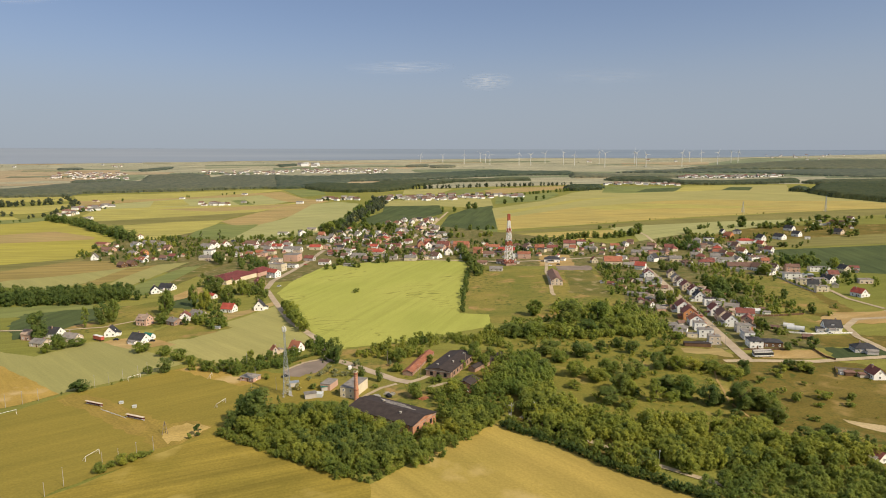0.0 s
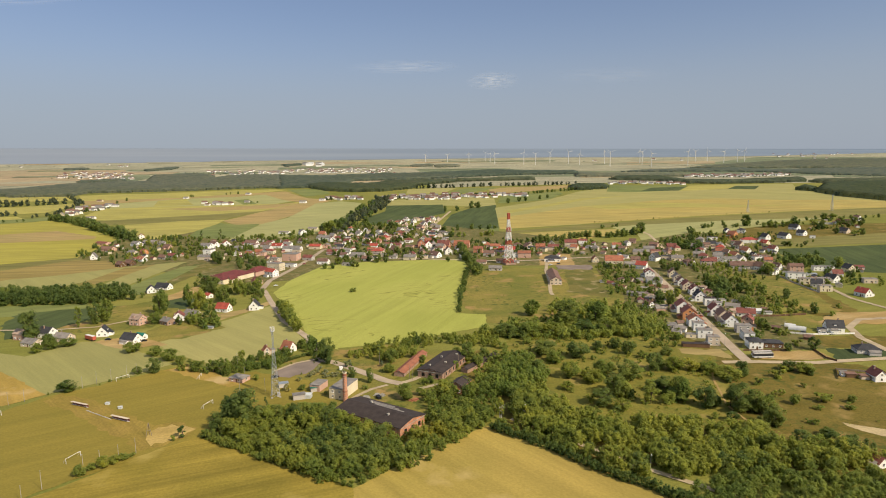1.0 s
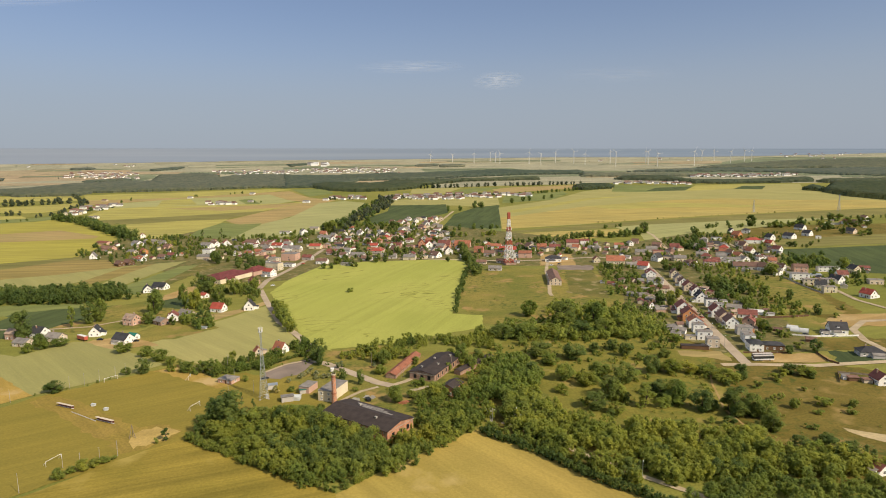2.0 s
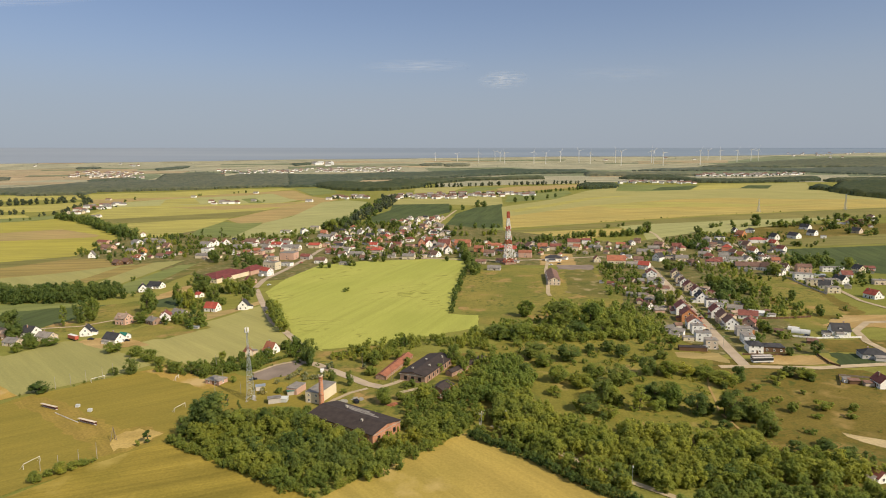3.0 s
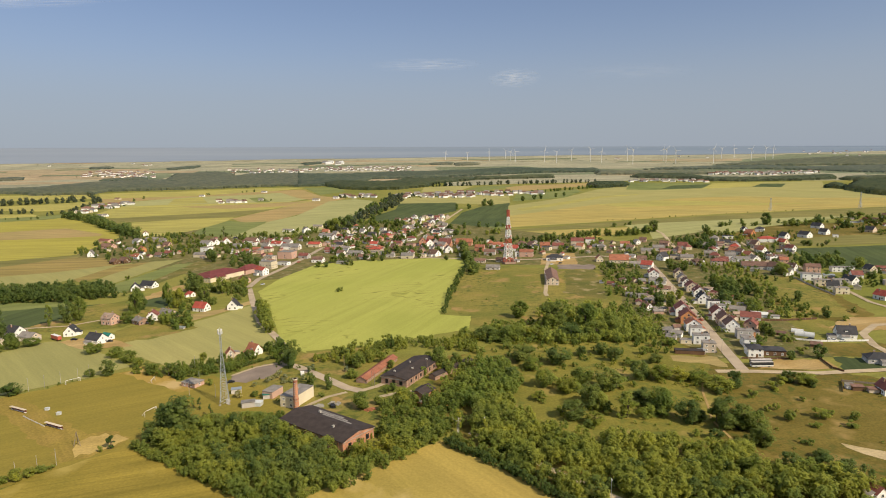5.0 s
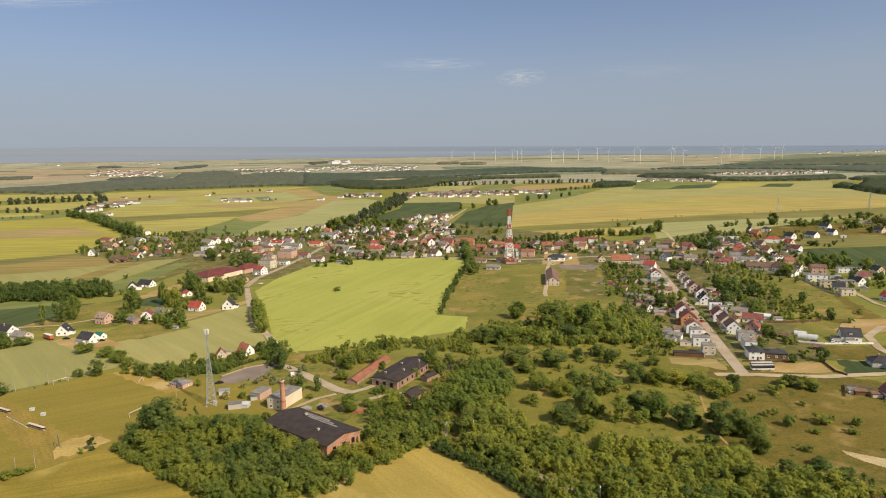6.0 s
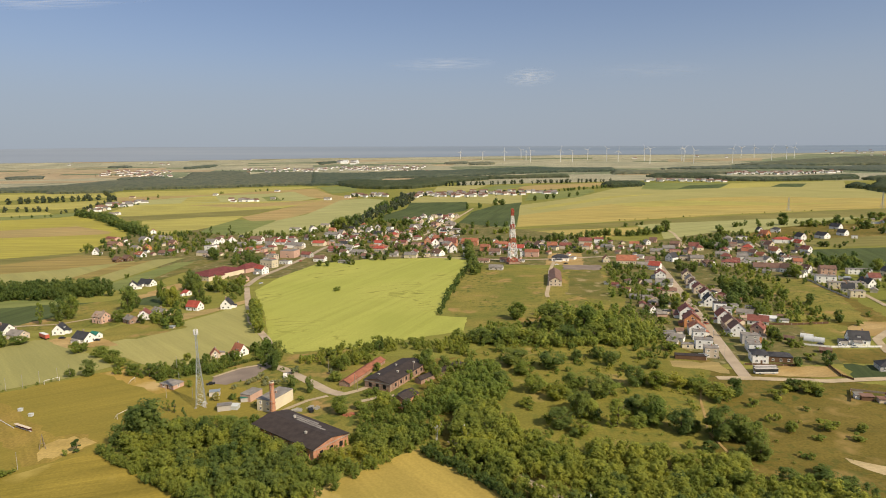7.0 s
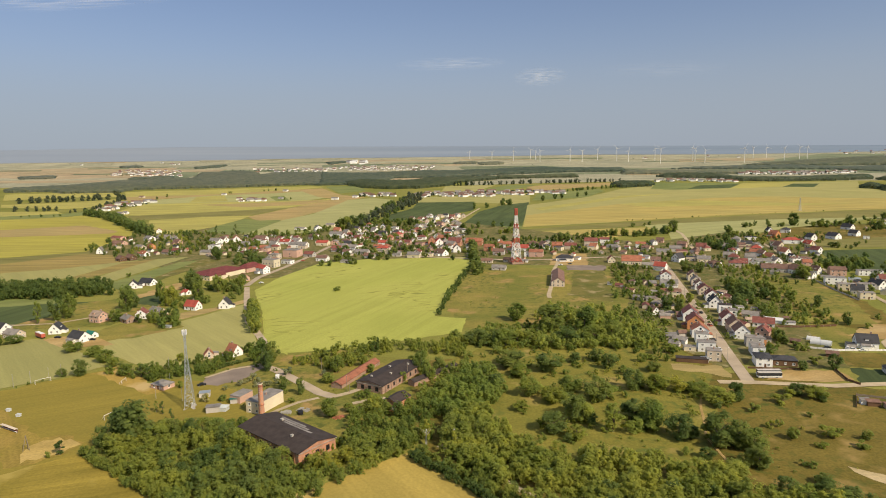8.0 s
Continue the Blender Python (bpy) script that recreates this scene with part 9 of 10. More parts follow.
wind_turbine(-219.5, 3892.2, 45, 10, 20)
wind_turbine(-81.5, 3841.5, 45, 10, 50)
wind_turbine(49, 3790.6, 56, 10, 0)
wind_turbine(150.7, 3904.8, 52, 10, 70)
wind_turbine(178.7, 3820.3, 52, 10, 30)
wind_turbine(200.2, 3696.7, 61, 10, 90)
wind_turbine(369.3, 3680.8, 66, 10, 15)
wind_turbine(432.4, 3634, 61, 10, 55)
wind_turbine(531, 3748, 61, 10, 40)
wind_turbine(631.3, 3696.7, 68, 10, 80)
wind_turbine(680.3, 3608.7, 61, 10, 10)
wind_turbine(836.9, 3676.2, 68, 10, 100)
wind_turbine(821.8, 3469.7, 76, 10, 65)
wind_turbine(1035.4, 3655.6, 68, 10, 5)
wind_turbine(1024.6, 3571.3, 71, 10, 45)
wind_turbine(1039.7, 3443.7, 68, 10, 85)
wind_turbine(1241.2, 3460.9, 76, 10, 25)
wind_turbine(1403.4, 3795.2, 59, 10, 60)
wind_turbine(1472.1, 3788.3, 61, 10, 105)
wind_turbine(1511.9, 3647.4, 64, 10, 35)
wind_turbine(1623, 3726.4, 64, 10, 75)
wind_turbine(1681.7, 3766.6, 62, 10, 15)


# ---- football ground ----
def goal(x, y, turn, w=7.3, h=2.4):
    root = tagged(new("football_goal"), "white metal football goal on the pitch", "football goal", "goals")
    root.matrix_world = pose(x, y, 0, 0, 0, turn)
    for name, a, b in (("post", (-w / 2, 0, 0), (-w / 2, 0, h)), ("post", (w / 2, 0, 0), (w / 2, 0, h)), ("crossbar", (-w / 2, 0, h), (w / 2, 0, h)), ("stay", (-w / 2, 0, h), (-w / 2, 1.8, 0)), ("stay", (w / 2, 0, h), (w / 2, 1.8, 0))):
        bm = bmesh.new()
        tube(bm, a, b, 0.09 if name != "stay" else 0.05, 0.09 if name != "stay" else 0.05, 8)
        part(name, bm, WHITEPAINT, root)


goal(-157.5, 245.9, 75)
goal(-226.7, 290.2, 225)
goal(-123.3, 302.6, 75)
goal(-189.3, 341.9, 55)
goal(-145.3, 344.9, 100, 5, 2.2)


def pole(x, y, h, r=0.11, mat=None, name="net_pole", label="slender pale pole at the edge of the pitch", lamp=False):
    root = tagged(new(name), label, "pole", "poles")
    root.matrix_world = pose(x, y, 0)
    bm = bmesh.new()
    tube(bm, (0, 0, 0), (0, 0, h), r, r * 0.7, 7)
    part("shaft", bm, mat or ROCK, root)
    bm = bmesh.new()
    if lamp:
        box(bm, -0.1, -1.2, h - 0.05, 0.1, 0.1, h + 0.12)
        part("lamp_head", bm, WHITEPAINT, root)
    else:
        box(bm, -0.12, -0.12, h, 0.12, 0.12, h + 0.06)
        part("cap", bm, ZINC, root)


pole(-235.7, 301, 7)
pole(-229.9, 305.5, 7)
pole(-224.5, 310, 7)
pole(-205.4, 329.5, 7)
pole(-200.3, 334.7, 7)
pole(-195, 340.1, 7)
pole(-188.9, 345.7, 7)
pole(-186.1, 351.4, 7)
pole(-179.8, 358.3, 8)
pole(-155, 222.4, 8)
pole(-157.7, 215, 6)
pole(-150.7, 241.4, 5)
pole(-145.6, 244.8, 5)
pole(-140.5, 249.9, 5)
pole(-134, 252, 7)
pole(-115, 324.7, 8)
pole(-119.1, 344.5, 6)
pole(-100.8, 323.8, 7)
pole(-129.8, 362, 9)
pole(-114, 378.3, 9)
pole(-23.8, 342.1, 8, 0.14, WOOD, "utility_pole", "leaning wooden utility pole by the road")
pole(-22.1, 340.5, 8, 0.14, WOOD, "utility_pole", "leaning wooden utility pole by the road")
pole(3.8, 360.3, 9, 0.14, WOOD, "utility_pole", "leaning wooden utility pole by the road")
pole(-43.8, 364.3, 9, 0.14, WOOD, "utility_pole", "leaning wooden utility pole by the road")
pole(35.8, 285.3, 8, 0.1, ZINC, "street_lamp", "grey steel street lamp among the trees", True)
pole(79.7, 235.3, 8, 0.1, ZINC, "street_lamp", "grey steel street lamp among the trees", True)
pole(24.8, 284.1, 8, 0.1, ZINC, "street_lamp", "grey steel street lamp among the trees", True)


def dugout(x, y, turn):
    root = tagged(new("dugout"), "long spectator bench with a pale back and metal legs", "bench", "benches of the pitch")
    root.matrix_world = pose(x, y, 0, 0, 0, turn)
    bm = bmesh.new()
    box(bm, -6, -0.3, 0.42, 6, 0.2, 0.5)
    part("seat", bm, WHITEPAINT, root)
    bm = bmesh.new()
    box(bm, -6, 0.22, 0.5, 6, 0.3, 1.5)
    part("backrest", bm, MAROON, root)
    bm = bmesh.new()
    box(bm, -6, -0.9, 1.9, 6, 0.4, 1.98)
    part("roof", bm, BEIGE, root)
    for k in range(5):
        for yy in (-0.25, 0.3):
            bm = bmesh.new()
            tube(bm, (-5.9 + 2.95 * k, yy, 0), (-5.9 + 2.95 * k, yy, 1.9 if yy > 0 else 0.42), 0.06, 0.06, 6)
            part("leg", bm, ZINC, root)


dugout(-190.5, 303.5, -22)
dugout(-159.7, 286.1, -22)


def block(x, y, w, d, h, mat, name, label, turn=0):
    """A small bevelled body with a lid: bins, tanks, crates, tarpaulined heaps."""
    root = tagged(new(name), label, name.replace("_", " "))
    root.matrix_world = pose(x, y, 0, 0, 0, turn)
    bm = bmesh.new()
    box(bm, -w / 2, -d / 2, 0, w / 2, d / 2, h * 0.85)
    bmesh.ops.bevel(bm, geom=bm.edges[:], offset=min(w, d, h) * 0.12, segments=2, affect="EDGES")
    part("body", bm, mat, root)
    bm = bmesh.new()
    box(bm, -w * 0.52, -d * 0.52, h * 0.85, w * 0.52, d * 0.52, h)
    part("lid", bm, mat, root)


block(-177.3, 305.5, 2, 1.5, 1.4, STEEL, "water_tank", "small pale blue water tank on the pitch")
block(-167.6, 300.2, 2, 1.5, 1.4, STEEL, "water_tank", "small pale blue water tank on the pitch")
block(-75, 314.1, 4, 4, 2.2, STEEL, "water_tank", "round pale tank beside the carport")
block(-37.6, 313, 3.5, 2, 1.4, DARK, "container", "dark scrap container in the works yard", -60)
block(-65.9, 357.3, 2, 2, 2, WHITE, "crate", "white crate in the works yard", 20)


def stack_of_rubble(x, y, size, mat, seed, name="rubble_heap", label="loose heap of broken masonry in the grass"):
    rng = random.Random(seed)
    bm = bmesh.new()
    for k in range(30):
        a, r = rng.uniform(0, math.tau), size * rng.random() ** 0.7
        s = rng.uniform(0.2, 0.7)
        z = max(0, (size - r) * 0.25)
        box(bm, r * math.cos(a) - s, r * math.sin(a) - s * 0.7, 0, r * math.cos(a) + s, r * math.sin(a) + s * 0.7, z + s * 0.6)
    ob = new(name, mesh_from(name, bm, mat))
    ob.matrix_world = pose(x, y, 0)
    tagged(ob, label, "rubble", kind="stuff")


stack_of_rubble(-18.8, 310.2, 2.5, TERRA, 1)
stack_of_rubble(-37.7, 316.8, 3.0, ROCK, 2)
stack_of_rubble(-44.7, 313.8, 2.5, ROCK, 3)


# ---- vehicles ----
def wheel_mesh(r, w):
    bm = bmesh.new()
    tube(bm, (0, -w / 2, 0), (0, w / 2, 0), r, r, 14)
    return mesh_from("wheel", bm, DARK)


def rim_mesh(r, w):
    bm = bmesh.new()
    tube(bm, (0, -w / 2, 0), (0, w / 2, 0), r, r, 10)
    return mesh_from("rim", bm, ZINC)


CAR_RIM, BUS_RIM = rim_mesh(0.2, 0.24), rim_mesh(0.28, 0.32)
CAR_WHEEL, BUS_WHEEL = wheel_mesh(0.33, 0.22), wheel_mesh(0.5, 0.3)


def car(x, y, turn, paint, words):
    root = tagged(new("car"), words, "car", "parked cars")
    root.matrix_world = pose(x, y, 0.16, 0, 0, turn)
    bm = bmesh.new()
    box(bm, -2.15, -0.88, 0.3, 2.15, 0.88, 0.9)
    bmesh.ops.bevel(bm, geom=bm.edges[:], offset=0.12, segments=2, affect="EDGES")
    part("body", bm, paint, root)
    bm = bmesh.new()
    box(bm, -1.2, -0.74, 0.88, 1.0, 0.74, 1.42)
    for v in bm.verts:
        if v.co.z > 1.2:
            v.co.x, v.co.y = v.co.x * 0.75, v.co.y * 0.85
    part("cabin", bm, GLASS, root, "dark glazed cabin")
    bm = bmesh.new()
    box(bm, -0.92, -0.62, 1.42, 0.77, 0.62, 1.46)
    part("roof", bm, paint, root)
    for wx in (-1.35, 1.35):
        for wy in (-0.82, 0.82):
            shared("rim", CAR_RIM, shared("wheel", CAR_WHEEL, root, pose(wx, wy, 0.17)), pose(0, 0, 0))


def bus(x, y, turn, words):
    root = tagged(new("bus"), words, "bus", "parked buses")
    root.matrix_world = pose(x, y, 0.16, 0, 0, turn)
    bm = bmesh.new()
    box(bm, -6, -1.25, 0.4, 6, 1.25, 1.35)
    bmesh.ops.bevel(bm, geom=bm.edges[:], offset=0.12, segments=2, affect="EDGES")
    part("body", bm, WHITEPAINT, root)
    bm = bmesh.new()
    box(bm, -5.9, -1.22, 1.33, 5.9, 1.22, 2.85)
    part("window_band", bm, GLASS, root, "dark band of side windows")
    bm = bmesh.new()
    box(bm, -6, -1.2, 2.85, 6, 1.2, 3.1)
    bmesh.ops.bevel(bm, geom=bm.edges[:], offset=0.1, segments=2, affect="EDGES")
    part("roof", bm, GREY, root)
    for wx in (-3.6, 3.4):
        for wy in (-1.15, 1.15):
            shared("rim", BUS_RIM, shared("wheel", BUS_WHEEL, root, pose(wx, wy, 0.34)), pose(0, 0, 0))


bus(189.4, 375.6, 4, "white coach with dark windows parked on gravel")
bus(190.5, 379.5, 4, "white coach parked behind another one")
car(-101.6, 344.2, 30, DARK, "dark parked car on the cinder yard")
car(254.5, 426, 10, STEEL, "silver car parked beside a white house")
car(253, 428.6, 60, WHITEPAINT, "white car parked beside a white house")
car(259.1, 424.8, 10, STEEL, "silver car parked beside a white house")
car(-244.1, 422, 5, DARK, "dark car parked in a yard")
car(-216.5, 418.3, 20, DARK, "dark car parked beside a slate roofed house")
car(189.6, 475.2, 100, REDPAINT, "red car parked on the street")
car(193.6, 509.5, 100, DARK, "dark car parked on the street")
car(181.7, 441.3, 100, DARK, "dark car parked on the street")
car(216.4, 588.2, 100, STEEL, "grey car parked on the street")


def trailer(x, y, turn):
    root = tagged(new("trailer"), "red curtain-sided trailer with a white roof parked in a farmyard", "trailer")
    root.matrix_world = pose(x, y, 0.1, 0, 0, turn)
    bm = bmesh.new()
    box(bm, -5, -1.25, 1.0, 5, 1.25, 3.5)
    bmesh.ops.bevel(bm, geom=bm.edges[:], offset=0.08, segments=1, affect="EDGES")
    part("body", bm, REDPAINT, root)
    bm = bmesh.new()
    box(bm, -4.9, -1.2, 3.5, 4.9, 1.2, 3.62)
    part("roof", bm, WHITEPAINT, root)
    for wx in (-3.5, -2.2, 3.5):
        for wy in (-1.1, 1.1):
            shared("wheel", BUS_WHEEL, root, pose(wx, wy, 0.5))


trailer(-256.6, 421.9, -30)


def hoop_tent(x, y, w, d, h, turn):
    root = tagged(new("hoop_tent"), "white plastic hoop tunnel in a yard", "tent")
    root.matrix_world = pose(x, y, 0.1, 0, 0, turn)
    bm = bmesh.new()
    n = 12
    a = [bm.verts.new((math.cos(math.pi * k / n) * w / 2, -d / 2, math.sin(math.pi * k / n) * h)) for k in range(n + 1)]
    b = [bm.verts.new((math.cos(math.pi * k / n) * w / 2, d / 2, math.sin(math.pi * k / n) * h)) for k in range(n + 1)]
    for k in range(n):
        bm.faces.new((a[k], a[k + 1], b[k + 1], b[k]))
    bm.faces.new(a[::-1])
    bm.faces.new(b)
    part("cover", bm, STEEL_ROOF, root)
    for yy in (-d / 2, 0, d / 2):
        bm = bmesh.new()
        pts_ = [(math.cos(math.pi * k / 8) * (w / 2 + 0.05), yy, math.sin(math.pi * k / 8) * (h + 0.05)) for k in range(9)]
        for p, q in zip(pts_, pts_[1:]):
            tube(bm, p, q, 0.06, 0.06, 5)
        part("hoop", bm, ZINC, root)


hoop_tent(242.6, 437.6, 5, 11, 2.6, 60)
hoop_tent(241.9, 445.7, 4, 7, 2.2, 60)


def pylon(x, y, h):
    lattice_tower(x, y, h, 5, 0.7, 1.4, [ZINC], 0.2, "grey lattice power pylon standing in a crop field", 7)


pylon(805.2, 1367.2, 34)
pylon(618.1, 1348.8, 26)


# ---- street furniture and garden fences ----
def garden_fence(line, height, mat, words):
    """Posts with rails and boards along a plot's edge."""
    root = tagged(new("garden_fence"), words, "fence", "garden fences")
    ox, oy = line[0]
    root.matrix_world = pose(ox, oy, 0.1)
    for (ax, ay), (bx, by) in zip(line, line[1:]):
        n = max(1, int(math.hypot(bx - ax, by - ay) / 4.0))
        for k in range(n):
            p = [(ax + (bx - ax) * t / n - ox, ay + (by - ay) * t / n - oy) for t in (k, k + 1)]
            bm = bmesh.new()
            tube(bm, (*p[0], 0), (*p[0], height), 0.09, 0.09, 5)
            part("post", bm, ROCK, root)
            d = Vector((p[1][0] - p[0][0], p[1][1] - p[0][1], 0))
            s = Vector((-d.y, d.x, 0)).normalized() * 0.04
            bm = bmesh.new()
            lo, hi = Vector((0, 0, 0.12)), Vector((0, 0, height * 0.92))
            a, b = Vector((*p[0], 0)), Vector((*p[1], 0))
            v = [bm.verts.new(q) for q in (a + s + lo, b + s + lo, b - s + lo, a - s + lo, a + s + hi, b + s + hi, b - s + hi, a - s + hi)]
            for q in ((3, 2, 1, 0), (4, 5, 6, 7), (0, 1, 5, 4), (1, 2, 6, 5), (2, 3, 7, 6), (3, 0, 4, 7)):
                bm.faces.new([v[i] for i in q])
            part("panel", bm, mat, root)


garden_fence([(-183.6, 297.5), (-173.9, 291.9), (-164.6, 286.5)], 0.6, WHITE, "low white railing between the benches")
garden_fence([(173.6, 399.3), (177, 428), (179.2, 453.9)], 1.4, GREY, "grey garden fence along the street")
garden_fence([(179.6, 459.8), (182, 486.7), (185.8, 520.8)], 1.1, WOOD, "low garden fence along the street")
garden_fence([(183.8, 389.7), (195.8, 388.8), (212, 389)], 1.2, BROWN, "dark boarded fence beside the coach park")
garden_fence([(227.6, 389.2), (226, 373.2), (229.1, 367.6)], 1.4, BROWN, "brown boarded fence round a lawn")
garden_fence([(231, 428.4), (245.4, 423.5), (274.9, 425)], 1.3, WHITE, "pale fence in front of a new house")
garden_fence([(227.4, 473.7), (244.8, 473.7), (270.9, 478.5)], 1.6, BROWN, "dark boarded fence along allotments")
garden_fence([(327.2, 634.3), (324.1, 591.7), (323.8, 554.6)], 1.4, GREY, "grey mesh fence behind the houses")
garden_fence([(219.9, 353.3), (212.6, 338.5)], 1.4, BROWN, "brown paddock fence beside a shed")
garden_fence([(219.9, 353.3), (230.8, 350.1), (239.7, 347)], 1.2, WOOD, "grey timber paddock fence")
pole(177.2, 401.6, 8, 0.12, ROCK, "street_lamp", "concrete street lamp on the village street", True)
pole(180.1, 430.6, 8, 0.12, ROCK, "street_lamp", "concrete street lamp on the village street", True)
pole(184.5, 467.4, 8, 0.12, ROCK, "street_lamp", "concrete street lamp on the village street", True)
pole(189.8, 511.3, 8, 0.12, ROCK, "street_lamp", "concrete street lamp on the village street", True)
pole(196.3, 564.7, 8, 0.12, ROCK, "street_lamp", "concrete street lamp on the village street", True)
pole(203.8, 625.3, 8, 0.12, ROCK, "street_lamp", "concrete street lamp on the village street", True)
car(179.1, 421.7, 100, STEEL, "silver car parked on the street")
car(197.8, 560.2, 100, WHITEPAINT, "white car parked on the street")
car(216.9, 715.4, 100, DARK, "dark car parked on the street")
car(241.7, 428.5, 10, DARK, "dark car parked beside a white tunnel")
car(107.7, 711.3, 20, WHITEPAINT, "white car parked on the village square")
car(117.9, 718.4, 20, DARK, "dark car parked on the village square")
car(-180.1, 607, 40, STEEL, "grey car on the village road")
car(-184.2, 735.6, 40, REDPAINT, "red car on the village road")


# ---- the coast: sea, far settlements ----
def far_settlement(poly, spacing, seed, keep, size=1.0):
    """House bodies and roofs too far off to pick apart."""
    rng = random.Random(seed)
    for roof_mat, wall_mat, share in ((STEEL_ROOF, WHITE, 0), (ASH, WHITE, 1)) if size > 1.5 else ((ASH, WHITE, 0), (UMBER, WHITE, 1)):
        bm = bmesh.new()
        for k, (x, y, _) in enumerate(scatter(poly, spacing, 1, 2, seed + 40 * share, keep)):
            w, d, h = rng.uniform(8, 12) * size, rng.uniform(10, 20) * size, rng.uniform(4, 6) * size
            z, n0 = land(x, y) - 0.3, len(bm.verts)
            box(bm, -d / 2, -w / 2, 0, d / 2, w / 2, h, 0)
            t = [bm.verts.new(p) for p in ((-d / 2 - 0.4, -w / 2 - 0.4, h), (d / 2 + 0.4, -w / 2 - 0.4, h), (d / 2 + 0.4, w / 2 + 0.4, h), (-d / 2 - 0.4, w / 2 + 0.4, h), (-d / 2 - 0.4, 0, h + 4 * size), (d / 2 + 0.4, 0, h + 4 * size))]
            for q in ((0, 1, 5, 4), (2, 3, 4, 5), (0, 4, 3), (1, 2, 5)):
                bm.faces.new([t[i] for i in q]).material_index = 1
            bm.verts.ensure_lookup_table()
            m = pose(x, y, z, 0, 0, rng.uniform(-35, 35))
            for v in bm.verts[n0:]:
                v.co = m @ v.co
        ob = new("settlement", mesh_from("settlement", bm, [wall_mat, roof_mat]))
        tagged(ob, "distant village of pale houses with pitched roofs", "village", kind="stuff")
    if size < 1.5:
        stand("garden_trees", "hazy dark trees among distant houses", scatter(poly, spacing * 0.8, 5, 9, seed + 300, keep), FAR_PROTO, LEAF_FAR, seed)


far_settlement([(-2022, 3052.5), (-1550.7, 2941.6), (-1762, 3307.4), (-2173.3, 3377.1)], 36, 1, 0.4)
far_settlement([(-1295.2, 3131.2), (-870.6, 3183.2), (-874.9, 3424), (-1396.2, 3371.4)], 40, 2, 0.35)
far_settlement([(-819, 3211.2), (-323.1, 3120), (-375.3, 3445.8), (-893.9, 3496.6)], 38, 3, 0.4)
far_settlement([(-244.7, 1890.7), (-242.2, 1998.7), (-62.0, 2018.1), (47.0, 2048.6), (222.3, 1976.1), (215.8, 1910.1), (62.2, 1868.3), (-53.1, 1822.7), (-218.6, 1825.5)], 24, 4, 0.36)
far_settlement([(963.5, 2733.6), (1146.7, 2669.4), (1323.8, 2708.9), (1479.9, 2790.1), (1493.3, 2862.1), (1215.6, 2834.0), (1032.3, 2863.1)], 32, 6, 0.5)
far_settlement([(566.4, 2386.9), (683.2, 2397.2), (820.9, 2316.4), (839.6, 2401.2), (706.7, 2483.4), (606.4, 2469.2)], 24, 5, 0.45)
far_settlement([(-408.9, 1851.4), (-303.0, 1877.9), (-331.8, 1989.1), (-415.9, 1957.0)], 26, 12, 0.4)
far_settlement([(-931.4, 1425.9), (-957.4, 1546.4), (-956.6, 1712.8), (-1011.3, 1792.7), (-1057.4, 1689.6), (-995.0, 1519.8)], 24, 13, 0.35)
far_settlement([(-722.8, 1738.2), (-644.2, 1746.7), (-676.2, 1807.6), (-757.4, 1818.1)], 22, 14, 0.4)
far_settlement([(-2764.3, 3680.7), (-1986.3, 3691.9), (-2063.6, 3834.6), (-2867.5, 3817.8)], 110, 7, 0.2)
far_settlement([(-922.9, 3606.9), (-787.1, 3595), (-821, 3745.5), (-962.1, 3756.6)], 45, 8, 0.5, 2.0)
far_settlement([(1977.1, 4079.6), (2589.8, 4189.7), (2721.2, 4405.6), (2096, 4329.6)], 90, 9, 0.3)
far_settlement([(2063.6, 3002), (2429.3, 3884.1), (2193.2, 4165.7), (2066.4, 3920.9)], 120, 10, 0.2)
far_settlement([(638.4, 3822.7), (1327.9, 3802.7), (1388.8, 3981.7), (665.5, 3993.3)], 110, 11, 0.2)


def coast(line):
    poly = line + [(4600, 4849), (-5200, 4849)]
    return tagged(sheet("sea", poly, SEA, 0.2), "grey blue sea along the horizon", "sea", kind="structure")


coast([(-4902.6, 3778.8), (-3079.1, 3895.6), (-2122.1, 3942.6), (-1183.9, 4033.5), (-522.2, 4072.4), (65.6, 4119.5), (584.3, 4175.3), (1297.3, 4130), (1886.9, 4187.5)])


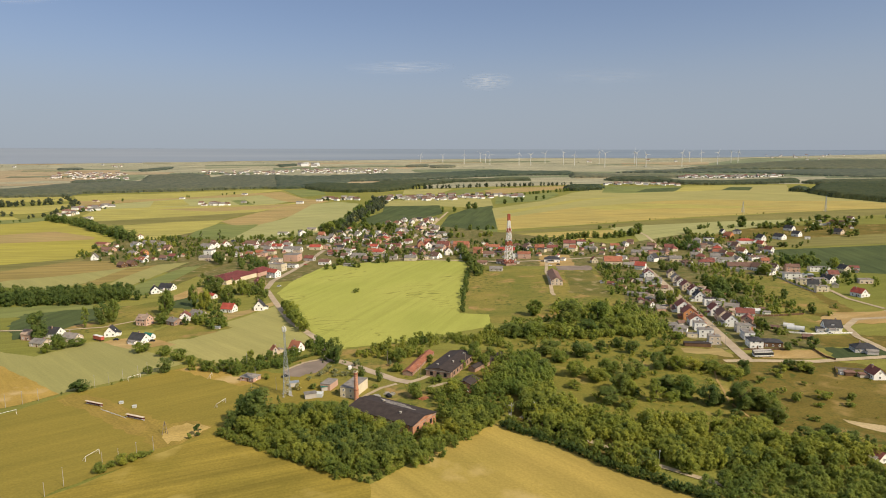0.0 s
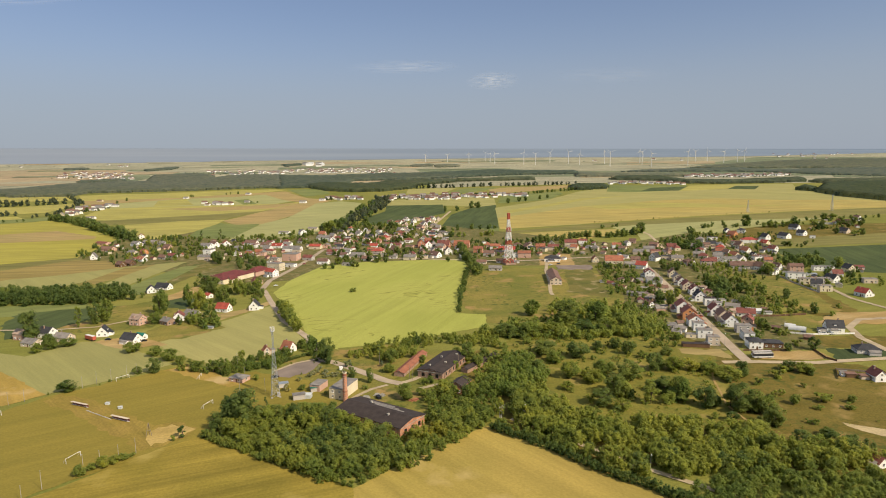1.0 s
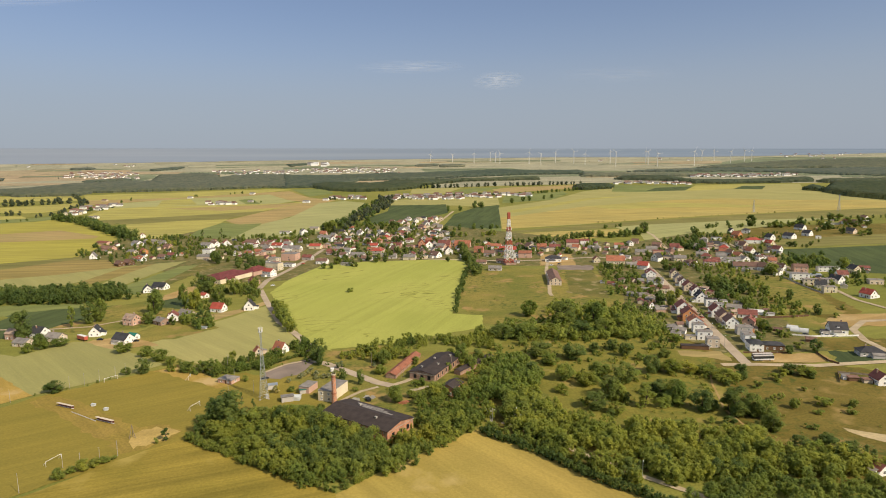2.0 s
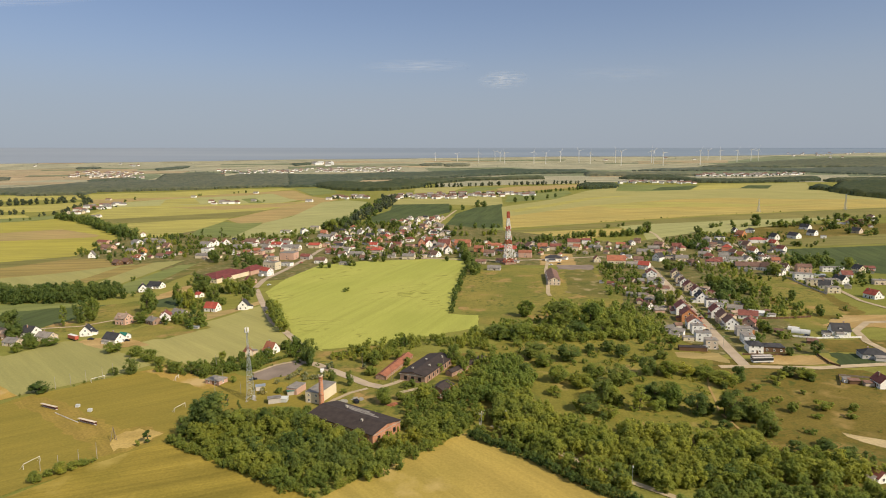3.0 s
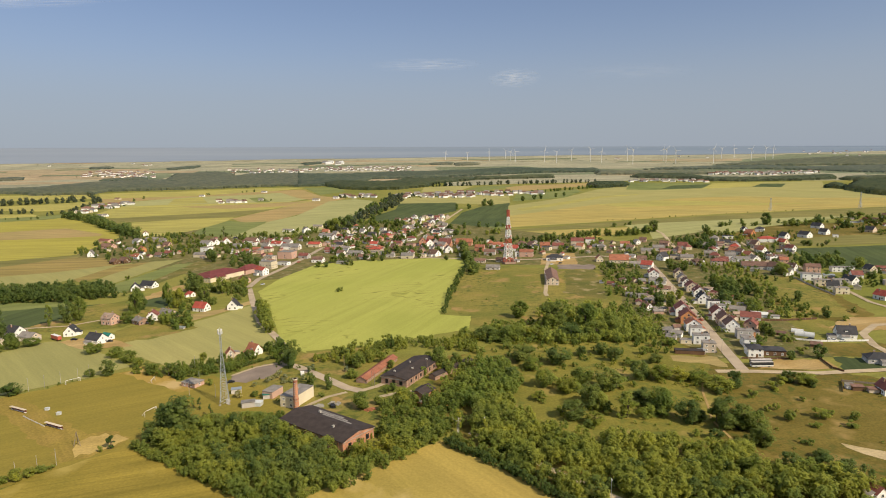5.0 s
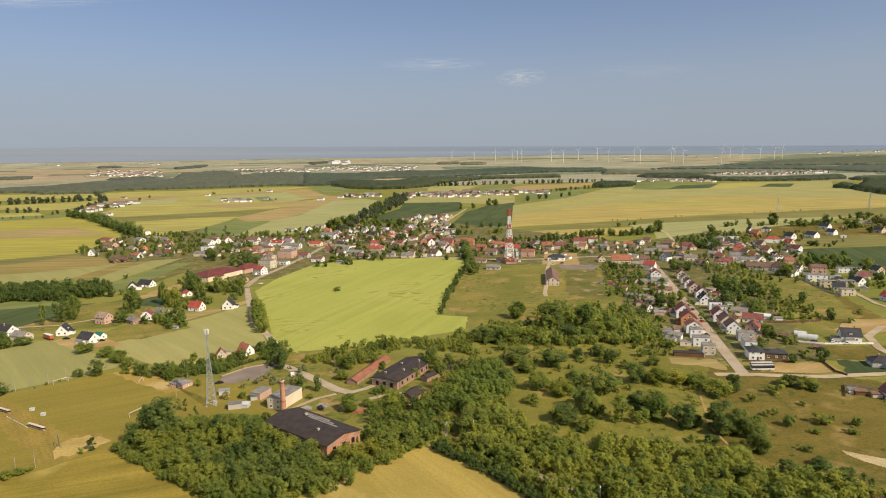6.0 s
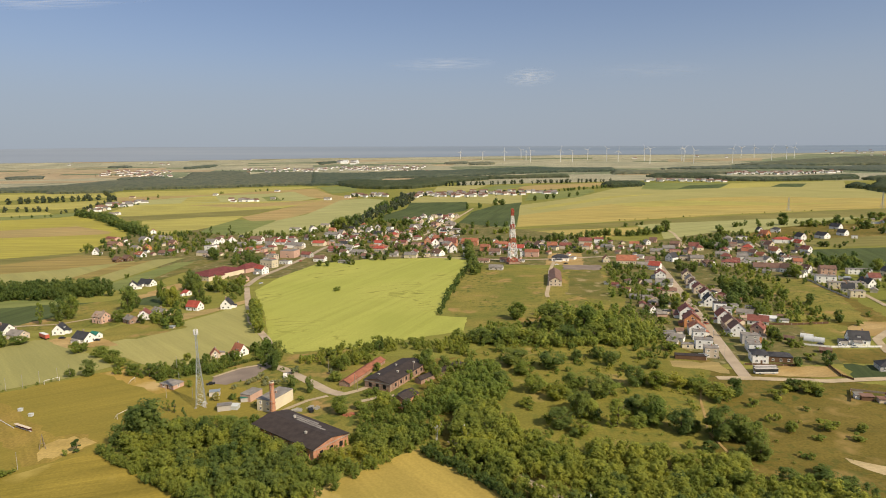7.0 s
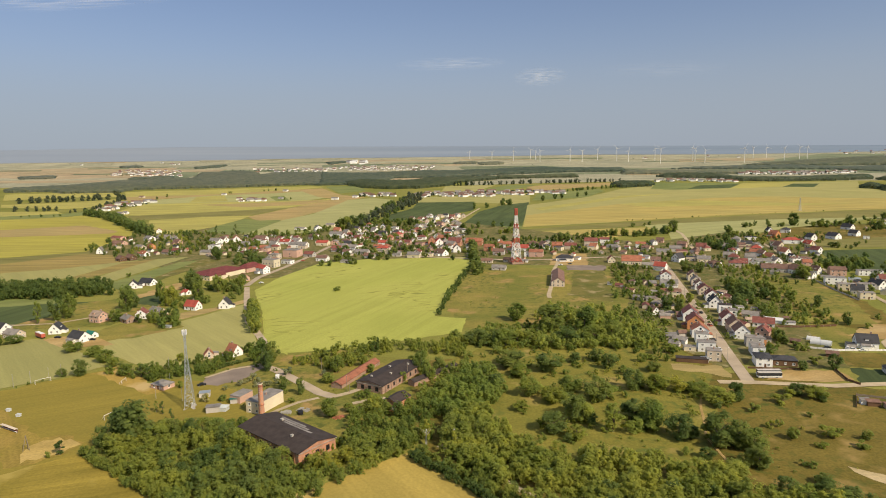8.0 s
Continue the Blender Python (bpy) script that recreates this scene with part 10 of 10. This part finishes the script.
def cloud_wisp(x, y, z, w, d, turn, seed, thin):
    m, n, l, b = material("cloud_veil", 1.0, 0.0)
    b.inputs["Base Color"].default_value = (0.9, 0.88, 0.86, 1)
    tc = n.new("ShaderNodeTexCoord")
    mp = n.new("ShaderNodeMapping")
    mp.inputs["Location"].default_value = (seed, seed * 0.7, 0)
    mp.inputs["Scale"].default_value = (2.2, 6.0, 1)
    l.new(tc.outputs["Object"], mp.inputs["Vector"])
    t = n.new("ShaderNodeTexNoise")
    t.inputs["Scale"].default_value, t.inputs["Detail"].default_value = 1.2, 8
    l.new(mp.outputs["Vector"], t.inputs["Vector"])
    g = n.new("ShaderNodeTexGradient")
    g.gradient_type = "SPHERICAL"
    l.new(tc.outputs["Object"], g.inputs["Vector"])
    k = n.new("ShaderNodeMath")
    k.operation = "MULTIPLY"
    l.new(ramp(n, l, t.outputs["Fac"], [(0.4, (0, 0, 0)), (0.75, (1, 1, 1))]), k.inputs[0])
    l.new(g.outputs["Fac"], k.inputs[1])
    k2 = n.new("ShaderNodeMath")
    k2.operation = "MULTIPLY"
    l.new(k.outputs[0], k2.inputs[0])
    k2.inputs[1].default_value = thin
    l.new(k2.outputs[0], b.inputs["Alpha"])
    bm = bmesh.new()
    bmesh.ops.create_grid(bm, x_segments=12, y_segments=6, size=1.0)
    for v in bm.verts:
        v.co.z = 0.02 * math.sin(v.co.x * 5 + seed)
    ob = new("cloud", mesh_from("cloud", bm, m))
    ob.matrix_world = Matrix.LocRotScale((x, y, z), Euler((radians(70), 0, radians(turn))), (w, d, 100))
    ob.visible_shadow = False
    tagged(ob, "thin white wisp of high cloud", "cloud", kind="structure")


cloud_wisp(-400, 4600, 785, 420, 60, 4, 1.0, 0.26)
cloud_wisp(233, 4600, 677, 200, 80, -8, 3.0, 0.42)
cloud_wisp(-3300, 4600, 1360, 900, 110, 3, 5.0, 0.4)
cloud_wisp(1068, 4600, 700, 500, 70, 2, 7.0, 0.1)


def timber_frame(x, y, h):
    """A tall A-shaped frame of poles on the worn patch beside the pitch."""
    root = tagged(new("timber_frame"), "tall A-shaped timber pole frame on worn turf", "pole frame")
    root.matrix_world = pose(x, y, 0, 0, 0, 20)
    for sx, sy in ((-1.3, -0.6), (1.3, -0.6), (0, 1.1)):
        bm = bmesh.new()
        tube(bm, (sx, sy, 0), (0, 0, h), 0.13, 0.09, 7)
        part("leg", bm, WOOD, root)
    bm = bmesh.new()
    tube(bm, (-0.75, -0.34, h * 0.42), (0.75, -0.34, h * 0.42), 0.08, 0.08, 6)
    part("crosspiece", bm, WOOD, root)


timber_frame(-136.9, 269, 6.5)
